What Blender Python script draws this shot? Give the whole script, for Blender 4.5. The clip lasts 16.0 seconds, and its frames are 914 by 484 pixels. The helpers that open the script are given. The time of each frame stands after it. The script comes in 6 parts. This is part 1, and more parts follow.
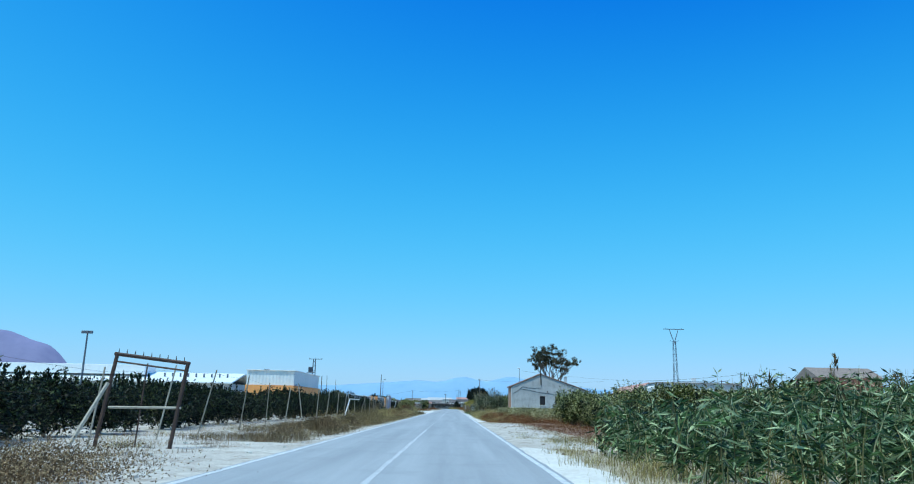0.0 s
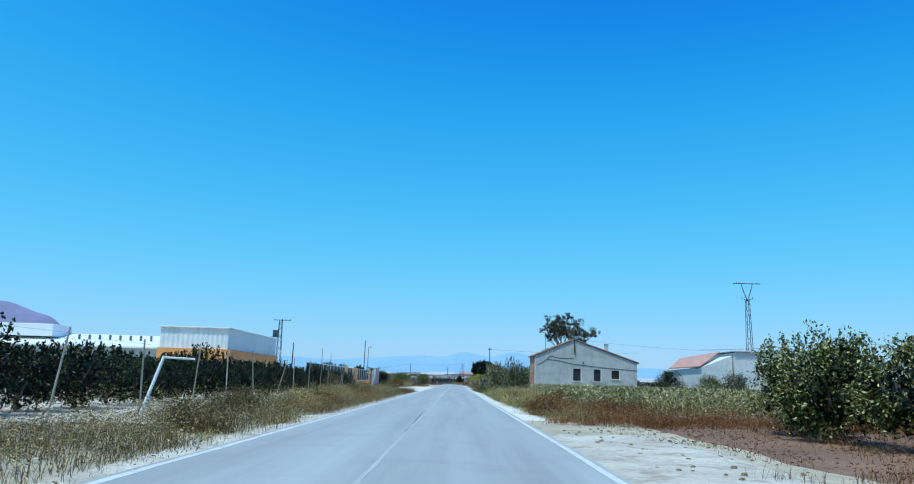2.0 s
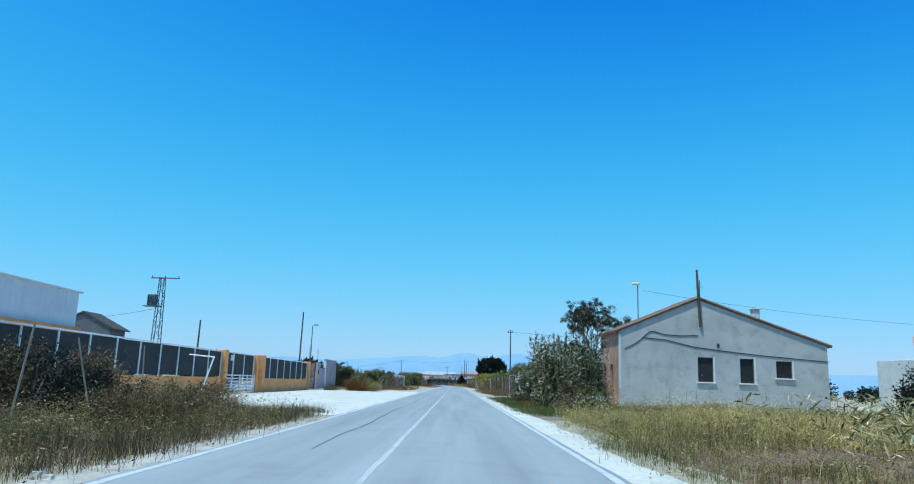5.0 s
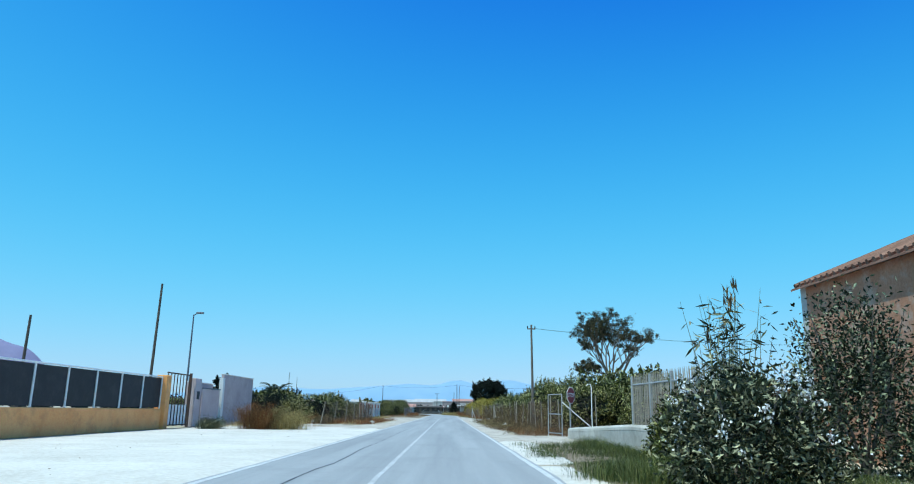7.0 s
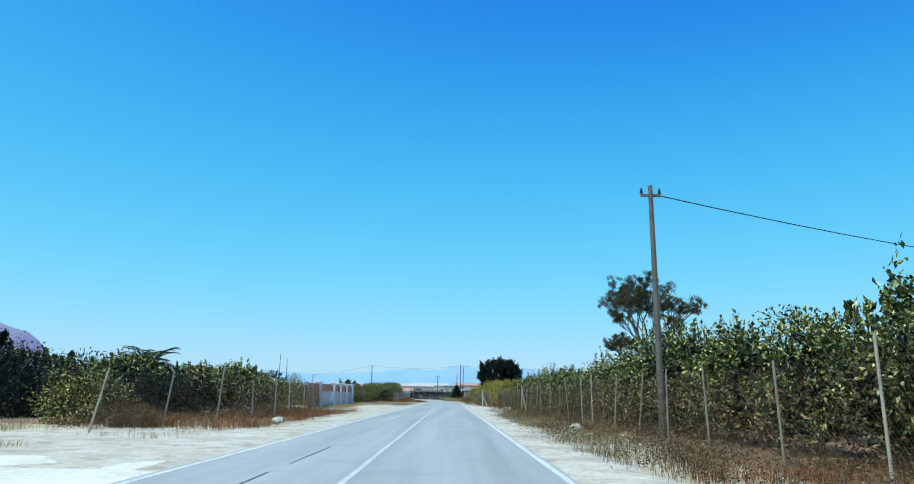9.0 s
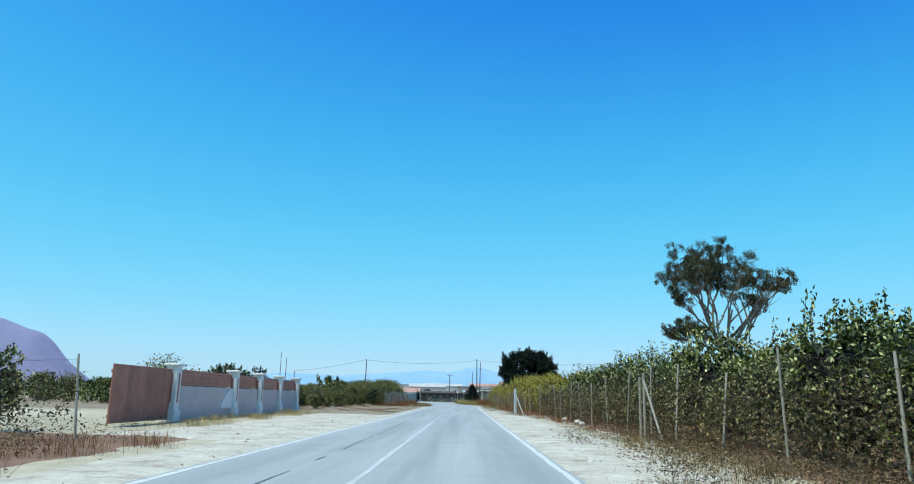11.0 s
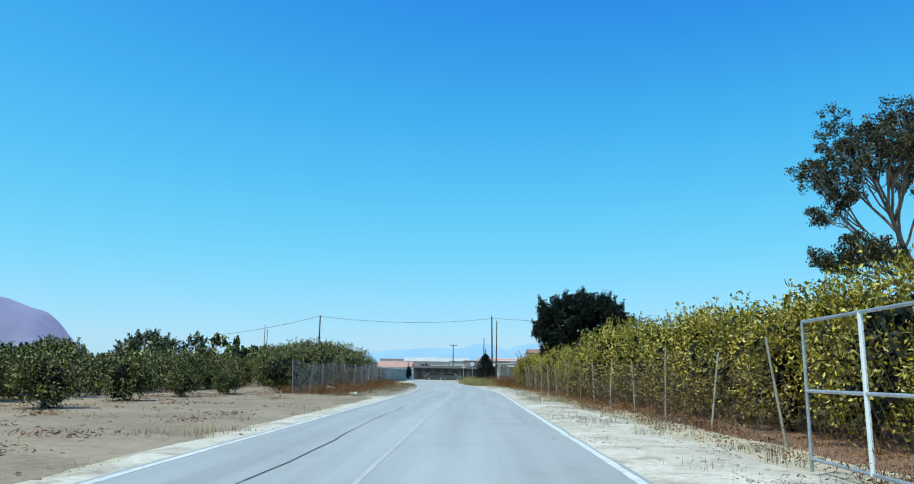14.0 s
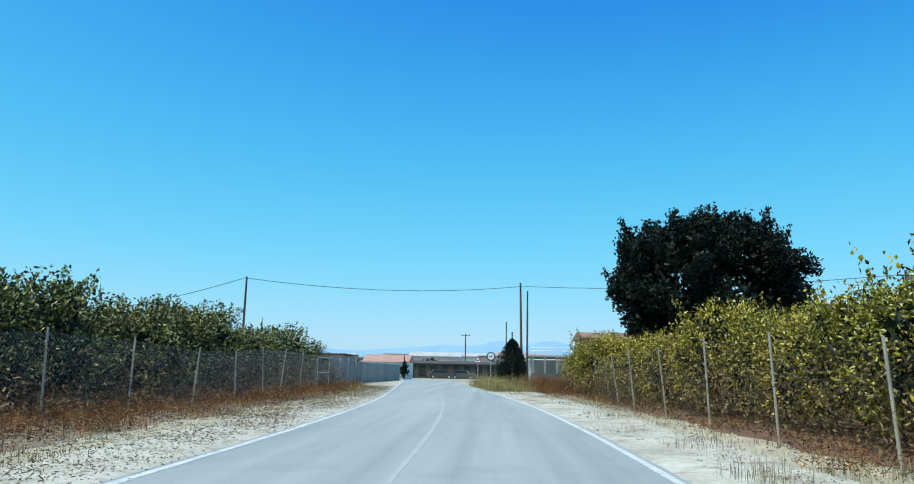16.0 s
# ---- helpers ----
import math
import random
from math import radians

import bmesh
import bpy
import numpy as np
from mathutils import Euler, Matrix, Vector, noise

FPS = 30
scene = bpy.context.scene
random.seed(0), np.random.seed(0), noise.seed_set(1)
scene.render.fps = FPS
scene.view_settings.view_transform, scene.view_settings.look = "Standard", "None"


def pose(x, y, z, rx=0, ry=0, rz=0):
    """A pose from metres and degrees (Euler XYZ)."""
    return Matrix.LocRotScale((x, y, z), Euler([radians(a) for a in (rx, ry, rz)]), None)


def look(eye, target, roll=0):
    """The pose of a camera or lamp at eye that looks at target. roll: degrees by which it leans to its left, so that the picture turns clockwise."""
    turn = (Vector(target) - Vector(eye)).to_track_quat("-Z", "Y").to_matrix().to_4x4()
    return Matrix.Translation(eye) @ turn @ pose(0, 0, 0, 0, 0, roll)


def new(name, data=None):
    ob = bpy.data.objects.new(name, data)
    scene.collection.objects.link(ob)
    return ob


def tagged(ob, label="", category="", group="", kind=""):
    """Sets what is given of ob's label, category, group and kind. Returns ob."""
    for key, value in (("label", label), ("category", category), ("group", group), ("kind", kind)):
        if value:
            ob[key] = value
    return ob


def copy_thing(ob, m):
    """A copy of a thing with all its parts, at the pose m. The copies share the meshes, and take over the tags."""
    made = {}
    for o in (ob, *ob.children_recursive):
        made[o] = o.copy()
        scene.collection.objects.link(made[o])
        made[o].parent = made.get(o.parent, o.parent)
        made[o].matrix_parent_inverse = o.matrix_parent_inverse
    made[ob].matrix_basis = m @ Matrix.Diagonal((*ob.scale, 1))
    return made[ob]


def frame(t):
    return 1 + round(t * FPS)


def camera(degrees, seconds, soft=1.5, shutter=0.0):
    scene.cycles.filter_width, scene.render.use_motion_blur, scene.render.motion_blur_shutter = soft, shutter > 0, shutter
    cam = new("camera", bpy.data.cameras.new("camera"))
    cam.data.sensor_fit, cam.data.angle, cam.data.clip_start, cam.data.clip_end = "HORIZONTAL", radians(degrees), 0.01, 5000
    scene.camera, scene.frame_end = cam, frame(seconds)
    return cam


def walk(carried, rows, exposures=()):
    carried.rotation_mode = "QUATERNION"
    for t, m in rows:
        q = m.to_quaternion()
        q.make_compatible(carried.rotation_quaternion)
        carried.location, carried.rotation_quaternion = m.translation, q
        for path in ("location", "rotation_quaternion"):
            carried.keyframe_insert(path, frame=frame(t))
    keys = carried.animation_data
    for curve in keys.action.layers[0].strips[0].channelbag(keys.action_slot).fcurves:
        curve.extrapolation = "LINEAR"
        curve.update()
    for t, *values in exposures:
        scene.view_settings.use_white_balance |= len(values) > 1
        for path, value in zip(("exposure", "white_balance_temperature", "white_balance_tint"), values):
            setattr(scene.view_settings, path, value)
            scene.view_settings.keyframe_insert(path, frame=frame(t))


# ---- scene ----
# Camera in a car on a straight country road, 1.2 m over the asphalt: t, x, y, yaw, pitch, roll.
cam = camera(65.0, 16.0, soft=1.1)
EYE = 1.2
PATH = [
    (0, 0.088, -0.34, -0.31, 12.93, -1.17),
    (0.5, 0.037, 9.38, -0.21, 12.88, -0.92),
    (1, -0.019, 19.09, -0.22, 11.90, -1.16),
    (1.5, -0.084, 28.75, 0.03, 11.76, -1.12),
    (2, -0.163, 38.34, -0.15, 11.02, -1.68),
    (2.5, -0.236, 47.86, 0.28, 11.07, -1.51),
    (3, -0.288, 57.32, 1.04, 11.18, -1.66),
    (3.2, -0.291, 61.10, 0.79, 10.95, -1.75),
    (5.3, -0.157, 100.74, -0.09, 11.19, -1.86),
    (5.5, -0.150, 104.45, 0.16, 12.00, -2.17),
    (6, -0.116, 113.56, 0.09, 10.96, -0.90),
    (6.5, -0.065, 122.59, -0.08, 11.41, -0.80),
    (7, -0.007, 131.64, -0.73, 13.27, -0.98),
    (7.5, -0.011, 140.79, -0.91, 11.88, -0.67),
    (8, 0.012, 149.97, -0.63, 12.73, -0.88),
    (8.5, 0.109, 159.37, -0.62, 13.15, -0.85),
    (9, 0.199, 168.96, -0.53, 12.14, -1.14),
    (9.2, 0.216, 172.76, -0.09, 12.38, -1.35),
    (11.3, 0.291, 211.70, 0.79, 12.20, -1.16),
    (11.5, 0.282, 215.33, 0.42, 11.11, -0.25),
    (12, 0.226, 224.29, 0.05, 10.57, 0.54),
    (12.5, 0.168, 233.21, -0.32, 10.80, 0.15),
    (13, 0.128, 242.08, -0.57, 10.98, -0.34),
    (13.5, 0.080, 250.96, 0.85, 10.91, -1.09),
    (14, -0.008, 259.90, 1.14, 10.47, -0.99),
    (14.5, -0.080, 268.91, 1.38, 10.88, -1.31),
    (15, -0.135, 277.93, 2.44, 10.80, -1.76),
    (15.5, -0.170, 286.90, 2.61, 10.68, -1.14),
    (16, -0.202, 295.82, 2.41, 10.25, -1.07),
]
walk(cam, [(t, pose(x, y, EYE, 90 + pitch, roll, yaw)) for t, x, y, yaw, pitch, roll in PATH],
     exposures=[(0.0, -0.04, 5650, -8), (3.0, -0.06, 5750, -8), (6.5, -0.04, 5900, -8), (7.5, 0.12, 6250, -8), (16.0, 0.14, 6600, -8)])

# ---- world and sun ----
SUN_TO = Vector((-0.34, -0.34, 1.15)).normalized()
elev = math.asin(SUN_TO.z)
world = bpy.data.worlds.new("daylight")
scene.world = world
world.use_nodes = True
wn = world.node_tree.nodes
sky = wn.new("ShaderNodeTexSky")
sky.sky_type, sky.sun_disc = "NISHITA", False
sky.sun_elevation, sky.sun_rotation = elev, math.atan2(SUN_TO.x, SUN_TO.y)
sky.air_density, sky.dust_density, sky.ozone_density = 1.0, 0.6, 2.0
wn["Background"].inputs["Strength"].default_value = 0.15
split, joined = wn.new("ShaderNodeSeparateColor"), wn.new("ShaderNodeCombineColor")
world.node_tree.links.new(sky.outputs["Color"], split.inputs["Color"])
# clear southern sky: the colour deepens quickly with height
for channel, base, slope, inverse in (("Red", -0.56, 0.71, False), ("Green", 5.85, -7.95, True), ("Blue", 8.0, -9.4, True)):
    way, deepen = wn.new("ShaderNodeMath"), wn.new("ShaderNodeMath")
    way.operation, deepen.operation = ("DIVIDE" if inverse else "MULTIPLY"), "ADD"
    way.inputs[0].default_value, way.inputs[1].default_value, deepen.inputs[1].default_value = slope, slope, base
    world.node_tree.links.new(split.outputs[channel], way.inputs[1 if inverse else 0])
    world.node_tree.links.new(way.outputs[0], deepen.inputs[0])
    floor_up = wn.new("ShaderNodeMath")
    floor_up.operation = "MAXIMUM"
    floor_up.inputs[1].default_value = 0.05
    world.node_tree.links.new(deepen.outputs[0], floor_up.inputs[0])
    world.node_tree.links.new(floor_up.outputs[0], joined.inputs[channel])
world.node_tree.links.new(joined.outputs["Color"], wn["Background"].inputs["Color"])
sun = new("sun", bpy.data.lights.new("sun", "SUN"))
sun.data.energy, sun.data.angle, sun.data.color = 3.9, radians(0.5), (1.0, 0.96, 0.9)
sun.matrix_world = look(SUN_TO * 100, (0, 0, 0))


# ---- materials ----
def nodes_of(name):
    m = bpy.data.materials.new(name)
    m.use_nodes = True
    t = m.node_tree
    return m, t, t.nodes, t.nodes["Principled BSDF"]


def noise_tex(t, coord, scale, detail=4.0, rough=0.6):
    n = t.nodes.new("ShaderNodeTexNoise")
    n.inputs["Scale"].default_value, n.inputs["Detail"].default_value, n.inputs["Roughness"].default_value = scale, detail, rough
    t.links.new(coord, n.inputs["Vector"])
    return n.outputs["Fac"]


def ramp(t, fac, stops):
    n = t.nodes.new("ShaderNodeValToRGB")
    e = n.color_ramp.elements
    while len(e) < len(stops):
        e.new(0.5)
    for el, (p, c) in zip(e, stops):
        el.position, el.color = p, (*c, 1)
    t.links.new(fac, n.inputs["Fac"])
    return n.outputs["Color"]


def mixed(t, fac, a, b, mode="MIX"):
    n = t.nodes.new("ShaderNodeMix")
    n.data_type, n.blend_type = "RGBA", mode
    for key, v in ((0, fac), (6, a), (7, b)):
        if isinstance(v, (int, float)):
            n.inputs[key].default_value = v
        elif isinstance(v, tuple):
            n.inputs[key].default_value = (*v, 1)
        else:
            t.links.new(v, n.inputs[key])
    return n.outputs[2]


def surface(name, a, b, stain=None, scale=1.0, fine=30.0, rough=0.85, metal=0.0, bump=0.3, depth=0.01, vary=0.0, amount=0.5):
    """Two colours mixed by a broad noise, grained by a fine one, with stains of a third colour."""
    m, t, n, bsdf = nodes_of(name)
    co = n.new("ShaderNodeTexCoord").outputs["Object"]
    broad, grain = noise_tex(t, co, scale, 5), noise_tex(t, co, fine, 3)
    col = ramp(t, broad, [(0.32, a), (0.68, b)])
    col = mixed(t, 0.35, col, ramp(t, grain, [(0.25, (0.25, 0.25, 0.25)), (0.75, (0.9, 0.9, 0.9))]), "OVERLAY")
    if stain:
        col = mixed(t, ramp(t, noise_tex(t, co, scale * 2.7, 6, 0.7), [(0.5, (0, 0, 0)), (0.72, (amount,) * 3)]), col, stain)
    if vary:
        info = n.new("ShaderNodeObjectInfo").outputs["Random"]
        col = mixed(t, 1.0, col, ramp(t, info, [(0.0, (1 - vary,) * 3), (1.0, (1.0,) * 3)]), "MULTIPLY")
    t.links.new(col, bsdf.inputs["Base Color"])
    bsdf.inputs["Roughness"].default_value, bsdf.inputs["Metallic"].default_value = rough, metal
    if bump:
        bp = n.new("ShaderNodeBump")
        bp.inputs["Strength"].default_value, bp.inputs["Distance"].default_value = bump, depth
        t.links.new(grain, bp.inputs["Height"])
        t.links.new(bp.outputs["Normal"], bsdf.inputs["Normal"])
    return m


def leafy(name, a, b, c, rough=0.5, through_light=0.3, gloss=0.25):
    """Leaf colours that vary leaf by leaf, with some light coming through. Shade and glints are painted in."""
    m, t, n, bsdf = nodes_of(name)
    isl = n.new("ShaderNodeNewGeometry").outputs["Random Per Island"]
    # Near-black low stops stand for gaps between leaves, pale top stops for glints.
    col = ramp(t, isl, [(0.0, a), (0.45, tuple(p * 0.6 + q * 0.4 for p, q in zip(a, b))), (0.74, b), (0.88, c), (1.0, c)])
    # Broad darker patches put shade between leaf clumps into the colour.
    clump_shade = noise_tex(t, n.new("ShaderNodeTexCoord").outputs["Object"], 1.3, 3, 0.6)
    col = mixed(t, 1.0, col, ramp(t, clump_shade, [(0.3, (0.32, 0.36, 0.3)), (0.7, (1.4, 1.32, 1.15))]), "MULTIPLY")
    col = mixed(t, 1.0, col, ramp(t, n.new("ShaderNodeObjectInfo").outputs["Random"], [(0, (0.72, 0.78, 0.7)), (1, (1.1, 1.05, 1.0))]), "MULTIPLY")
    t.links.new(col, bsdf.inputs["Base Color"])
    bsdf.inputs["Roughness"].default_value, bsdf.inputs["Specular IOR Level"].default_value = rough, gloss
    tr = n.new("ShaderNodeBsdfTranslucent")
    t.links.new(col, tr.inputs["Color"])
    mx = n.new("ShaderNodeMixShader")
    mx.inputs[0].default_value = through_light
    t.links.new(bsdf.outputs[0], mx.inputs[1])
    t.links.new(tr.outputs[0], mx.inputs[2])
    t.links.new(mx.outputs[0], n["Material Output"].inputs["Surface"])
    return m




def asphalt():
    """Old asphalt: pale binder-poor grain, lengthwise wear of the wheel tracks, darker stains."""
    m, t, n, bsdf = nodes_of("asphalt")
    co = n.new("ShaderNodeTexCoord").outputs["Object"]
    stretch = n.new("ShaderNodeMapping")
    stretch.inputs["Scale"].default_value = (1.1, 0.035, 1.0)
    t.links.new(co, stretch.inputs["Vector"])
    col = ramp(t, noise_tex(t, stretch.outputs["Vector"], 1.0, 5, 0.6), [(0.3, (0.26, 0.265, 0.265)), (0.7, (0.385, 0.39, 0.385))])
    col = mixed(t, ramp(t, noise_tex(t, co, 0.5, 6, 0.7), [(0.52, (0, 0, 0)), (0.75, (0.45,) * 3)]), col, (0.21, 0.21, 0.21))
    grain = noise_tex(t, co, 55, 3)
    col = mixed(t, 0.3, col, ramp(t, grain, [(0.3, (0.3,) * 3), (0.7, (0.75,) * 3)]), "OVERLAY")
    t.links.new(col, bsdf.inputs["Base Color"])
    bsdf.inputs["Roughness"].default_value = 0.75
    bp = n.new("ShaderNodeBump")
    bp.inputs["Strength"].default_value, bp.inputs["Distance"].default_value = 0.35, 0.004
    t.links.new(grain, bp.inputs["Height"])
    t.links.new(bp.outputs["Normal"], bsdf.inputs["Normal"])
    return m


ASPHALT = asphalt()
TAR = surface("tar", (0.03, 0.03, 0.032), (0.05, 0.05, 0.05), scale=3, rough=0.6)
PAINT = surface("road_paint", (0.62, 0.62, 0.60), (0.52, 0.52, 0.51), (0.31, 0.312, 0.308), 1.3, 40, 0.7, amount=0.9)
WORN_PAINT = surface("worn_road_paint", (0.42, 0.42, 0.41), (0.36, 0.36, 0.355), (0.30, 0.302, 0.298), 1.1, 40, 0.75, amount=1.0)
FADED_PAINT = surface("faded_road_paint", (0.54, 0.54, 0.53), (0.42, 0.42, 0.415), (0.305, 0.308, 0.302), 0.9, 40, 0.75, amount=1.0)
SAND = surface("pale_sand", (0.56, 0.52, 0.45), (0.68, 0.64, 0.56), (0.40, 0.34, 0.27), 0.35, 9, 0.95, bump=0.5, depth=0.04, amount=0.4)
STONY = surface("stony_sand", (0.38, 0.33, 0.27), (0.58, 0.53, 0.45), (0.20, 0.14, 0.095), 0.6, 9, 0.95, bump=0.8, depth=0.05, amount=0.85)
SOIL = surface("dry_soil", (0.20, 0.15, 0.10), (0.29, 0.225, 0.155), (0.11, 0.075, 0.05), 0.3, 6, 0.95, bump=0.7, depth=0.05)
RED_SOIL = surface("red_soil", (0.15, 0.08, 0.05), (0.24, 0.14, 0.09), (0.09, 0.055, 0.04), 0.4, 6, 0.95, bump=0.7, depth=0.05)
GROUND = surface("plain", (0.34, 0.29, 0.20), (0.46, 0.39, 0.29), (0.20, 0.20, 0.11), 0.05, 2.0, 0.95, bump=0.5, depth=0.05)
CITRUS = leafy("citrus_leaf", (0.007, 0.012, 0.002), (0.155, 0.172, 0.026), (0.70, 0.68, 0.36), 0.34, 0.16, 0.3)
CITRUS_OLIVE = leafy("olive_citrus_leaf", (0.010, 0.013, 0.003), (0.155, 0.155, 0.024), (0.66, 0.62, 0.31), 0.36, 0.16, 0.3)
# Citrus leaf copied darker: the left orchard's shade is put into its colour.
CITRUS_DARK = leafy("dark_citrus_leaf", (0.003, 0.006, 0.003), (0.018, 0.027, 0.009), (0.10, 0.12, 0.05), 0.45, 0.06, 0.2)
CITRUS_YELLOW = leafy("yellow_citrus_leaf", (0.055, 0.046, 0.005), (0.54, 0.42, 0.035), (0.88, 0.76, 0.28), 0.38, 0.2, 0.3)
# Dark evergreen green taken to near black; inside citrus crowns it stands for shade.
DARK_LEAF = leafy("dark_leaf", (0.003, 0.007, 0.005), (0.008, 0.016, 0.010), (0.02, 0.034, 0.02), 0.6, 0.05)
GUM_LEAF = leafy("gum_leaf", (0.010, 0.013, 0.008), (0.048, 0.050, 0.024), (0.19, 0.165, 0.08), 0.5, 0.12)
CANE_GREEN = leafy("green_cane_leaf", (0.014, 0.035, 0.014), (0.15, 0.24, 0.09), (0.66, 0.72, 0.50), 0.4, 0.25)
CANE_LEAF = leafy("cane_leaf", (0.010, 0.017, 0.008), (0.13, 0.145, 0.075), (0.70, 0.67, 0.52), 0.4, 0.2)
BUSH_LEAF = leafy("bush_leaf", (0.012, 0.02, 0.009), (0.055, 0.066, 0.032), (0.56, 0.56, 0.43), 0.5, 0.12)
PALM_LEAF = leafy("palm_leaf", (0.012, 0.028, 0.010), (0.03, 0.055, 0.018), (0.08, 0.10, 0.04), 0.5, 0.15)
DRY_GRASS = leafy("dry_grass", (0.23, 0.17, 0.08), (0.52, 0.40, 0.19), (0.80, 0.68, 0.40), 0.7, 0.3)
STRAW = leafy("pale_straw", (0.34, 0.25, 0.10), (0.68, 0.53, 0.23), (0.90, 0.78, 0.46), 0.7, 0.3)
BROWN_WEED = leafy("brown_weed", (0.085, 0.058, 0.038), (0.21, 0.15, 0.095), (0.44, 0.34, 0.22), 0.8)
RUST_WEED = leafy("rust_weed", (0.10, 0.040, 0.018), (0.32, 0.135, 0.062), (0.48, 0.28, 0.16), 0.8)
GREEN_GRASS = leafy("green_grass", (0.03, 0.052, 0.012), (0.10, 0.135, 0.035), (0.28, 0.30, 0.12), 0.6, 0.25)
MAIZE_LEAF = leafy("maize_leaf", (0.08, 0.075, 0.024), (0.56, 0.50, 0.27), (0.88, 0.83, 0.62), 0.6, 0.25)
BARK = surface("bark", (0.11, 0.092, 0.078), (0.19, 0.16, 0.135), (0.08, 0.06, 0.05), 3, 30, 0.9, bump=0.7, depth=0.02)
PALE_BARK = surface("pale_bark", (0.10, 0.085, 0.075), (0.18, 0.155, 0.135), (0.12, 0.09, 0.07), 1.2, 14, 0.85)
POST_WOOD = surface("post_wood", (0.34, 0.29, 0.23), (0.48, 0.43, 0.36), (0.18, 0.14, 0.11), 2, 40, 0.85, vary=0.35)
DARK_WOOD = surface("dark_wood", (0.05, 0.04, 0.035), (0.09, 0.075, 0.06), scale=2, rough=0.85)
GALVANISED = surface("galvanised", (0.42, 0.43, 0.44), (0.55, 0.56, 0.57), (0.32, 0.25, 0.20), 1.5, 25, 0.5, 0.6, bump=0.1, vary=0.2)
NETTING = surface("netting_wire", (0.06, 0.042, 0.03), (0.11, 0.072, 0.05), scale=2, rough=0.7, metal=0.3, bump=0)
STEEL = surface("lattice_steel", (0.09, 0.105, 0.14), (0.14, 0.16, 0.20), scale=1, rough=0.6, metal=0.4)
RUSTY = surface("rusty_iron", (0.04, 0.024, 0.02), (0.08, 0.045, 0.032), (0.07, 0.04, 0.03), 3, 40, 0.8)
WHITE_WALL = surface("white_plaster", (0.62, 0.61, 0.60), (0.72, 0.71, 0.70), (0.42, 0.40, 0.37), 0.5, 20, 0.9)
GREY_WALL = surface("grey_render", (0.38, 0.38, 0.385), (0.50, 0.49, 0.48), (0.24, 0.22, 0.205), 0.35, 60, 0.92, bump=0.2, amount=0.65)
OLD_TILE = surface("weathered_tile", (0.22, 0.17, 0.14), (0.34, 0.27, 0.23), (0.15, 0.11, 0.09), 2, 30, 0.9, vary=0.4)
LILAC_WALL = surface("block_wall", (0.24, 0.205, 0.21), (0.32, 0.28, 0.285), (0.17, 0.14, 0.13), 0.6, 18, 0.9)
PLOT_WALL = surface("plot_render", (0.42, 0.345, 0.34), (0.52, 0.44, 0.43), (0.33, 0.27, 0.255), 0.35, 60, 0.9, amount=0.35, bump=0.15)
MUD_WALL = surface("mud_render", (0.38, 0.30, 0.30), (0.48, 0.395, 0.395), (0.29, 0.225, 0.21), 0.5, 40, 0.9, bump=0.2)
SHADE_NET = surface("shade_net", (0.20, 0.225, 0.205), (0.28, 0.30, 0.275), (0.15, 0.15, 0.13), 0.8, 30, 0.9, vary=0.2)
ORANGE_WALL = surface("orange_render", (0.78, 0.32, 0.10), (0.86, 0.41, 0.15), (0.46, 0.18, 0.08), 0.7, 20, 0.85)
BROWN_PANEL = surface("brown_panel", (0.33, 0.115, 0.075), (0.43, 0.175, 0.12), scale=1.5, rough=0.6, vary=0.25)
BLACK_SHEET = surface("dark_screen", (0.010, 0.010, 0.013), (0.022, 0.020, 0.024), (0.06, 0.05, 0.05), 0.7, 10, 0.7, vary=0.4)
CLADDING = surface("white_cladding", (0.72, 0.73, 0.74), (0.80, 0.81, 0.82), (0.60, 0.61, 0.62), 0.3, 8, 0.5, bump=0.05)
ROOF_TILE = surface("clay_tile", (0.24, 0.12, 0.08), (0.36, 0.20, 0.14), (0.22, 0.12, 0.08), 2, 30, 0.85, vary=0.4)
RED_ROOF = surface("red_roof", (0.38, 0.20, 0.16), (0.48, 0.29, 0.24), (0.26, 0.13, 0.10), 0.8, 10, 0.85)
DARK_GLASS = surface("dark_glass", (0.015, 0.017, 0.02), (0.03, 0.032, 0.036), scale=2, rough=0.12, bump=0)
BLACK = surface("black_rubber", (0.015, 0.015, 0.016), (0.03, 0.03, 0.03), scale=3, rough=0.7)
STONE = surface("pale_stone", (0.50, 0.46, 0.40), (0.62, 0.58, 0.52), (0.34, 0.30, 0.26), 2, 20, 0.95, bump=0.6, vary=0.3)
# Red taken darker: the stop sign's shade is put into its colour.
SIGN_RED = surface("sign_red", (0.20, 0.03, 0.04), (0.26, 0.045, 0.05), scale=4, rough=0.4)
SIGN_WHITE = surface("sign_white", (0.75, 0.75, 0.75), (0.8, 0.8, 0.8), scale=4, rough=0.4)
CAR_PAINT = surface("car_paint", (0.10, 0.105, 0.11), (0.15, 0.155, 0.16), scale=1, rough=0.3, metal=0.3, vary=0.7)


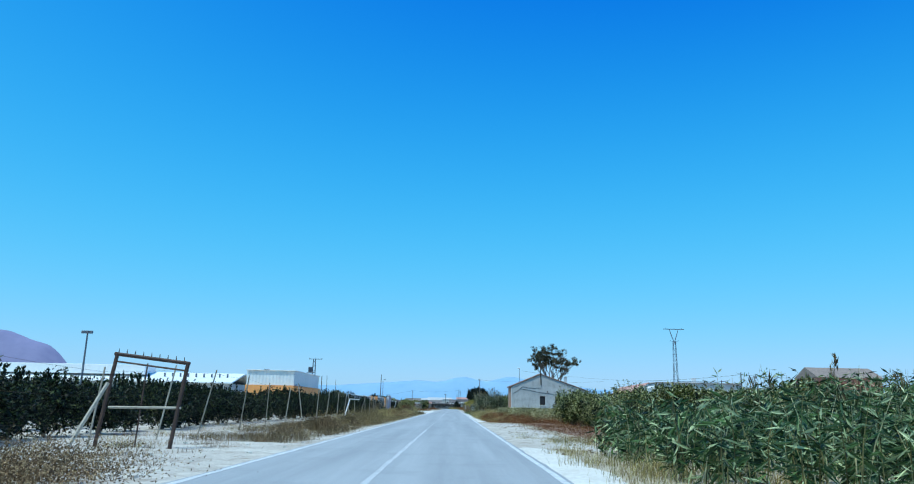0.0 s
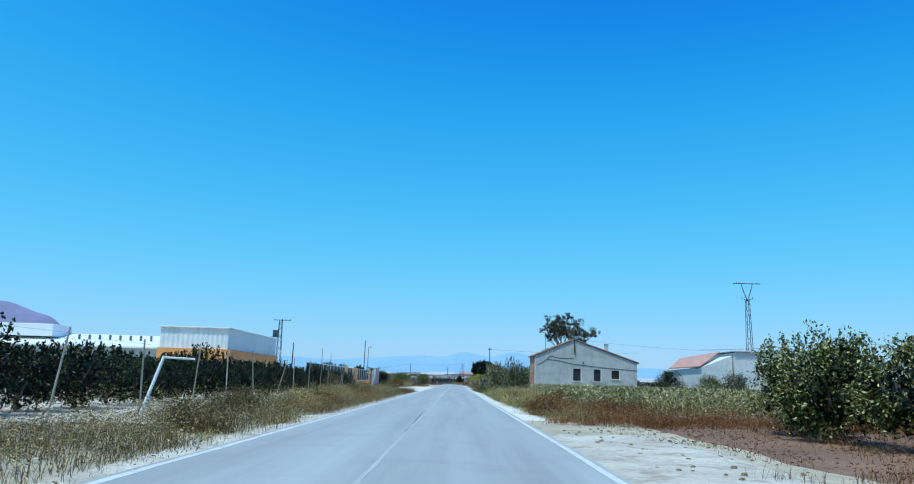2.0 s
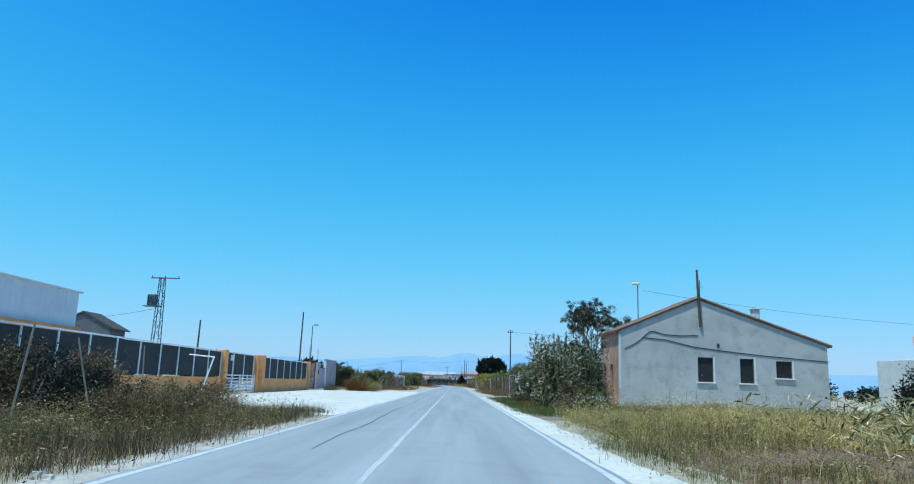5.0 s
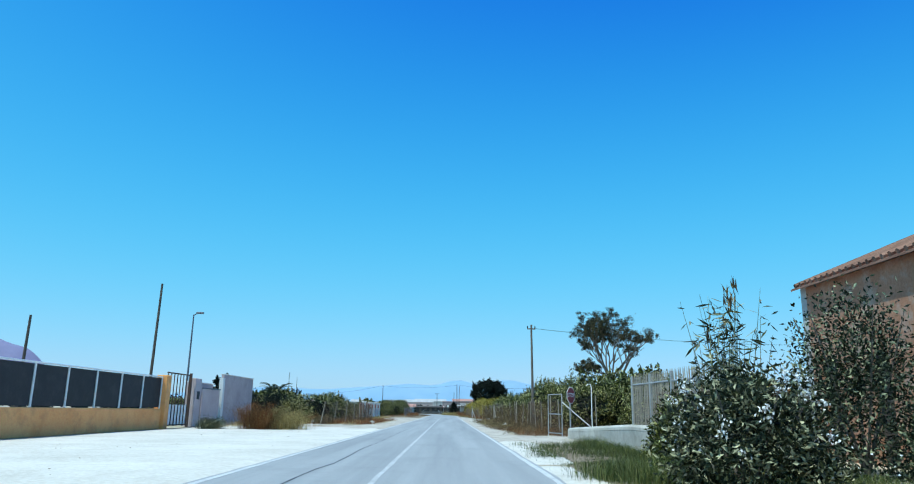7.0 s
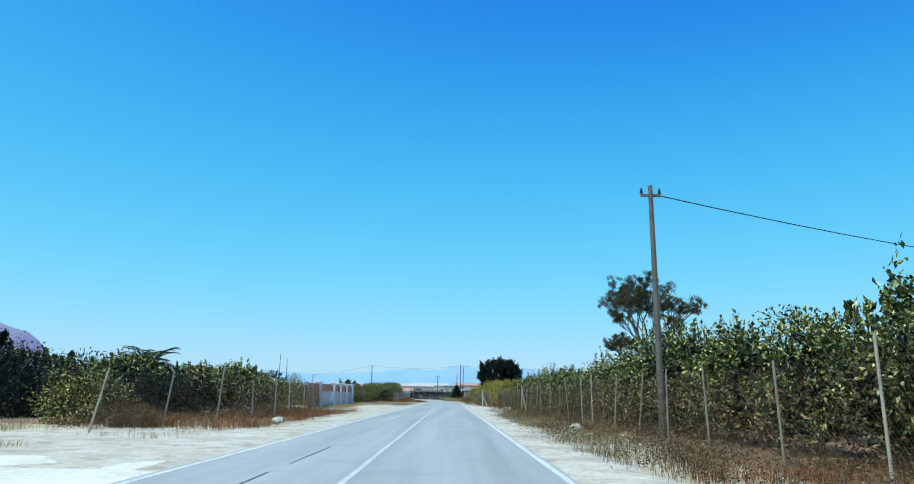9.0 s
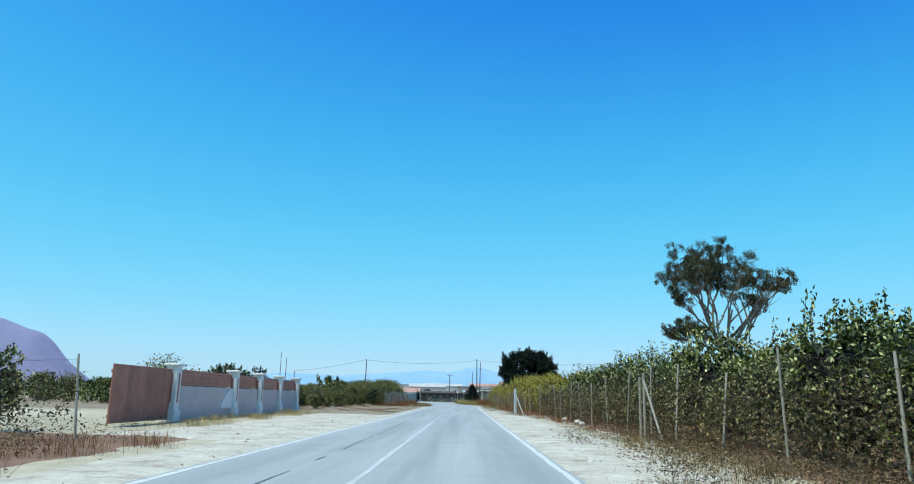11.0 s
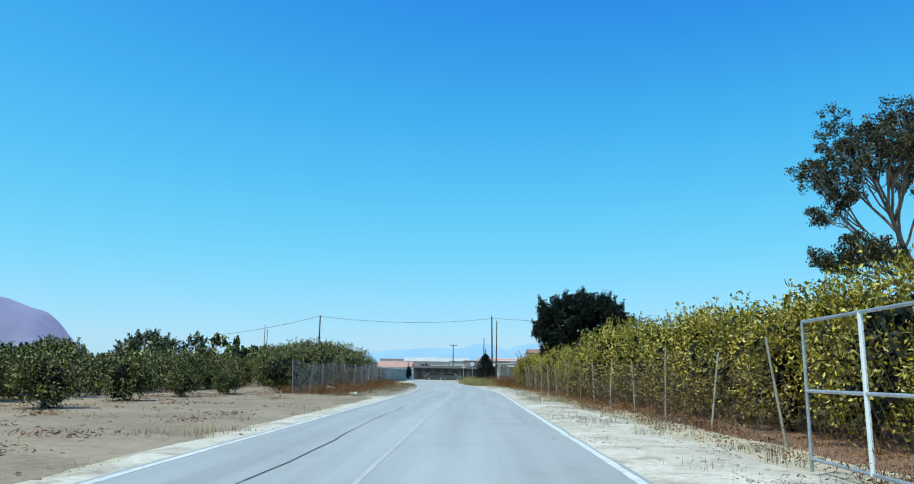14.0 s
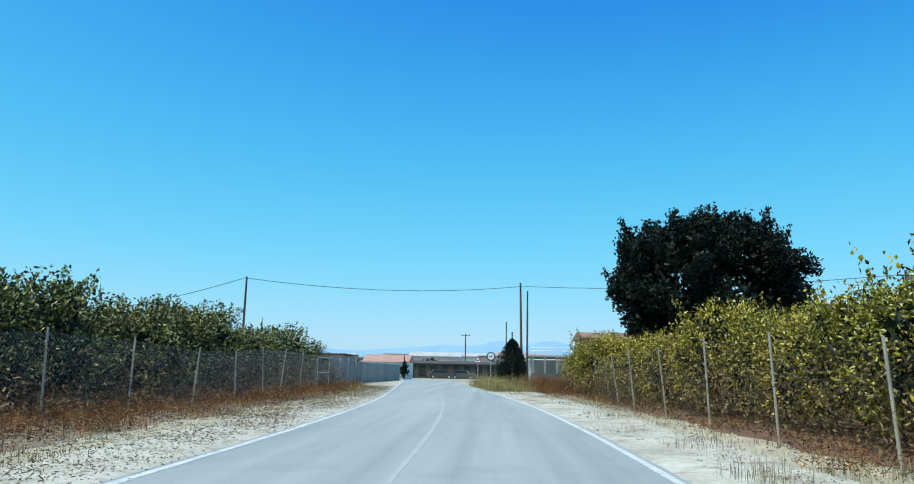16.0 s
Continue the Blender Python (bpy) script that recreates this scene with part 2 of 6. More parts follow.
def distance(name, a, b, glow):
    """Far hills: the bright air before them is put into their colour and glow."""
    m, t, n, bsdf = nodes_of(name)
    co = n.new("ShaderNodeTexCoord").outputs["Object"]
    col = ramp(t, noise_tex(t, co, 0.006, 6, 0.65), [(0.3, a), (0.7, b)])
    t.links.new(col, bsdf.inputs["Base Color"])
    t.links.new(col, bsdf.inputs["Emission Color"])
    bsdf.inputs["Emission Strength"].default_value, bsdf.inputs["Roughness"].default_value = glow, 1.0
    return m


# Lilac and blue are haze painted on, with some glow in place of air.
HILL = distance("hazed_hill", (0.12, 0.122, 0.215), (0.165, 0.165, 0.275), 0.5)
RIDGE = distance("hazed_ridge", (0.150, 0.255, 0.385), (0.185, 0.29, 0.42), 0.58)


# ---- mesh helpers ----
class Shape:
    """Vertices and faces of one mesh."""

    def __init__(self):
        self.v, self.f = [], []

    def add(self, verts, faces):
        k = len(self.v)
        self.v.extend(tuple(p) for p in verts)
        self.f.extend(tuple(i + k for i in q) for q in faces)
        return self

    def box(self, centre, size, turn=0.0, edge=0.0, lean=None):
        """A box with chamfered edges, turned about z by degrees."""
        hx, hy, hz = (s / 2 for s in size)
        m = Matrix.Translation(centre) @ (lean if lean else Matrix.Rotation(radians(turn), 4, "Z"))
        if edge <= 0:
            pts = [(x, y, z) for x in (-hx, hx) for y in (-hy, hy) for z in (-hz, hz)]
            fs = [(0, 1, 3, 2), (4, 6, 7, 5), (0, 4, 5, 1), (2, 3, 7, 6), (0, 2, 6, 4), (1, 5, 7, 3)]
            return self.add([m @ Vector(p) for p in pts], fs)
        e = min(edge, hx * 0.9, hy * 0.9, hz * 0.9)
        h, ids, pts = (hx, hy, hz), {}, []
        sg = [(a, b, c) for a in (-1, 1) for b in (-1, 1) for c in (-1, 1)]
        for s in sg:
            for ax in range(3):
                ids[s, ax] = len(pts)
                pts.append(Vector([s[i] * (h[i] if i == ax else h[i] - e) for i in range(3)]))
        fs = []
        for ax in range(3):
            o = [i for i in range(3) if i != ax]
            for sv in (-1, 1):
                ring = []
                for p, q in ((-1, -1), (1, -1), (1, 1), (-1, 1)):
                    s = [0, 0, 0]
                    s[ax], s[o[0]], s[o[1]] = sv, p, q
                    ring.append(ids[tuple(s), ax])
                fs.append(ring)
                for p in (-1, 1):
                    for q in (-1, 1):
                        if ax == 2:
                            continue
            for p in (-1, 1):
                for q in (-1, 1):
                    s0, s1 = [0, 0, 0], [0, 0, 0]
                    s0[ax], s1[ax] = -1, 1
                    for s in (s0, s1):
                        s[o[0]], s[o[1]] = p, q
                    fs.append([ids[tuple(s0), o[0]], ids[tuple(s1), o[0]], ids[tuple(s1), o[1]], ids[tuple(s0), o[1]]])
        for s in sg:
            fs.append([ids[s, 0], ids[s, 1], ids[s, 2]])
        good = []
        for q in fs:
            a, b, c = pts[q[0]], pts[q[1]], pts[q[2]]
            mid = sum((pts[i] for i in q), Vector()) / len(q)
            good.append(tuple(q) if (b - a).cross(c - a).dot(mid) > 0 else tuple(reversed(q)))
        return self.add([m @ p for p in pts], good)

    def tube(self, path, radii, n=6):
        """A tapered tube along a line of points, closed at both ends."""
        path = [Vector(p) for p in path]
        if isinstance(radii, (int, float)):
            radii = [radii] * len(path)
        rings = []
        for i, p in enumerate(path):
            d = (path[min(i + 1, len(path) - 1)] - path[max(i - 1, 0)]).normalized()
            u = d.orthogonal().normalized() if abs(d.z) < 0.95 else Vector((1, 0, 0))
            u = (u - d * u.dot(d)).normalized()
            w = d.cross(u)
            rings.append([p + (u * math.cos(2 * math.pi * k / n) + w * math.sin(2 * math.pi * k / n)) * radii[i] for k in range(n)])
        fs = []
        for i in range(len(path) - 1):
            fs += [(i * n + k, i * n + (k + 1) % n, (i + 1) * n + (k + 1) % n, (i + 1) * n + k) for k in range(n)]
        fs += [tuple(reversed(range(n))), tuple((len(path) - 1) * n + k for k in range(n))]
        return self.add([p for r in rings for p in r], fs)

    def prism(self, outline, axis, lo, hi):
        """A closed outline of two coordinates pushed along an axis (0, 1 or 2) from lo to hi."""
        o = [i for i in range(3) if i != axis]
        n, pts = len(outline), []
        for d in (lo, hi):
            for a, b in outline:
                p = [0, 0, 0]
                p[o[0]], p[o[1]], p[axis] = a, b, d
                pts.append(p)
        fs = [tuple(reversed(range(n))), tuple(range(n, 2 * n))] + [(k, (k + 1) % n, n + (k + 1) % n, n + k) for k in range(n)]
        return self.add(pts, fs)

    def mesh(self, name, mat, smooth=False):
        me = bpy.data.meshes.new(name)
        me.from_pydata(self.v, [], self.f)
        me.materials.append(mat)
        bm = bmesh.new()
        bm.from_mesh(me)
        if len(bm.faces) < 3000:
            bmesh.ops.recalc_face_normals(bm, faces=bm.faces)
        bm.to_mesh(me)
        bm.free()
        if smooth:
            me.polygons.foreach_set("use_smooth", [True] * len(me.polygons))
        return me


def part(name, shape, mat, parent=None, label="", smooth=False):
    ob = new(name, shape if isinstance(shape, bpy.types.Mesh) else shape.mesh(name, mat, smooth))
    if parent:
        ob.parent = parent
    return tagged(ob, label=label)


def thing(name, label, category, group="", kind="", at=None):
    ob = new(name)
    ob.empty_display_size = 0.3
    if at:
        ob.matrix_basis = at
    return tagged(ob, label, category, group, kind)


def raw_mesh(name, verts, faces, mat):
    me = bpy.data.meshes.new(name)
    me.from_pydata(verts.tolist() if hasattr(verts, "tolist") else verts, [], faces.tolist() if hasattr(faces, "tolist") else faces)
    me.materials.append(mat)
    return me


rng = np.random.default_rng(7)


def unit(a):
    return a / np.maximum(np.linalg.norm(a, axis=1, keepdims=True), 1e-6)


def leaves(centres, ways, length, width, fold=0.25):
    """One folded leaf of two triangles at each centre, along each way."""
    n = len(centres)
    ways = unit(ways)
    side = unit(np.cross(ways, rng.normal(size=(n, 3))))
    up = np.cross(side, ways)
    L = (length * rng.uniform(0.6, 1.3, n))[:, None]
    Wd = (width * rng.uniform(0.7, 1.3, n))[:, None]
    base, tip = centres - ways * L * 0.5, centres + ways * L * 0.5
    a = centres + side * Wd * 0.5 + up * Wd * fold
    b = centres - side * Wd * 0.5 + up * Wd * fold
    v = np.stack([base, a, tip, b], 1).reshape(-1, 3)
    k = np.arange(n)[:, None] * 4
    f = np.concatenate([k + np.array([[0, 1, 2]]), k + np.array([[0, 2, 3]])], 0)
    return v, f


def blades(roots, height, width, lean=0.35, bend=0.5):
    """Grass blades: a bent strip of three triangles from each root."""
    n = len(roots)
    h = (height * rng.uniform(0.45, 1.25, n))[:, None]
    az = rng.uniform(0, 2 * np.pi, n)
    d = np.stack([np.cos(az), np.sin(az), np.zeros(n)], 1)
    s = np.stack([-np.sin(az), np.cos(az), np.zeros(n)], 1) * (width * rng.uniform(0.6, 1.4, n))[:, None]
    tilt = (lean * np.abs(rng.normal(size=n)))[:, None]
    up = np.array([[0, 0, 1.0]])
    mid = roots + up * h * 0.55 + d * h * tilt * 0.4
    tip = roots + up * h * (1 - 0.25 * bend) + d * h * (tilt + bend * 0.3)
    v = np.stack([roots - s / 2, roots + s / 2, mid - s * 0.4, mid + s * 0.4, tip], 1).reshape(-1, 3)
    k = np.arange(n)[:, None] * 5
    f = np.concatenate([k + np.array([[0, 1, 3]]), k + np.array([[0, 3, 2]]), k + np.array([[2, 3, 4]])], 0)
    return v, f


def spread(x0, x1, y0, y1, count, clump=0, size=0.4):
    """Roots scattered in a rectangle of the plan, in clumps or singly."""
    if clump:
        c = np.stack([rng.uniform(x0, x1, clump), rng.uniform(y0, y1, clump)], 1)
        p = c[rng.integers(0, clump, count)] + rng.normal(size=(count, 2)) * size
    else:
        p = np.stack([rng.uniform(x0, x1, count), rng.uniform(y0, y1, count)], 1)
    return np.concatenate([p, np.zeros((count, 1))], 1)


def stuff(name, vf, mat, label, category):
    return tagged(new(name, raw_mesh(name, vf[0], vf[1], mat)), label, category, kind="stuff")


# ---- ground, road and distance ----
def steps(*runs):
    out = []
    for lo, hi, n in runs:
        out += list(np.linspace(lo, hi, n, endpoint=False))
    return out + [runs[-1][1]]


def grid(xs, ys, height):
    v = np.array([(x, y, height(x, y)) for y in ys for x in xs])
    n = len(xs)
    f = [(j * n + i, j * n + i + 1, (j + 1) * n + i + 1, (j + 1) * n + i) for j in range(len(ys) - 1) for i in range(n - 1)]
    return v, f


def hum(x, y, s):
    return noise.noise(Vector((x * s, y * s, 3.7)))


def plain_height(x, y):
    off = max(0.0, abs(x + 1) - 20) / 40
    return -0.06 + min(1.0, off) * 0.12 * hum(x, y, 0.08) - (0.0 if abs(x) < 900 else 0.5)


gx = steps((-4800, -400, 10), (-400, -60, 20), (-60, 60, 60), (60, 400, 20), (400, 4800, 10))
gy = steps((-600, -40, 8), (-40, 420, 180), (420, 1200, 30), (1200, 4900, 12))
tagged(new("ground", raw_mesh("ground", *grid(gx, gy, plain_height), GROUND)), "dry pale earth plain with sparse weeds", "ground", kind="structure")


def bend(y):
    """The road swings to the left at its far end."""
    if y < 304:
        return 0.0
    return -0.00155 * (y - 304) ** 2 if y < 336 else -1.587 - 0.099 * (y - 336)


def drift(y):
    """How far the plots beside the road stand to the left of its straight line, along its length."""
    return float(np.interp(y, (10, 35, 75, 115, 160, 235, 275, 295, 315, 335, 355, 375, 395, 415, 460, 900), (0, -0.12, -0.34, -0.58, -0.5, -0.46, -0.62, -0.9, -1.25, -1.75, -2.5, -3.3, -4.2, -5.3, -7.6, -32)))


def aside(x, y):
    """The same beside the asphalt, where the verge follows the road."""
    near = min(1.0, max(0.0, (abs(x + 1) - 3.1) / 4))
    return drift(y) * near if y < 300 else bend(y) + (drift(y) - bend(y)) * near


def strip(name, x0, x1, y0, y1, top, thick, mat, jag=0.0, step=1.0, across=1):
    """A long slab that follows the road, with ragged sides."""
    s, n = Shape(), max(1, round((y1 - y0) / step))
    ys = np.linspace(y0, y1, n + 1)
    rows = []
    for y in ys:
        a = x0 + bend(y) + jag * hum(x0 * 3, y, 0.9) + jag * 0.6 * hum(x0 * 7, y, 3.1)
        b = x1 + bend(y) + jag * hum(x1 * 5, y, 0.8) + jag * 0.6 * hum(x1 * 9, y, 2.7)
        rows.append([(a, y, top - thick), *[(a + (b - a) * k / across, y, top) for k in range(across + 1)], (b, y, top - thick)])
    w = len(rows[0])
    v = [p for r in rows for p in r]
    f = [(j * w + i, j * w + i + 1, (j + 1) * w + i + 1, (j + 1) * w + i) for j in range(n) for i in range(w - 1)]
    f += [tuple(reversed(range(w))), tuple(n * w + i for i in range(w))]
    s.add(v, f)
    return s


road = tagged(new("road", strip("road", -4.2, 2.13, -40, 396, 0.0, 0.1, ASPHALT, 0.05).mesh("road", ASPHALT)),
              "sun-bleached grey asphalt country road with worn white lines", "road", kind="structure")
for nm, x, w, y0, y1, jag in (("edge_line", -4.06, 0.12, -40, 392, 0.025), ("edge_line", 1.99, 0.12, -40, 342, 0.025), ("centre_line", -1.27, 0.1, -40, 38, 0.025), ("centre_line", -1.27, 0.1, 94, 244, 0.025)):
    part(nm, strip(nm, x - w / 2, x + w / 2, y0, y1, 0.004, 0.003, FADED_PAINT if nm == "centre_line" else PAINT, jag, 0.5), FADED_PAINT if nm == "centre_line" else PAINT, road, "worn white painted road line")
part("centre_line", strip("centre_line", -1.31, -1.24, 38, 94, 0.004, 0.003, WORN_PAINT, 0.03, 0.5), WORN_PAINT, road, "nearly worn off centre line")
part("centre_line", strip("centre_line", -1.31, -1.23, 244, 330, 0.004, 0.003, WORN_PAINT, 0.02, 0.7), WORN_PAINT, road, "nearly worn off centre line")
for k, (x, y0, y1) in enumerate(((-2.62, 108, 186), (-2.5, 205, 292), (-1.32, 56, 74), (0.6, 296, 300))):
    s, y, px = Shape(), y0, x
    while y < y1:
        ny, nx = y + random.uniform(0.8, 2.2), x + 0.14 * hum(k * 9, y, 0.15) + random.uniform(-0.03, 0.03)
        if random.random() > 0.14:
            w = random.uniform(0.008, 0.022)
            s.add([(px - w, y, 0.003), (px + w, y, 0.003), (nx + w, ny, 0.003), (nx - w, ny, 0.003), (px, y, -0.002), (nx, ny, -0.002)], [(0, 1, 2, 3), (0, 4, 5, 3), (1, 4, 5, 2)])
        y, px = ny, nx
    part("asphalt_crack", s, TAR, road, "dark sealed crack in the asphalt")
cross = tagged(new("crossroad", Shape().box((-2, 398.5, -0.055), (90, 6.5, 0.1)).mesh("crossroad", ASPHALT)), "pale asphalt side road crossing the end", "road", kind="structure")


def patch(name, x0, x1, y0, y1, mat, label, high=0.05, step=0.8, jag=0.6):
    """A low uneven sheet of sand or soil that thins out at its ragged rim."""
    nx, ny = max(3, round((x1 - x0) / step)), max(3, round((y1 - y0) / step))
    v = []
    for j in range(ny + 1):
        for i in range(nx + 1):
            x, y = x0 + (x1 - x0) * i / nx, y0 + (y1 - y0) * j / ny
            rim = i in (0, nx) or j in (0, ny)
            z = -0.09 if rim else -0.045 + high * (0.55 + 0.45 * hum(x, y, 0.45)) + 0.35 * high * hum(x, y, 1.7)
            if x > -4.7 and x < 2.6:
                z = min(z, -0.012 if x < -4.2 or x > 2.1 else -0.03)
            jx = jag * hum(x + 31, y, 0.35) if i in (0, nx) and not (x > -5 and x < 3.4) else 0
            v.append((x + aside(x, y) + jx, y + jag * hum(x, y + 17, 0.35) * (j in (0, ny)), z))
    f = [(j * (nx + 1) + i, j * (nx + 1) + i + 1, (j + 1) * (nx + 1) + i + 1, (j + 1) * (nx + 1) + i) for j in range(ny) for i in range(nx)]
    ob = new(name, raw_mesh(name, v, f, mat))
    ob.data.polygons.foreach_set("use_smooth", [True] * len(f))
    return tagged(ob, label, "soil", kind="structure")


patch("sandy_verge", -5.2, -3.8, -10, 119, STONY, "narrow pale sandy verge beside the road", 0.04)
patch("orchard_soil", -62, -6.6, -8, 112, STONY, "dry pale orchard soil with litter", 0.07, 1.6)
patch("gate_apron", -11.5, -4.1, 8, 24, STONY, "pale sand at a field gate", 0.06)
patch("sandy_lot", -15.3, -3.8, 120.5, 184, SAND, "wide glaring white sand lot before the wall", 0.05, 1.0, 1.6)
patch("sandy_lot", -13, -3.8, 180, 196, STONY, "white sand turn-in with tyre traces", 0.05)
patch("sandy_verge", -6.4, -3.8, 190, 236, STONY, "pale sandy verge beside the road", 0.04)
patch("orchard_soil", -45, -6.2, 195, 228, RED_SOIL, "brown orchard soil", 0.06, 1.4)
patch("sandy_verge", -9.6, -3.8, 226, 257, STONY, "white sand shoulder before the walled plot", 0.05, 0.8, 2.6)
patch("field_soil", -60, -4.5, 255, 304, SOIL, "bare tan field soil", 0.08, 1.3, 2.6)
patch("sandy_verge", -5.0, -3.8, 256, 300, STONY, "narrow pale verge beside the open field", 0.05)
patch("sandy_verge", -6.2, -3.8, 298, 392, STONY, "pale sandy verge beside the road", 0.05)
patch("orchard_soil", -40, -6.0, 300, 350, SOIL, "dry orchard soil below the trees", 0.07, 1.4)
patch("sandy_verge", 1.7, 3.6, -10, 24, SAND, "pale sandy verge beside the road", 0.04)
patch("sandy_verge", 1.7, 5.6, 22, 58, STONY, "pale sand shoulder with scrub", 0.06)
patch("orchard_soil", 5.6, 50, 20, 68, RED_SOIL, "reddish brown orchard soil", 0.07, 1.4)
patch("sandy_verge", 1.7, 3.5, 64, 150, SAND, "pale sandy verge beside the road", 0.04)
patch("field_soil", 3.4, 70, 66, 146, RED_SOIL, "brown soil below the maize field", 0.05, 2.0)
patch("sandy_drive", 1.7, 11.5, 163, 172, STONY, "white sand drive before a gate", 0.05)
patch("sandy_verge", 1.7, 4.2, 150, 166, SAND, "pale sandy verge beside the road", 0.04)
patch("field_soil", 2.7, 7.0, 122, 160, SOIL, "dark soil below the green grass", 0.03)
patch("sandy_verge", 1.7, 4.4, 171, 222, STONY, "pale stony verge with dry weeds", 0.06)
patch("sandy_verge", 1.7, 5.6, 218, 262, STONY, "white sand shoulder along the fence", 0.09)
patch("sandy_verge", 1.7, 5.5, 260, 345, STONY, "pale stony verge with stubble", 0.08)
patch("orchard_soil", 6.0, 40, 172, 345, RED_SOIL, "brown shaded orchard soil", 0.06, 1.6)


def hill(name, outline, y, depth, mat, label, rough):
    """A far hill: a skyline of (x, height) with slopes that fall to the front and back."""
    xs = np.linspace(outline[0][0], outline[-1][0], 90)
    top = np.interp(xs, [p[0] for p in outline], [p[1] for p in outline])
    v, rows = [], 9
    for j in range(rows + 1):
        k = j / rows
        for x, h in zip(xs, top):
            q = math.sin(min(1.0, k * 1.9) * math.pi / 2) if k < 0.53 else 1 - ((k - 0.53) / 0.47) ** 2
            v.append((x, y + depth * k, h * q * (1 + rough * hum(x, j * 300, 0.004)) - 4))
    n = len(xs)
    f = [(j * n + i, j * n + i + 1, (j + 1) * n + i + 1, (j + 1) * n + i) for j in range(rows) for i in range(n - 1)]
    ob = new(name, raw_mesh(name, v, f, mat))
    ob.data.polygons.foreach_set("use_smooth", [True] * len(f))
    return tagged(ob, label, "mountain", kind="structure")


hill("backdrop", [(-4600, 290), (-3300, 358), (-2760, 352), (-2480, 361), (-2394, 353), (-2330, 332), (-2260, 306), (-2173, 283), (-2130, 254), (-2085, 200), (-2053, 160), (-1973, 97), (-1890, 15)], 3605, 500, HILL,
     "table mountain with a cliff edge, haze painted into its lilac", 0.02)
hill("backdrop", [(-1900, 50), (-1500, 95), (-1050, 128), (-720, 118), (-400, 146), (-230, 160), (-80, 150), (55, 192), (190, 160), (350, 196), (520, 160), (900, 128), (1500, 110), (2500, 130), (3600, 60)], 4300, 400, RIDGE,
     "mountain ridge on the horizon, painted pale blue with haze", 0.04)


# ---- trees, grass and fields ----
def crown_cloud(clumps, per, size):
    """Leaf centres gathered in clumps, and the ways out from the crown's middle."""
    c = clumps[rng.integers(0, len(clumps), per * len(clumps))]
    p = c + np.clip(rng.normal(size=c.shape), -1.7, 1.7) * size
    w = unit(p - clumps.mean(0)) * 0.7 + rng.normal(size=p.shape) * 0.8
    return p, w


def citrus(seed, high, wide, clump_n, per, mat, leaf):
    """Citrus tree: short trunk, forking limbs, a low round crown with shoots standing out of the top."""
    r0 = np.random.default_rng(seed)
    root = thing("citrus_tree", "leafy green citrus tree with a low round crown", "tree", "orchard trees")
    trunk = Shape().tube([(0, 0, -0.1), (0.03, 0.02, 0.3), (0.0, 0.05, 0.65)], [0.10, 0.08, 0.075], 6)
    for k in range(5):
        a = k * 1.26 + r0.uniform(-0.3, 0.3)
        q = (math.cos(a) * wide * 0.3, math.sin(a) * wide * 0.3, high * 0.6)
        trunk.tube([(0, 0.04, 0.55), (q[0] * 0.5, q[1] * 0.5, high * 0.4), q], [0.06, 0.045, 0.02], 5)
    part("trunk", trunk, BARK, root)
    u = unit(r0.normal(size=(clump_n, 3)))
    rad = r0.uniform(0.45, 1.0, clump_n)[:, None] ** 0.6
    cl = u * rad * np.array([wide / 2, wide / 2, high * 0.44]) + np.array([0, 0, high * 0.49])
    cl[:, 2] = np.maximum(cl[:, 2], 0.12 + 0.3 * r0.random(clump_n))
    cl += r0.normal(size=cl.shape) * 0.08
    p, w = crown_cloud(cl, per, 0.15 * wide / 3.2 + 0.02)
    tops = np.stack([r0.uniform(-wide * 0.36, wide * 0.36, 12), r0.uniform(-wide * 0.36, wide * 0.36, 12), np.full(12, high * 0.8)], 1)
    sh = []
    for t in tops:
        d = np.array([r0.normal() * 0.25, r0.normal() * 0.25, 1.0])
        ln = r0.uniform(0.15, 0.6) * high / 3
        sh.append(t + d * np.linspace(-0.1, ln, 26)[:, None] + np.clip(r0.normal(size=(26, 3)), -1.5, 1.5) * 0.04)
    sh = np.concatenate(sh)
    p = np.concatenate([p, sh])
    w = np.concatenate([w, np.tile([0, 0, 0.9], (len(sh), 1)) + r0.normal(size=(len(sh), 3)) * 0.6])
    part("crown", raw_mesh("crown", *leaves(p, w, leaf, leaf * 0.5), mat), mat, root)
    # Oversized near-black leaves put shade into the inside of the crown.
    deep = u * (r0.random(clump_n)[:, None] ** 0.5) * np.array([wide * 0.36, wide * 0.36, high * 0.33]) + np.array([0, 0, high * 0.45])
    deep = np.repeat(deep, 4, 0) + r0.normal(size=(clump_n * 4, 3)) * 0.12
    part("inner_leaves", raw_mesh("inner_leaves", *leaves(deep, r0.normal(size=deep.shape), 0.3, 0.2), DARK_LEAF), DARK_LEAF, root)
    return root


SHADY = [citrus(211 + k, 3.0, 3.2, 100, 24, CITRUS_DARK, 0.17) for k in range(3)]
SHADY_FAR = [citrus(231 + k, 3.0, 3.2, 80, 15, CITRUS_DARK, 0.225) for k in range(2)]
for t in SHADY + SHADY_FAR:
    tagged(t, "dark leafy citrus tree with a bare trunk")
NEAR = [citrus(11 + k, 3.0, 3.2, 110, 24, CITRUS, 0.165) for k in range(3)]
MID = [citrus(31 + k, 3.0, 3.2, 80, 15, CITRUS, 0.225) for k in range(3)]
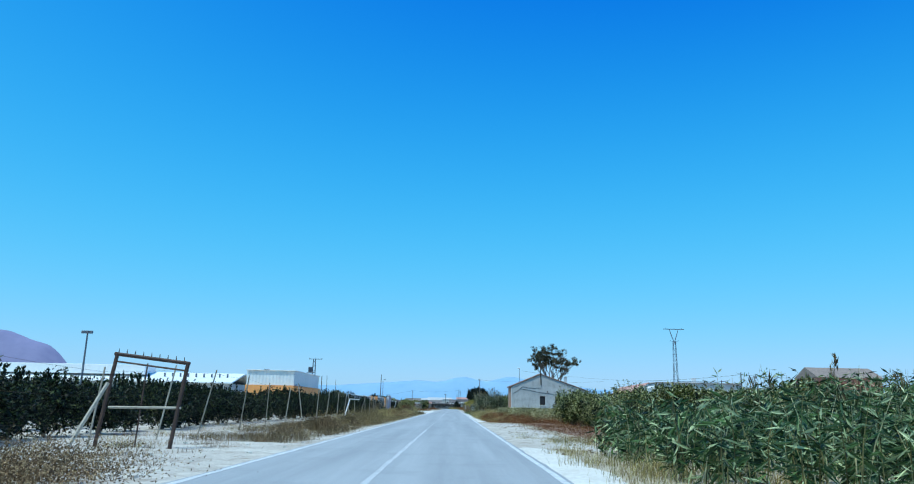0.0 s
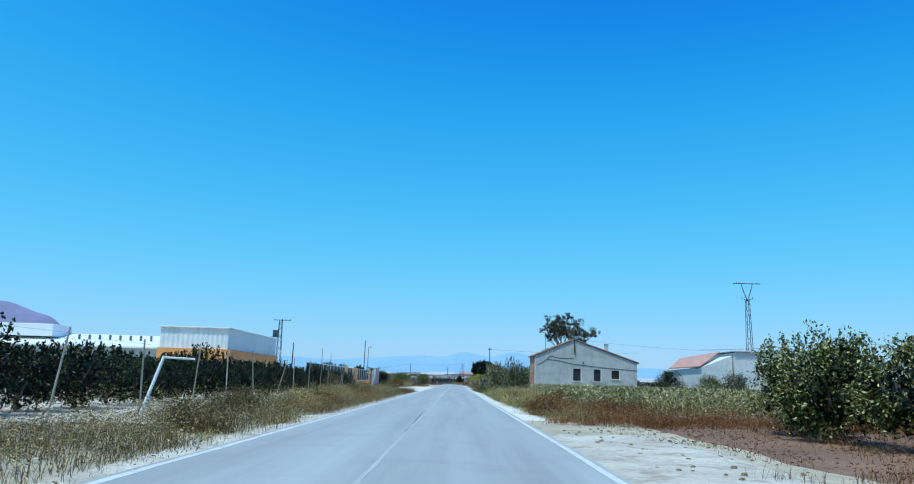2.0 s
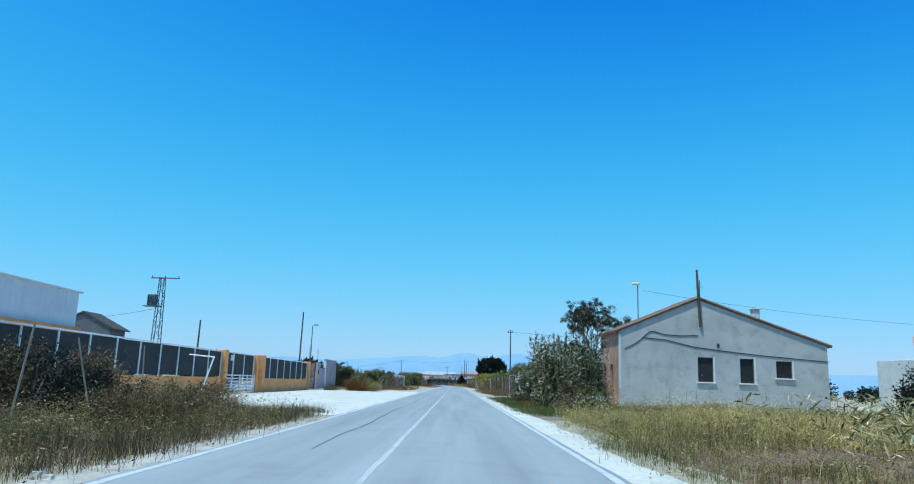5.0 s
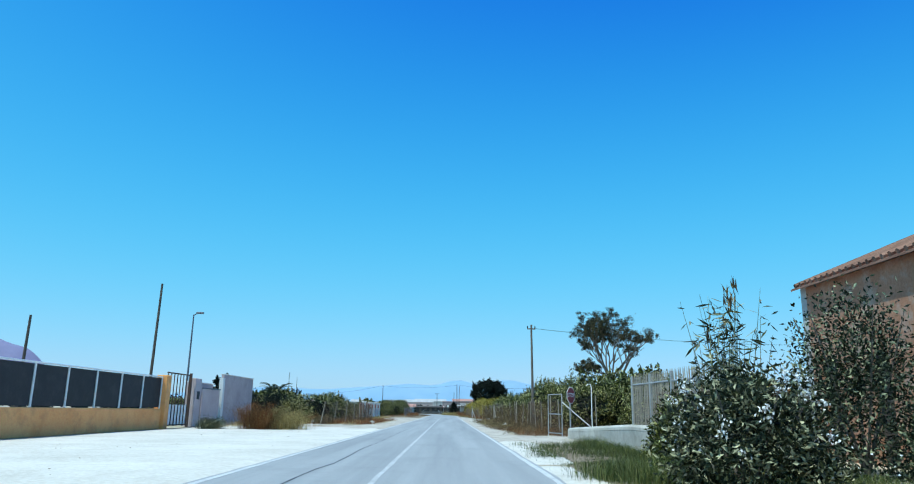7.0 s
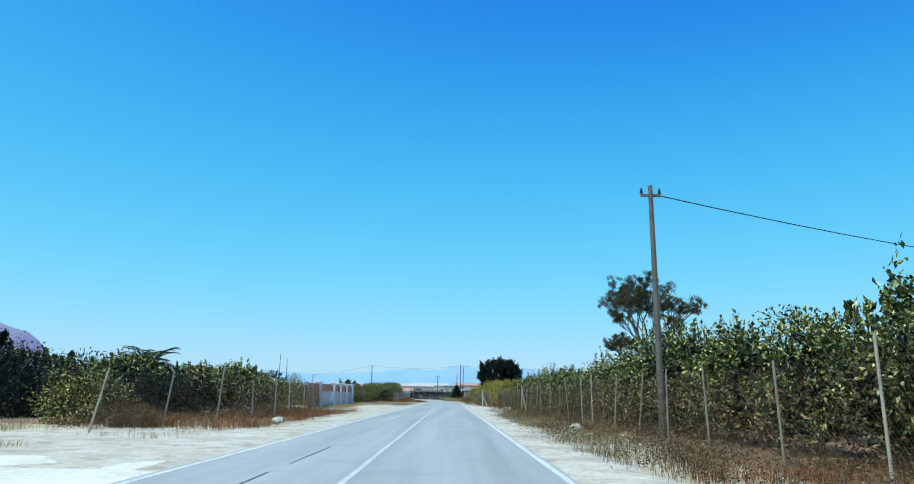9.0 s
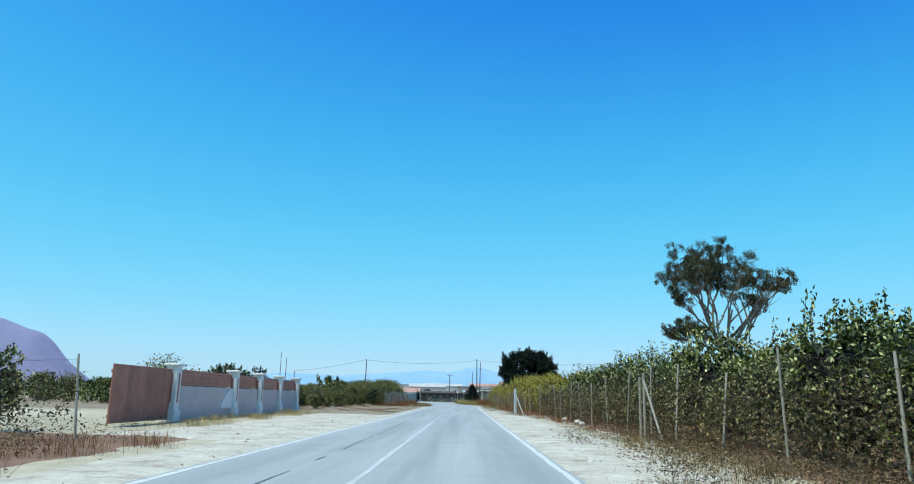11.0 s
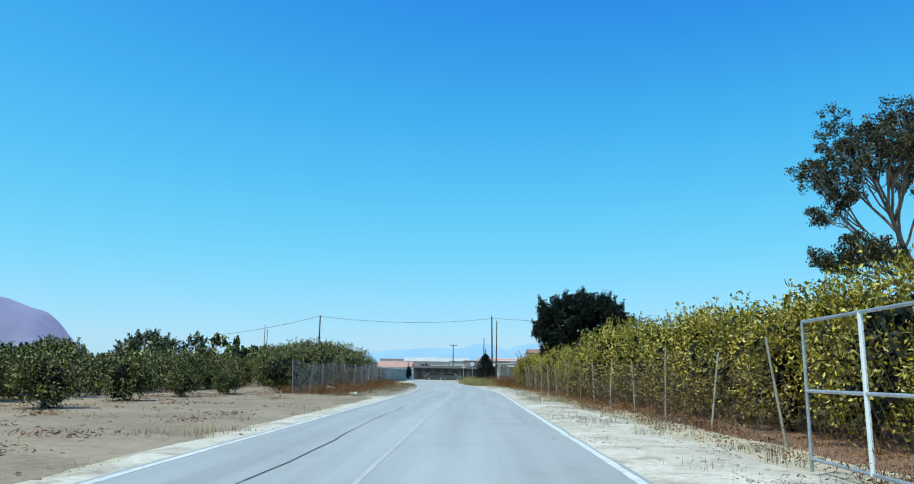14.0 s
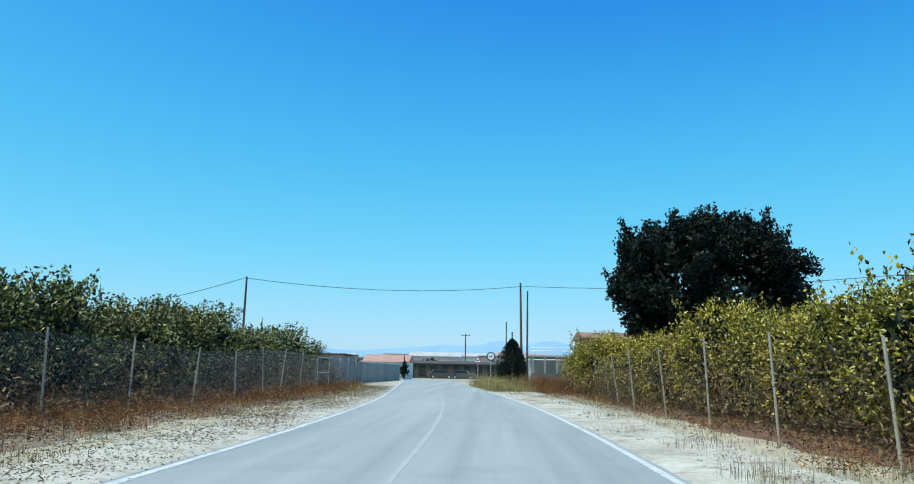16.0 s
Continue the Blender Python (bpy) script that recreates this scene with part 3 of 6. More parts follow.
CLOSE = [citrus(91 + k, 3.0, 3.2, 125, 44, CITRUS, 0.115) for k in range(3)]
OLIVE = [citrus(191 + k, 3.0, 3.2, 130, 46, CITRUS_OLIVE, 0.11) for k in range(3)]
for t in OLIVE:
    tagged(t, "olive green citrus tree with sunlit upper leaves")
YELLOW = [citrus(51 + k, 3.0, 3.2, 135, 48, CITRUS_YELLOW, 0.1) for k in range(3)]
YOUNG = [citrus(71 + k, 2.8, 3.2, 110, 34, CITRUS_OLIVE, 0.15) for k in range(2)]
for t in YELLOW:
    tagged(t, "yellowing citrus tree with sparse sunlit leaves")
for t in YOUNG:
    tagged(t, "young citrus tree in bare soil")


FAR = [citrus(131 + k, 3.0, 3.2, 80, 5, CITRUS, 0.36) for k in range(2)]
MID_YELLOW = [citrus(141 + k, 3.0, 3.2, 90, 18, CITRUS_YELLOW, 0.2) for k in range(2)]


def orchard(kinds, far_kinds, x_rows, y0, y1, gap, scale, group, tall=1.0, singles=2, far_mat=CITRUS):
    """Rows of trees; those behind the first rows are joined into one planting."""
    far_v, far_f, count = [], [], 0
    for r, x in enumerate(x_rows):
        y = y0 + random.uniform(0, gap * 0.6)
        while y < y1:
            k = random.choice(kinds if r == 0 else far_kinds if r < singles else FAR)
            s = scale * random.uniform(0.82, 1.18)
            m = pose(x + random.uniform(-0.4, 0.4), y, -0.03, 0, 0, random.uniform(0, 360))
            size = (s, s, s * tall * random.uniform(0.88, 1.12))
            if r < singles:
                t = copy_thing(k, m)
                t.scale = size
                t["group"] = group
            else:
                me = next(c for c in k.children if c.name.startswith("crown")).data
                co = np.empty(len(me.vertices) * 3)
                me.vertices.foreach_get("co", co)
                ix = np.empty(len(me.polygons) * 3, dtype=int)
                me.polygons.foreach_get("vertices", ix)
                mw = np.array(m)
                far_v.append((co.reshape(-1, 3) * np.array(size)) @ mw[:3, :3].T + mw[:3, 3])
                far_f.append(ix.reshape(-1, 3) + count)
                count += len(me.vertices)
            y += gap * random.uniform(0.9, 1.12)
    if far_v:
        stuff("orchard_rows", (np.concatenate(far_v), np.concatenate(far_f)), far_mat, "further rows of green citrus crowns", "trees")


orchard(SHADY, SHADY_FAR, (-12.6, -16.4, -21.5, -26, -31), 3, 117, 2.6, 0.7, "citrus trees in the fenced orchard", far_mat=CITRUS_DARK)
orchard(NEAR, MID, (11.4, 15.5, 20, 25), 26, 34, 3.4, 0.78, "citrus trees beside the sandy shoulder")
orchard(CLOSE, MID, (9.8, 14.0, 19, 24), 34, 61, 2.7, 0.84, "citrus trees beside the sandy shoulder")
orchard(NEAR, MID, (-13.0, -17.5, -22), 207, 227, 3.2, 0.92, "citrus trees behind the wire fence", 1.0)
orchard(YOUNG, MID, (-12.0,), 270, 300, 5.2, 0.6, "citrus trees in the open field")
orchard(YOUNG, MID, (-16.5, -19.5, -23.5, -27.5, -32, -37), 270, 318, 2.1, 0.74, "citrus trees in the open field")
orchard(OLIVE, MID, (-11.2,), 306, 346, 2.4, 1.14, "citrus trees behind the roadside fence", 1.0)
orchard(OLIVE, MID, (-15.2, -19.5), 318, 346, 2.6, 1.12, "citrus trees behind the roadside fence", 1.0, 1)
orchard(CLOSE, MID, (9.8, 13.8), 178, 200, 2.8, 1.16, "citrus trees behind the long fence", 1.06)
orchard(CLOSE, MID, (9.6, 13.6, 18.0), 200, 262, 2.9, 1.1, "citrus trees behind the long fence", 1.06)
orchard(YELLOW, MID_YELLOW, (8.9, 12.4, 16.5), 270, 302, 2.5, 1.17, "yellowing citrus trees along the road", 1.05)
orchard(YELLOW, MID_YELLOW, (8.7, 12.2, 16.5), 303, 353, 2.6, 1.08, "yellowing citrus trees along the road", 1.0)
orchard(CLOSE, MID, (11.9, 15.5), 160, 184, 2.8, 0.95, "citrus trees behind the low wall")
for t in MID_YELLOW:
    tagged(t, "yellowing citrus tree with sparse sunlit leaves")
for k, t in enumerate(OLIVE + SHADY + SHADY_FAR + FAR + MID_YELLOW + NEAR + MID + CLOSE + YELLOW + YOUNG):
    t.matrix_basis = pose(-42 - 3.6 * (k % 6), 268 + 6 * (k // 6), -0.03, 0, 0, k * 40)


def gum_tree(at):
    """Tall gum tree: a fan of bare forking limbs under a broad flat top, leaves in separate drooping tufts."""
    rnd, r0 = random.Random(8), np.random.default_rng(15)
    root = thing("gum_tree", "tall eucalyptus with bare forking limbs and a broad ragged top", "tree", at=at)
    s, tufts = Shape(), []
    s.tube([(0, 0, -0.3), (0.3, 0, 4), (0.1, 0.2, 8.2), (0, 0.2, 10)], [1.0, 0.8, 0.7, 0.5], 9)

    def twig(p, d, length, radius, level):
        """A wavering branch that forks towards the light."""
        path, q = [p], p.copy()
        for k in range(4):
            d = (d + Vector((rnd.uniform(-1, 1), rnd.uniform(-1, 1), rnd.uniform(-0.35, 0.75))) * 0.2).normalized()
            q = q + d * length / 4
            path.append(q.copy())
        s.tube(path, [radius, radius * 0.9, radius * 0.78, radius * 0.66, radius * 0.5], 6 if level > 1 else 4)
        if level == 0:
            tufts.append(q)
            return
        for k in range(rnd.choice((2, 3, 3))):
            nd = (d + Vector((rnd.uniform(-1, 1), rnd.uniform(-1, 1), rnd.uniform(-0.25, 0.45))) * 0.72).normalized()
            twig(path[rnd.choice((2, 3, 4))], nd, length * rnd.uniform(0.55, 0.78), radius * 0.56, level - 1)
        if level == 1:
            tufts.append(q)

    for k in range(9):
        a = k * 0.698 + rnd.uniform(-0.2, 0.2)
        out = 0.42 + 0.36 * (k % 3) / 2
        d = Vector((math.cos(a) * out, math.sin(a) * out, 0.85)).normalized()
        twig(Vector((0, 0.2, rnd.uniform(7.5, 9.8))), d, rnd.uniform(9.2, 10.4) - 1.8 * out, 0.27, 3)
    for a, z, ln in ((2.8, 9.6, 4.6), (3.6, 10.4, 4.4), (2.2, 10.4, 4.5)):
        twig(Vector((0, 0.2, z)), Vector((math.cos(a), math.sin(a), 0.22)).normalized(), ln, 0.24, 2)
    part("trunk", s, PALE_BARK, root)
    e = np.array([tuple(p) for p in tufts])
    keep = r0.random(len(e)) < np.where(e[:, 0] < 1.0, 0.95, 0.6)
    e = e[keep & (e[:, 2] > 8.5)]
    sub = np.repeat(e, 4, 0) + r0.normal(size=(len(e) * 4, 3)) * np.array([0.62, 0.62, 0.24])
    p, w = crown_cloud(sub, 46, 0.26)
    w[:, 2] -= 0.8
    part("crown", raw_mesh("crown", *leaves(p, w, 0.34, 0.12), GUM_LEAF), GUM_LEAF, root)
    return root


gum_tree(pose(46.4, 331, 0, 0, 0, 20)).scale = (1.12, 1.12, 1.06)


def round_tree(at, high, wide, label, mat, clumps=170, per=55, leaf=0.3):
    root = thing("shade_tree", label, "tree", at=at)
    r0 = np.random.default_rng(3)
    s = Shape().tube([(0, 0, -0.2), (0.05, 0, high * 0.2), (0, 0.05, high * 0.45)], [0.42, 0.34, 0.25], 8)
    for k in range(7):
        a = k * 0.9
        s.tube([(0, 0, high * 0.25), (math.cos(a) * wide * 0.2, math.sin(a) * wide * 0.2, high * 0.5), (math.cos(a) * wide * 0.36, math.sin(a) * wide * 0.36, high * 0.72)], [0.2, 0.14, 0.05], 5)
    part("trunk", s, BARK, root)
    u = unit(r0.normal(size=(clumps, 3)))
    cl = u * (r0.uniform(0.5, 1.0, clumps)[:, None] ** 0.4) * np.array([wide / 2, wide / 2, high * 0.4]) + np.array([0, 0, high * 0.56])
    cl += r0.normal(size=cl.shape) * 0.25
    p, w = crown_cloud(cl, per, 0.3 * wide / 11)
    high_up = (u[:, 2] > 0.05) & (r0.random(clumps) < 0.5)
    tip = cl[high_up]
    up = np.repeat(tip, 60, 0) + unit(np.repeat(u[high_up], 60, 0) * [0.6, 0.6, 1.0] + [0, 0, 0.3]) * (r0.random(len(tip) * 60) * wide * 0.11)[:, None] + r0.normal(size=(len(tip) * 60, 3)) * wide * 0.011
    p, w = np.concatenate([p, up]), np.concatenate([w, r0.normal(size=up.shape) * 0.5 + [0, 0, 0.7]])
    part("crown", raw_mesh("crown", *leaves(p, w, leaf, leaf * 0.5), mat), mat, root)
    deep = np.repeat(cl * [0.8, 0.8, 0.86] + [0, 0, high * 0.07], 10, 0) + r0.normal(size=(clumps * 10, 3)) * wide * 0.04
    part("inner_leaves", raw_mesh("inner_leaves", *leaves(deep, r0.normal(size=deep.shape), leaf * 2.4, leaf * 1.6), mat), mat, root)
    return root


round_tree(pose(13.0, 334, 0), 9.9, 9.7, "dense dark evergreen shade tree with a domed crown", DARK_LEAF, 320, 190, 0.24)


def blob_bush(at, size, mat, label, name="bush", clumps=60, per=40, leaf=0.12):
    """A bush of twigs and leaf clumps."""
    root = thing(name, label, "bush", at=at)
    s = Shape()
    for k in range(7):
        a = k * 0.9 + random.uniform(-0.3, 0.3)
        s.tube([(0, 0, -0.05), (math.cos(a) * size[0] * 0.2, math.sin(a) * size[1] * 0.2, size[2] * 0.4), (math.cos(a) * size[0] * 0.36, math.sin(a) * size[1] * 0.36, size[2] * 0.75)], [0.04, 0.025, 0.01], 4)
    part("stem", s, BARK, root)
    u = unit(rng.normal(size=(clumps, 3)))
    u[:, 2] = np.abs(u[:, 2]) * 1.05 - 0.1
    cl = u * (rng.uniform(0.3, 1.0, clumps)[:, None] ** 0.5) * np.array([size[0] / 2, size[1] / 2, size[2] * 0.85]) + np.array([0, 0, 0.15])
    p, w = crown_cloud(cl, per, 0.075 * max(size))
    p[:, 2] = np.maximum(p[:, 2], 0.02)
    part("leaves", raw_mesh("leaves", *leaves(p, w, leaf, leaf * 0.45), mat), mat, root)
    return root


def canes(at, x, y, count, high, label, mat=CANE_LEAF, plumes=0.12):
    """A stand of giant cane: leaning stalks with long drooping leaves."""
    root = thing("giant_cane", label, "reeds", at=at)
    s, cs, ws = Shape(), [], []
    plume_c, plume_w = [], []
    for k in range(count):
        p = Vector((random.uniform(-x / 2, x / 2), random.uniform(-y / 2, y / 2), -0.05))
        h = high * random.uniform(0.55, 1.1)
        lean = Vector((max(-0.16, min(0.16, random.gauss(0, 0.1))), random.gauss(0, 0.1), 1)).normalized()
        tip = p + lean * h
        s.tube([p, p + lean * h * 0.5, tip + Vector((random.gauss(0, 0.12), random.gauss(0, 0.12), 0))], [0.013, 0.011, 0.004], 3)
        for j in range(22):
            z = random.uniform(0.15, 1.0)
            a = random.uniform(0, 6.28)
            w = Vector((math.cos(a), math.sin(a), random.uniform(-1.3, 0.7)))
            cs.append(tuple(p + lean * h * z + w.normalized() * 0.18))
            ws.append(tuple(w))
        if random.random() < plumes:
            for j in range(14):
                plume_c.append(tuple(tip + lean * random.uniform(0, 0.4) + Vector((random.gauss(0, 0.04), random.gauss(0, 0.04), 0))))
                plume_w.append((random.gauss(0, 0.3), random.gauss(0, 0.3), 1))
    tagged(part("cane_stand", s, MAIZE_LEAF, root), kind="stuff")
    tagged(part("leaves", raw_mesh("leaves", *leaves(np.array(cs), np.array(ws), 0.34, 0.05), mat), mat, root), kind="stuff")
    if plume_c:
        tagged(part("plume_mass", raw_mesh("plume_mass", *leaves(np.array(plume_c), np.array(plume_w), 0.3, 0.04), BROWN_WEED), BROWN_WEED, root), kind="stuff")
    return root


canes(pose(7.4, 16.5, 0), 6.4, 11, 460, 1.5, "dense green giant cane with pale drooping leaves", CANE_GREEN, 0.0)
canes(pose(12.0, 17.0, 0), 5.0, 9.0, 420, 2.15, "tall green giant cane with pale drooping leaves", CANE_GREEN, 0.06)
canes(pose(13.5, 24, 0), 9.0, 5, 300, 2.5, "green giant cane with pale drooping leaves at the field edge", CANE_GREEN, 0.05)
canes(pose(6.9, 148.3, 0), 0.9, 1.2, 46, 3.8, "thin tall giant cane before the picket fence")
canes(pose(5.7, 135.2, 0), 2.0, 4.2, 330, 3.5, "tall grey-green giant cane before the farmhouse")
canes(pose(8.3, 139.8, 0), 1.6, 2.6, 130, 4.2, "grey-green giant cane with brown plumes behind the first stand", plumes=0.3)
blob_bush(pose(9.7, 147.9, 0), (3.4, 3.0, 4.6), BUSH_LEAF, "tall grey-olive shrub at the farmhouse corner", "shrub", 150, 80, 0.12)
blob_bush(pose(5.2, 143.4, 0), (2.5, 3.4, 2.1), BUSH_LEAF, "grey-green bush full of white flowers", "bush", 130, 70, 0.12)
blossom = unit(rng.normal(size=(38, 3)) + [-0.6, -0.3, 0.2]) * [1.3, 1.75, 0.95] + [5.2, 143.4, 1.1]
blossom = np.repeat(blossom[blossom[:, 2] > 0.5], 14, 0)
blossom = blossom + rng.normal(size=blossom.shape) * 0.06
stuff("blossoms", leaves(blossom, rng.normal(size=blossom.shape), 0.06, 0.045), SIGN_WHITE, "white flower heads on the roadside bush", "flowers")
for x, y, w, h in ((6.4, 132.6, 1.5, 0.9), (7.1, 138.6, 1.6, 1.7)):
    blob_bush(pose(x, y, 0), (w, w, h), CITRUS, "low dark green bush below the giant cane", "bush", 70, 50, 0.1)
blob_bush(pose(7.0, 131.0, 0), (1.2, 1.4, 1.1), CITRUS, "dark green shrub beside the ivy heap", "shrub", 80, 60, 0.1)
blob_bush(pose(6.1, 131.8, 0), (1.6, 1.7, 1.6), BROWN_WEED, "wilted brown ivy heap with a green top", "ivy_heap", 60, 50, 0.14)


# ---- verge plants and fields ----
def weeds(x0, x1, y0, y1, per_m2, high, mat, label, clump=True, width=0.007, lean=0.7):
    n = int((x1 - x0) * (y1 - y0) * per_m2 * 1.5)
    r = spread(x0, x1, y0, y1, n, max(4, n // 60) if clump else 0, 0.27)
    r[:, 2] = -0.05
    tall = np.array([high * (0.62 + 0.75 * noise.noise(Vector((x * 0.33, y * 0.33, 1.5)))) for x, y, z in r])
    return stuff("weeds", blades(r, tall, width, lean), mat, label, "weeds")


weeds(-8.6, -4.7, 23, 116, 110, 0.45, BROWN_WEED, "brown dried weeds along the fence foot")
weeds(-8.4, -4.7, 48, 118, 30, 0.36, DRY_GRASS, "straw-coloured dry grass tufts on the verge")
weeds(-9.6, -4.7, 103, 122.5, 130, 0.8, BROWN_WEED, "high brown weeds before the sand lot")
weeds(-9.6, -5.0, 104, 122, 60, 0.9, GREEN_GRASS, "olive green weeds mixed into the dry ones")
weeds(-12.5, -5.6, 8, 26, 40, 0.35, BROWN_WEED, "brown weeds round the field gate")
weeds(-12, -8, 10, 112, 10, 0.35, DRY_GRASS, "thin dry grass below the orchard trees")
weeds(3.0, 6.5, 12, 30, 60, 0.4, DRY_GRASS, "dry grass before the giant cane")
weeds(4.5, 16, 24, 62, 22, 0.35, RUST_WEED, "rust-brown weeds below the citrus trees")
weeds(3.4, 7.0, 68, 80, 55, 0.55, GREEN_GRASS, "dull green weeds beside the maize")
weeds(3.0, 6.6, 64, 80, 60, 0.5, DRY_GRASS, "pale straw tufts before the maize")
weeds(3.0, 6.6, 78, 98, 130, 0.7, DRY_GRASS, "thick pale straw beside the maize")
weeds(3.1, 6.6, 96, 112, 60, 0.6, DRY_GRASS, "tall straw-coloured verge grass")
weeds(3.0, 7.0, 78, 118, 35, 0.5, GREEN_GRASS, "green weeds in the verge grass")
weeds(3.3, 26, 61, 66, 130, 0.5, RUST_WEED, "rust-red dry weeds before the maize")
weeds(6.8, 34, 111, 128, 90, 0.8, STRAW, "high yellow grass before the farmhouse")
weeds(4.2, 12, 112, 126, 150, 0.8, STRAW, "thick straw-yellow grass beside the road")
weeds(8.0, 30, 122, 142, 14, 0.7, GREEN_GRASS, "green weeds in the yellow grass")
weeds(2.9, 9.0, 125, 147, 150, 0.55, GREEN_GRASS, "dark green grass below the giant cane")
weeds(3.6, 14.0, 127, 139, 60, 0.6, RUST_WEED, "dark rust-brown weeds in the green grass")
weeds(14, 30, 128, 147, 40, 0.7, DRY_GRASS, "yellow grass at the farmhouse wall")
weeds(5.0, 16, 100, 122, 12, 0.6, RUST_WEED, "rust-brown weeds at the field corner")
weeds(2.9, 6.7, 145, 161, 190, 0.34, GREEN_GRASS, "fresh green grass before the low wall")
weeds(5.6, 6.7, 148, 163, 170, 0.5, GREEN_GRASS, "high green grass at the low wall's foot")
weeds(4.0, 8.6, 171, 184, 70, 0.45, RUST_WEED, "rust-brown dry weeds before the tube gate")
weeds(3.4, 6.8, 183, 220, 40, 0.45, BROWN_WEED, "grey-brown dry weeds along the fence")
weeds(5.5, 8.6, 183, 236, 40, 0.55, BROWN_WEED, "brown weeds at the foot of the netting")
weeds(5.6, 7.6, 225, 266, 25, 0.3, RUST_WEED, "sparse rust-brown weeds at the fence foot")
weeds(3.2, 6.2, 262, 335, 10, 0.38, BROWN_WEED, "sparse standing dry stubble", clump=True, lean=0.2)
weeds(3.4, 6.8, 262, 340, 7, 0.45, DRY_GRASS, "thin straw stalks on the stony shoulder")
weeds(3.6, 7.4, 184, 232, 9, 0.5, DRY_GRASS, "thin straw stalks along the netting")
weeds(-9.2, -5.2, 300, 350, 7, 0.45, DRY_GRASS, "thin straw stalks below the hedge")
weeds(5.8, 9.0, 262, 340, 18, 0.4, RUST_WEED, "rust-brown weeds below the yellowing trees")
weeds(-14, -6.8, 184, 198, 12, 0.4, DRY_GRASS, "dry yellow grass at the lot's end")
weeds(-12, -6.4, 192, 224, 60, 0.5, RUST_WEED, "rust-brown dry weeds before the fence")
weeds(-11.4, -8.6, 232, 262, 40, 0.4, DRY_GRASS, "dry yellow grass at the wall's foot")
weeds(-9.0, -5.2, 262, 300, 16, 0.2, DRY_GRASS, "thin dry grass on bare soil")
weeds(-9.6, -6.6, 300, 350, 80, 0.5, RUST_WEED, "rust-red dry weeds at the netting's foot")
weeds(-6.6, -4.6, 262, 345, 14, 0.18, BROWN_WEED, "low brown weeds on the sandy verge")
weeds(5.0, 9.5, 340, 360, 130, 1.4, RUST_WEED, "high rust-brown weeds before the junction")
weeds(2.4, 5.0, 342, 362, 130, 1.3, DRY_GRASS, "tall dry grass at the junction")
weeds(-14.8, -12.2, 178, 192, 60, 0.5, DRY_GRASS, "tall dry grass clump before the grey wall")

for x0, x1, y0, y1, mz_n in ((6.0, 34, 66, 92, 90000), (6.8, 62, 92, 112, 40000), (34, 62, 66, 92, 26000)):
    mz = spread(x0, x1, y0, y1, mz_n, mz_n // 14, 0.16)
    mz[:, 2] = 0.05 + 1.15 * rng.random(mz_n) ** 0.8
    mz_w = np.stack([rng.normal(size=mz_n), rng.normal(size=mz_n), rng.normal(size=mz_n) * 0.9], 1)
    stuff("maize", leaves(mz, mz_w, 0.24, 0.042), MAIZE_LEAF, "field of drying maize with bleached leaves", "crop")
st_n = 1800
stuff("maize_stalks", blades(spread(6.4, 34, 66, 92, st_n), 1.5, 0.03, 0.12, 0.2), DRY_GRASS, "standing stalks of the drying maize", "crop")
fl = spread(5.0, 18, 114, 142, 1400, 140, 0.5)
fl[:, 2] = rng.uniform(0.35, 0.85, 1400)
stuff("flowers", leaves(fl, rng.normal(size=(1400, 3)), 0.055, 0.035), SIGN_WHITE, "white flowers scattered in the grass", "flowers")

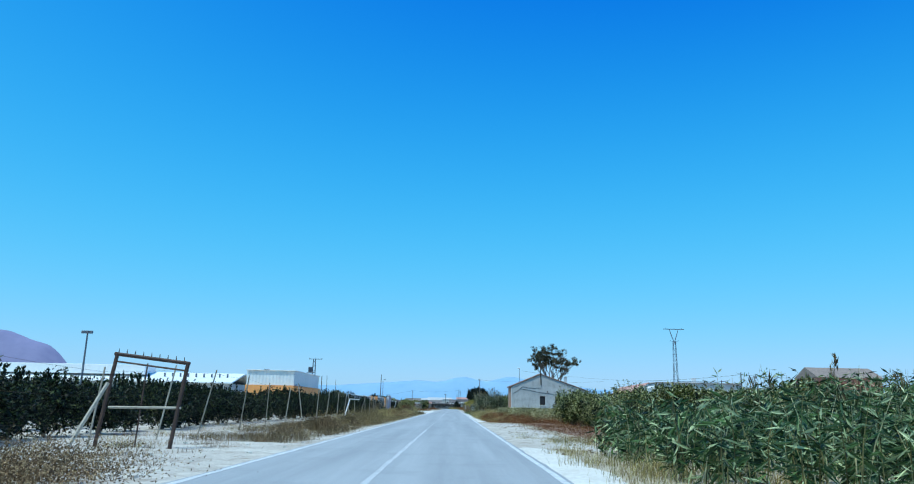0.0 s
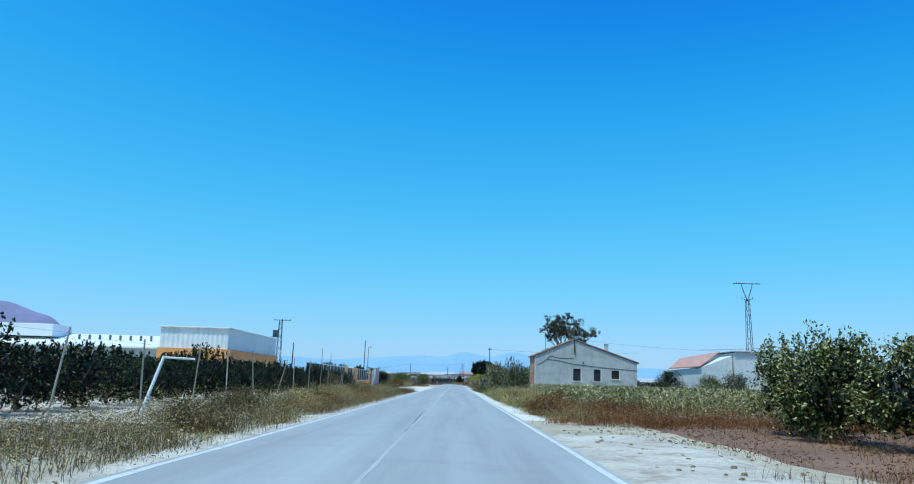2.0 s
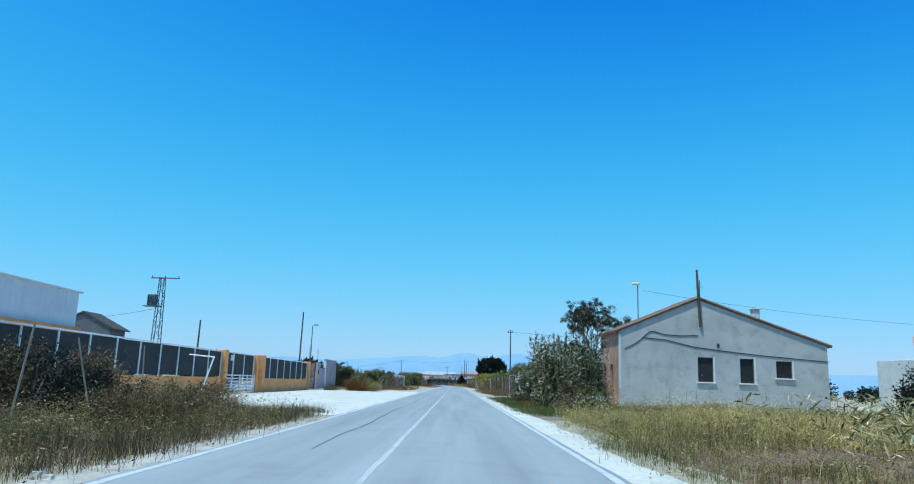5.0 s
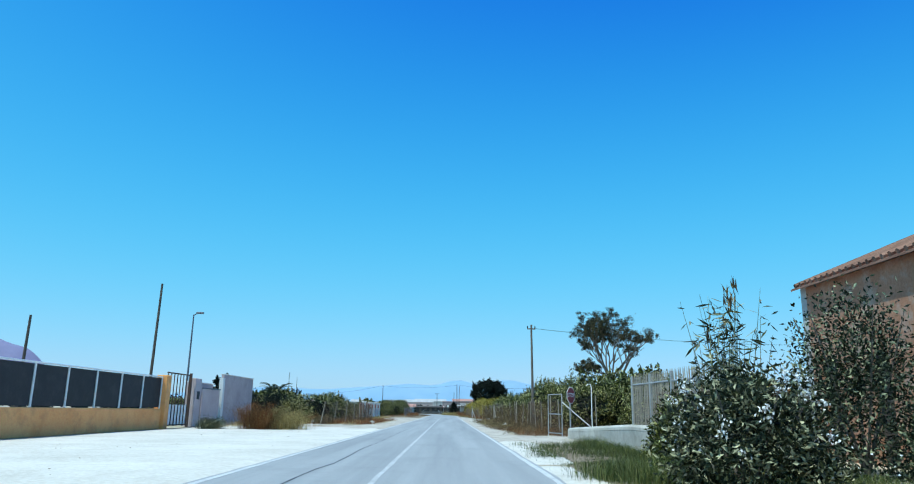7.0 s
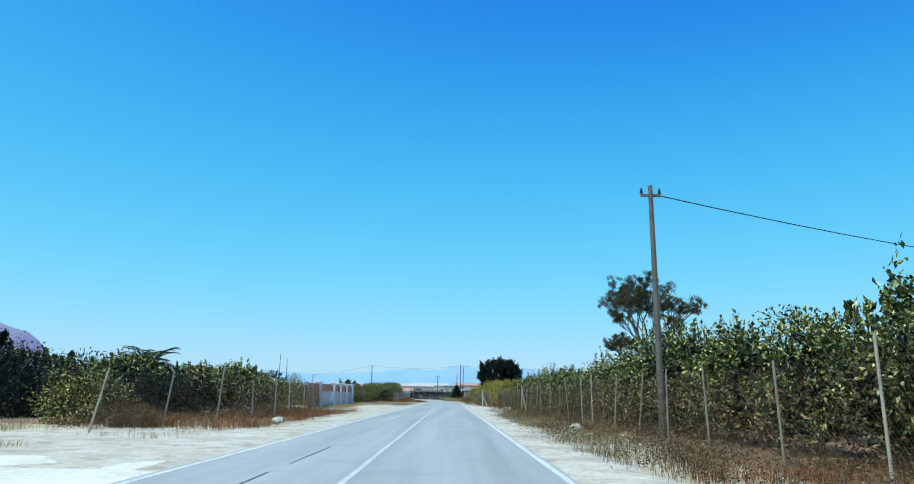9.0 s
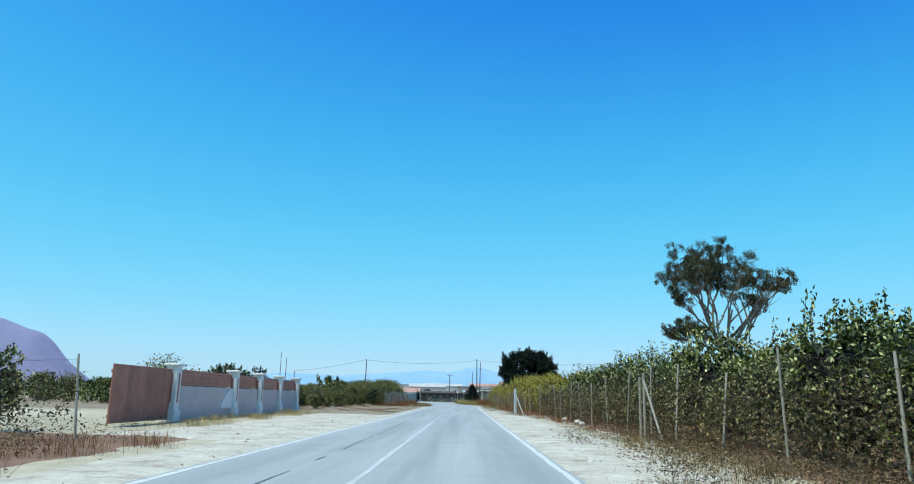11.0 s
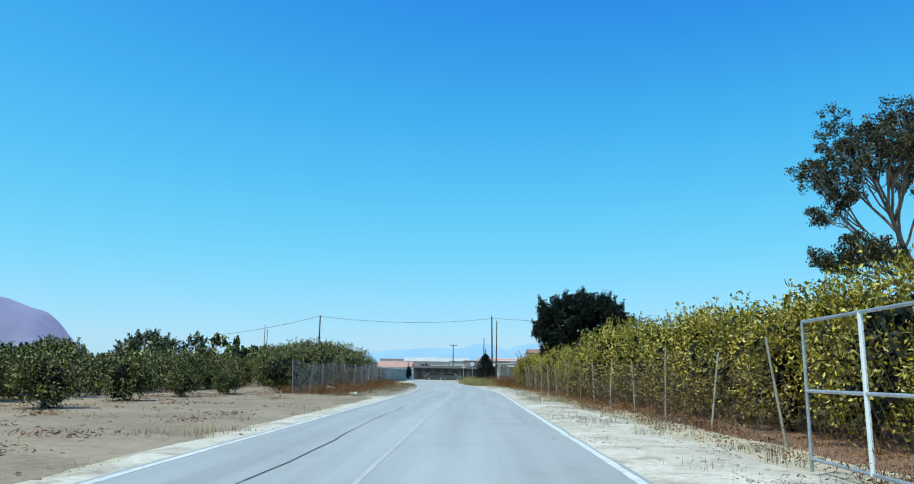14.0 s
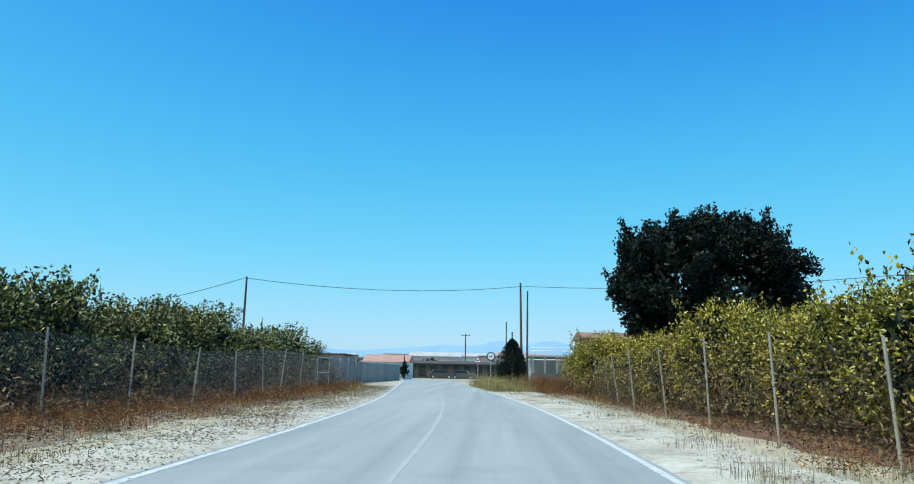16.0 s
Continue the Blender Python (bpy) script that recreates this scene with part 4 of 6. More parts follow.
for x, y, w, h, mat, lab in ((-10.6, 175.2, 2.4, 1.9, RUST_WEED, "rust-brown dry bush on the sand lot"), (-9.2, 175.8, 2.6, 1.5, DRY_GRASS, "straw-yellow dry bush on the sand lot"),
                             (-13.2, 174.5, 1.6, 0.7, BUSH_LEAF, "low grey-green weed clump at the gate"), (-6.6, 111.5, 2.4, 1.2, BROWN_WEED, "brown dry thistle bush on the verge"),
                             (-6.8, 115.8, 2.2, 1.1, BROWN_WEED, "brown dry thistle bush on the verge"), (-7.4, 64, 1.8, 0.9, BROWN_WEED, "brown dry thistle bush on the verge"),
                             (-6.7, 80, 2.0, 1.0, DRY_GRASS, "straw-coloured dry bush on the verge"), (-7.1, 93, 2.2, 1.1, BROWN_WEED, "brown dry thistle bush on the verge"),
                             (4.0, 68.4, 2.2, 0.8, RUST_WEED, "rust-orange dry bush beside the road"), (6.4, 67.2, 2.6, 0.8, RUST_WEED, "rust-orange dry bush before the maize"), (-6.0, 66.5, 1.7, 0.8, DRY_GRASS, "tan dry bush on the verge"), (-5.7, 70.2, 1.6, 0.7, RUST_WEED, "rust-brown dry bush on the verge"), (-6.4, 74, 1.9, 0.9, DRY_GRASS, "tan dry bush on the verge"), (-5.9, 84.5, 1.8, 0.8, RUST_WEED, "rust-brown dry bush on the verge"), (-6.2, 100, 1.9, 0.9, DRY_GRASS, "tan dry bush on the verge"), (-5.8, 55, 1.6, 0.7, BROWN_WEED, "brown dry bush on the verge"), (-5.9, 45.5, 1.6, 0.7, BROWN_WEED, "brown dry bush on the verge"), (-6.1, 35, 1.7, 0.7, BROWN_WEED, "brown dry bush on the verge"),
                             (-11.5, 196.5, 2.2, 0.8, RUST_WEED, "rust-brown dry bush before the netting"), (-9.9, 194.0, 2.0, 0.7, BROWN_WEED, "brown dry bush before the netting"), (6.0, 79, 2.2, 1.0, RUST_WEED, "rust-brown dry bush at the field's edge"), (5.2, 96, 1.8, 0.9, DRY_GRASS, "straw-coloured dry bush on the verge")):
    n = int(800 * w)
    r = np.stack([rng.normal(size=n) * w * 0.22, rng.normal(size=n) * w * 0.22, np.zeros(n) - 0.03], 1)
    b = thing("dry_bush", lab, "bush", "dry bushes", at=pose(x, y, 0))
    tagged(part("stems", raw_mesh("stems", *blades(r, h * 0.8, 0.008, 0.9), mat), mat, b), kind="stuff")
    u = unit(rng.normal(size=(40, 3))) * rng.random((40, 1)) ** 0.4 * [w * 0.5, w * 0.5, h * 0.42] + [0, 0, h * 0.42]
    c = u[rng.integers(0, 40, n * 2)] + rng.normal(size=(n * 2, 3)) * 0.13
    c[:, 2] = np.maximum(c[:, 2], 0.0)
    tagged(part("twig_mass", raw_mesh("twig_mass", *leaves(c, rng.normal(size=c.shape) + [0, 0, 0.5], 0.11, 0.022), mat), mat, b), kind="stuff")


def litter(x0, x1, y0, y1, count, high, mat, label, size=0.1):
    """Low dry leaves and stalks lying about a plant's foot."""
    c = spread(x0, x1, y0, y1, count, max(6, count // 90), 0.35)
    c[:, 2] = np.abs(rng.normal(size=count)) * high * 0.5
    return stuff("litter", leaves(c, rng.normal(size=(count, 3)) * [1, 1, 0.5], size, size * 0.22), mat, label, "litter")


litter(-9.8, -6.6, 300, 350, 32000, 0.5, RUST_WEED, "rust-red dry brush at the hedge's foot")
litter(5.0, 9.2, 266, 340, 15000, 0.35, RUST_WEED, "rust-brown dry brush below the yellowing trees")
litter(2.3, 6.4, 262, 340, 9000, 0.1, BROWN_WEED, "brown plant litter on the stony shoulder", 0.055)
litter(3.8, 9.0, 171, 232, 26000, 0.45, BROWN_WEED, "brown dry brush along the netting")
litter(4.2, 6.6, 218, 228, 1500, 0.25, RUST_WEED, "rust-brown dry brush at the roadside", 0.05)
litter(6.9, 9.4, 224, 266, 6000, 0.35, RUST_WEED, "rust-brown dry brush below the citrus trees")
litter(-7.2, -4.5, 298, 350, 34000, 0.14, BROWN_WEED, "brown plant litter on the stony verge", 0.055)
litter(5.2, 16, 24, 61, 16000, 0.25, RUST_WEED, "rust-brown dry brush below the citrus trees", 0.09)
litter(-16, -6.2, 264, 302, 6000, 0.1, RUST_WEED, "dry litter on the open field")
litter(3.0, 5.8, 184, 222, 4000, 0.12, BROWN_WEED, "brown plant litter on the stony verge", 0.055)
litter(-12, -7.4, 192, 225, 12000, 0.4, BROWN_WEED, "brown dry brush before the netting")
litter(-9.0, -4.7, 24, 118, 46000, 0.6, BROWN_WEED, "brown dry brush along the fence foot", 0.07)
litter(-8.6, -4.7, 40, 118, 40000, 0.7, DRY_GRASS, "tan dry brush along the fence foot", 0.07)
litter(3.1, 7.4, 62, 118, 36000, 0.6, DRY_GRASS, "tan dry brush beside the maize", 0.07)
litter(5.0, 26, 60, 67, 40000, 0.6, RUST_WEED, "rust-red dry brush before the maize", 0.08)
litter(4.4, 30, 112, 128, 60000, 0.8, STRAW, "straw-yellow brush before the farmhouse", 0.08)


brush = thing("bush", "low olive brown bush beside the road", "bush", at=pose(-6.3, 10.6, 0))
bc = rng.normal(size=(14000, 3)) * [0.75, 0.9, 0.2] + [0, 0, 0.2]
bc[:, 2] = np.abs(bc[:, 2])
part("leaves", raw_mesh("leaves", *leaves(bc, rng.normal(size=bc.shape), 0.055, 0.018), BROWN_WEED), BROWN_WEED, brush)


def clods(x0, x1, y0, y1, count, size, mat, label):
    s = Shape()
    for k in range(count):
        x, y = random.uniform(x0, x1), random.uniform(y0, y1)
        r = size * random.uniform(0.4, 1.3)
        c = Vector((x, y, r * 0.15 - 0.02))
        spin = random.uniform(0, 6.28)
        ring = [(random.uniform(0.75, 1.2) * r, spin + q * 1.2566) for q in range(5)]
        pts = [c + Vector((m * math.cos(a), m * math.sin(a), -0.3 * r)) for m, a in ring]
        pts += [c + Vector((m * 0.7 * math.cos(a + 0.3), m * 0.7 * math.sin(a + 0.3), r * random.uniform(0.25, 0.5))) for m, a in ring]
        s.add(pts, [(q, (q + 1) % 5, (q + 1) % 5 + 5, q + 5) for q in range(5)] + [(5, 6, 7, 8, 9)])
    return tagged(new("clods", s.mesh("clods", mat)), label, "stones", kind="stuff")


clods(2.8, 6.0, 20, 60, 240, 0.05, SOIL, "earth clods and litter on the sandy shoulder")
clods(-8.5, -4.6, 10, 118, 300, 0.07, STONE, "pale stones along the verge")
clods(2.8, 6.8, 184, 262, 520, 0.07, STONE, "pale stones and rubble on the shoulder")
clods(2.8, 6.4, 262, 345, 480, 0.06, STONE, "pale stones and clods on the shoulder")
clods(-9.5, -4.4, 190, 300, 420, 0.03, SOIL, "dark litter on the sandy verge")
clods(-9.0, -4.6, 298, 350, 260, 0.05, STONE, "pale stones below the netting")
clods(-22, -6.2, 264, 302, 700, 0.07, SOIL, "earth clods on the open field")
clods(-14, -4.6, 120, 180, 90, 0.025, SOIL, "small stones on the sand lot")


def rock(x, y, r, label="lone pale boulder on the sandy verge"):
    bm = bmesh.new()
    bmesh.ops.create_icosphere(bm, subdivisions=2, radius=r)
    for v in bm.verts:
        v.co *= 1 + 0.35 * noise.noise(v.co * (1.6 / r) + Vector((x, y, 0)))
        v.co.z *= 0.7
    me = bpy.data.meshes.new("rock")
    bm.to_mesh(me)
    bm.free()
    me.materials.append(STONE)
    ob = tagged(new("rock", me), label, "rock", "pale rocks")
    ob.matrix_basis = pose(x, y, r * 0.4)


for x, y, r in ((-10.7, 194.3, 0.32), (-6.6, 199.5, 0.22), (-5.4, 300, 0.14), (-5.8, 301.2, 0.1), (6.9, 246, 0.2), (6.7, 243.4, 0.16), (6.9, 251, 0.18), (-8.0, 307, 0.3), (5.6, 198, 0.24)):
    rock(x, y, r)


# ---- fences ----
POST = Shape().tube([(0, 0, -0.15), (0.004, 0, 0.9), (0, 0, 1.0)], [0.034, 0.031, 0.028], 7).mesh("post", POST_WOOD)


def wire_fence(label, pts, gap, high, net=False, lean=3.0, width=1.0, strands=3, category="fence", jitter=0.1, tilt=0.0, wire=NETTING, gauge=0.0016):
    """Posts along a line of plan points, strands of wire and, where there is one, netting."""
    root = thing("wire_fence", label, category)
    wires, tops, netting = Shape(), [], Shape()
    for (x0, y0), (x1, y1) in zip(pts, pts[1:]):
        n = max(1, round(math.hypot(x1 - x0, y1 - y0) / gap))
        for k in range(n + 1):
            if k == n and (x1, y1) != pts[-1]:
                continue
            f = k / n
            p = part("post", POST, POST_WOOD, root)
            h = high * random.uniform(0.88, 1.1)
            q = Vector((x0 + (x1 - x0) * f + random.uniform(-jitter, jitter), y0 + (y1 - y0) * f + random.uniform(-0.3, 0.3), 0))
            q.x += aside(q.x, q.y)
            p.matrix_basis = pose(q.x, q.y, 0, random.gauss(0, lean), tilt + random.gauss(0, lean), random.uniform(0, 360)) @ Matrix.Diagonal((width, width, h, 1))
            tops.append(p.matrix_basis)
    for a, b in zip(tops, tops[1:]):
        for s in range(strands):
            z = (s + 0.9) / strands * 0.97
            pa, pb = a @ Vector((0, 0, z)), b @ Vector((0, 0, z))
            wires.tube([pa, (pa + pb) / 2 - Vector((0, 0, 0.03)), pb], 0.0028, 3)
        if net:
            b0, b1 = a @ Vector((0, 0, 0)), b @ Vector((0, 0, 0))
            t0, t1 = a @ Vector((0, 0, 0.95)), b @ Vector((0, 0, 0.95))
            ln = (b1 - b0).length
            m = max(4, int(ln / 0.11))
            hq = high / ln
            for k in range(-int(m * hq), m):
                for sgn in (0, 1):
                    f0, f1 = k / m, k / m + hq
                    lo, hi = max(0, -f0 / hq), min(1, (1 - f0) / hq)
                    if hi <= lo:
                        continue
                    e = []
                    for v in (lo, hi):
                        u = f0 + hq * v
                        v2 = 1 - v if sgn else v
                        e.append(b0.lerp(b1, u).lerp(t0.lerp(t1, u), v2))
                    netting.tube(e, gauge, 3)
    tagged(part("wires", wires, NETTING, root), kind="stuff")
    if net:
        tagged(part("netting", netting, wire, root, "diamond wire netting"), kind="stuff")
    return root


wire_fence("leaning timber post and wire fence along the orchard", [(-9.3, 14), (-9.2, 60), (-9.6, 112), (-10.2, 120)], 4.4, 2.3, lean=3.5, width=0.8, tilt=11)
wire_fence("grey wire netting fence before the dark trees", [(-9.6, 190), (-8.6, 204), (-9.0, 225)], 4.2, 2.0, True, lean=5)
wire_fence("timber post fence with wire netting along the orchard", [(8.6, 172), (7.2, 176), (7.2, 262), (6.6, 269)], 3.7, 2.25, True, lean=3.5, width=0.85, gauge=0.0011)
wire_fence("sagging wire netting fence along the yellowing trees", [(6.6, 274), (6.4, 322), (7.4, 336), (7.9, 352)], 4.0, 2.0, True, lean=4, width=0.8, gauge=0.0008)
wire_fence("wire netting fence before the roadside citrus trees", [(-8.9, 300), (-8.0, 322), (-9.0, 350)], 3.8, 2.0, True, lean=4, width=0.85, wire=STEEL, gauge=0.0024)
wire_fence("thin post and wire fence in the dry grass", [(10.5, 130), (16, 142), (28, 143)], 3.0, 1.2, lean=6, width=0.6)


def bar(name, a, b, r, mat, parent, label="", n=6):
    return part(name, Shape().tube([a, b], r, n), mat, parent, label)


# the field gate frame at the orchard's corner
gf = thing("iron_gate", "rusty iron field gate frame with spikes on top", "gate")
for x, top, h in ((-9.15, -8.83, 2.42), (-7.2, -6.93, 2.2)):
    part("upright", Shape().tube([(x, 19.0, -0.1), ((x + top) / 2, 19.0, h / 2), (top, 19.0, h)], 0.055, 6), RUSTY, gf)
part("top_beam", Shape().tube([(-8.9, 19, 2.39), (-6.88, 19, 2.17)], 0.05, 6), RUSTY, gf)
part("rail", Shape().tube([(-8.9, 19, 2.2), (-6.95, 19, 1.98)], 0.025, 5), RUSTY, gf)
part("brace", Shape().tube([(-8.1, 19, 0.0), (-8.0, 19, 2.15)], 0.02, 5), RUSTY, gf)
part("rail", Shape().tube([(-8.9, 19, 1.0), (-7.0, 19, 1.02)], 0.035), POST_WOOD, gf)
for k in range(9):
    part("spike", Shape().tube([(-8.8 + k * 0.22, 19, 2.38 - k * 0.024), (-8.8 + k * 0.22, 19, 2.53 - k * 0.024)], [0.02, 0.006], 5), RUSTY, gf)
lp = thing("leaning_post", "pale pole leaning against the gate frame", "post")
part("pole", Shape().tube([(-9.35, 18.0, -0.05), (-8.85, 18.7, 1.62)], [0.055, 0.05]), POST_WOOD, lp)
lp2 = thing("leaning_post", "white leaning fence post with a short arm", "post")
part("pole", Shape().tube([(-8.3, 57.9, -0.05), (-7.9, 58.2, 1.65)], [0.05, 0.045]), SIGN_WHITE, lp2)
part("arm", Shape().tube([(-7.9, 58.2, 1.62), (-7.2, 58.6, 1.6)], 0.03), SIGN_WHITE, lp2)
lp4 = thing("leaning_post", "pale braced fence posts at a gap in the netting", "post")
for x, y, h in ((6.65, 230.4, 2.15), (6.8, 231.6, 2.05)):
    part("pole", Shape().tube([(x, y, -0.1), (x, y, h)], [0.045, 0.04]), POST_WOOD, lp4)
part("brace", Shape().tube([(6.65, 230.4, 1.9), (7.0, 229.6, -0.05)], 0.035), POST_WOOD, lp4)
lp3 = thing("leaning_post", "white leaning post and rail at the fence's end", "post")
part("pole", Shape().tube([(-9.3, 122.6, -0.05), (-8.9, 123.0, 1.9)], [0.035, 0.03]), SIGN_WHITE, lp3)
part("arm", Shape().tube([(-8.9, 123.0, 1.87), (-10.0, 123.4, 1.95)], 0.025), SIGN_WHITE, lp3)
blob_bush(pose(-12.6, 121.0, 0), (3.2, 2.4, 2.1), BROWN_WEED, "dark brown dead shrub at the fence's end", "shrub", 90, 60, 0.11)
for x, y, w, h, mat in ((-11.0, 106, 2.4, 1.9, BROWN_WEED), (-10.8, 109.5, 2.6, 2.1, DARK_LEAF), (-11.2, 113, 2.4, 2.0, BROWN_WEED), (-11.4, 115.5, 2.8, 2.3, DARK_LEAF), (-13.4, 118.6, 2.8, 2.3, BROWN_WEED)):
    blob_bush(pose(x, y, 0), (w, w, h), mat, "dark half-dead shrub tangled in the orchard fence", "shrub", 90, 60, 0.1)
blob_bush(pose(-11.4, 118.0, 0), (2.2, 2.4, 1.6), DARK_LEAF, "dark shrub tangled in the fence", "shrub", 80, 60, 0.1)


# ---- utility poles ----
def insulator(parent, p):
    return part("insulator", Shape().tube([p, Vector(p) + Vector((0, 0, 0.06)), Vector(p) + Vector((0, 0, 0.2))], [0.05, 0.06, 0.025], 6), DARK_GLASS, parent)


def plain_pole(x, y, high, label, mat=DARK_WOOD, r=0.13, lean=(0, 0), arm=0.0, name="utility_pole"):
    root = thing(name, label, "pole", "roadside poles")
    part("shaft", Shape().tube([(x, y, -0.2), (x + lean[0] / 2, y + lean[1] / 2, high / 2), (x + lean[0], y + lean[1], high)], [r, r * 0.85, r * 0.65], 8), mat, root)
    if arm:
        part("crossarm", Shape().box((x + lean[0], y + lean[1], high - 0.35), (arm, 0.09, 0.1), edge=0.01), mat, root)
        for s in (-0.45, 0.0, 0.45):
            insulator(root, (x + lean[0] + s * arm, y + lean[1], high - 0.3))
    return root


plain_pole(-16.8, 174.1, 8.3, "thin bare timber pole behind the yard gate", r=0.10, lean=(0.12, 0))
plain_pole(-34.0, 190.8, 8.3, "bare timber pole in the yard", r=0.15, lean=(0.1, 0))
plain_pole(7.6, 192.9, 8.5, "grey weathered timber pole with a crossarm", BARK, 0.12, (-0.12, 0), 0.7)
plain_pole(-17.2, 352.2, 8.4, "slim grey timber pole carrying a cable", DARK_WOOD, 0.12)
plain_pole(5.75, 363, 9.5, "tall dark timber pole beside the road", DARK_WOOD, 0.13, (-0.15, 0))
plain_pole(6.5, 366, 9.1, "second dark timber pole beside the first", DARK_WOOD, 0.11, (0.05, 0))
plain_pole(1.75, 432, 8.3, "far dark pole with street lamps at the junction", DARK_WOOD, 0.14, (0, 0), 1.6)
plain_pole(-32.9, 359, 6.1, "short dark pole behind the orchard", DARK_WOOD, 0.1)
plain_pole(-80.9, 597, 20.5, "far slim mast over the plain", DARK_WOOD, 0.22)
plain_pole(-94.5, 650, 26.0, "far slim mast over the plain", DARK_WOOD, 0.24)
plain_pole(6.0, 388, 7.6, "far dark pole by the junction", DARK_WOOD, 0.1)
plain_pole(52.2, 140, 7.2, "timber pole before the white shed", DARK_WOOD, 0.11)
plain_pole(56.6, 141, 8.8, "tall timber pole beside the white shed", DARK_WOOD, 0.13, (-0.2, 0))
plain_pole(30, 345, 8.5, "timber pole behind the orchard", DARK_WOOD, 0.12, (0, 0), 1.2)


def street_lamp(x, y, high, side, label):
    root = thing("street_lamp", label, "lamp post")
    part("shaft", Shape().tube([(x, y, -0.1), (x, y, high * 0.5), (x, y, high - 0.1)], [0.085, 0.065, 0.045], 8), STEEL, root)
    part("arm", Shape().tube([(x, y, high - 0.15), (x + side * 0.25, y, high)], 0.03), STEEL, root)
    part("lamp_head", Shape().box((x + side * 0.42, y, high + 0.02), (0.5, 0.2, 0.13), edge=0.04), STEEL, root)
    return root


street_lamp(-16.8, 180.2, 7.35, 1, "slim steel street lamp with a small head")


def lattice_tower(x, y, high, base, top, label, head):
    """Four leaning legs, crossed braces, a head of arms."""
    root = thing("lattice_pylon", label, "pylon")
    c = [(-1, -1), (1, -1), (1, 1), (-1, 1)]
    at = lambda k, z: Vector((x + c[k % 4][0] * (base + (top - base) * z / high) / 2, y + c[k % 4][1] * (base + (top - base) * z / high) / 2, z))
    for k in range(4):
        part("leg", Shape().tube([at(k, -0.2), at(k, high)], 0.05, 4), STEEL, root)
    n = int(high / 1.1)
    for k in range(4):
        for j in range(n):
            z0, z1 = high * j / n, high * (j + 1) / n
            part("brace", Shape().tube([at(k + (j % 2), z0), at(k + 1 - (j % 2), z1)], 0.026, 3), STEEL, root)
    head(root)
    return root


def y_head(root):
    x, y, z = 49.0, 158.3, 16.2
    for sgn in (-1, 1):
        part("horn", Shape().tube([(x, y, z - 0.3), (x + sgn * 0.55, y, z + 1.2), (x + sgn * 0.95, y, z + 2.6)], [0.09, 0.08, 0.06], 5), STEEL, root)
        part("low_arm", Shape().tube([(x, y, z - 0.2), (x + sgn * 0.9, y, z + 0.1)], 0.05, 4), STEEL, root)
        insulator(root, (x + sgn * 1.7, y, z + 2.75))
        insulator(root, (x + sgn * 0.9, y, z + 0.15))
    part("crossarm", Shape().box((x, y, z + 2.65), (4.6, 0.14, 0.14), edge=0.02), STEEL, root)


lattice_tower(49.0, 158.3, 16.2, 1.1, 0.5, "grey steel lattice pylon with a forked head", y_head)


def trafo_head(root):
    x, y = -33.2, 175.6
    part("crossarm", Shape().box((x + 0.3, y, 11.75), (3.2, 0.14, 0.14), edge=0.02), STEEL, root)
    for k in (-1.2, 0.3, 1.8):
        insulator(root, (x + k, y, 11.8))
    tank = part("transformer", Shape().box((x - 0.75, y - 0.3, 9.2), (0.95, 0.75, 1.25), edge=0.05), STEEL, root, "grey pole-mounted transformer tank")
    for k in range(5):
        part("fin", Shape().box((x - 1.1 + k * 0.18, y - 0.72, 9.15), (0.04, 0.12, 0.95)), STEEL, tank)
    part("platform", Shape().box((x - 0.7, y - 0.3, 8.5), (1.9, 0.9, 0.08)), STEEL, root)


lattice_tower(-33.2, 175.6, 11.8, 0.95, 0.5, "grey lattice pole with a transformer and crossarm", trafo_head)


def cable(label, a, b, sag, r=0.012):
    a, b = Vector(a), Vector(b)
    pts = [a.lerp(b, k / 12) - Vector((0, 0, sag * 4 * (k / 12) * (1 - k / 12))) for k in range(13)]
    return tagged(new("overhead_cable", Shape().tube(pts, r, 4).mesh("overhead_cable", BLACK)), label, "cable", "overhead cables")


cable("black cable across the road between two poles", (-17.2, 352.2, 8.3), (5.6, 363, 9.2), 0.7, 0.025)
cable("black cable from the pole over the orchard", (5.6, 363, 9.2), (30, 345, 8.2), 0.5, 0.025)
cable("black cable from the pole to the far side", (-17.2, 352.2, 8.3), (-32.9, 359, 6.0), 0.3, 0.025)
cable("black cable from the timber pole to the yard", (7.5, 192.9, 8.2), (44, 212, 9.2), 0.5, 0.02)
cable("black cable above the white shed", (38, 150, 7.1), (56.4, 141, 8.4), 0.25, 0.03)
cable("black cable from the tall pole", (56.4, 141, 8.4), (72, 139, 8.2), 0.4, 0.03)
cable("black service cable to the transformer", (-33.4, 175.4, 8.3), (-46, 176, 6.6), 0.3, 0.02)
cable("thin black wire above the farmhouse roof", (14.6, 150.5, 8.7), (44, 158, 7.4), 0.4, 0.012)


def vine(x0, x1, y0, y1, high, count, mat, label):
    """Dry climbers that hang in the netting."""
    c = np.stack([rng.uniform(x0, x1, count), rng.uniform(y0, y1, count), high * rng.beta(1.3, 1.6, count)], 1)
    return stuff("climbers", leaves(c, rng.normal(size=(count, 3)), 0.11, 0.05), mat, label, "climbers")


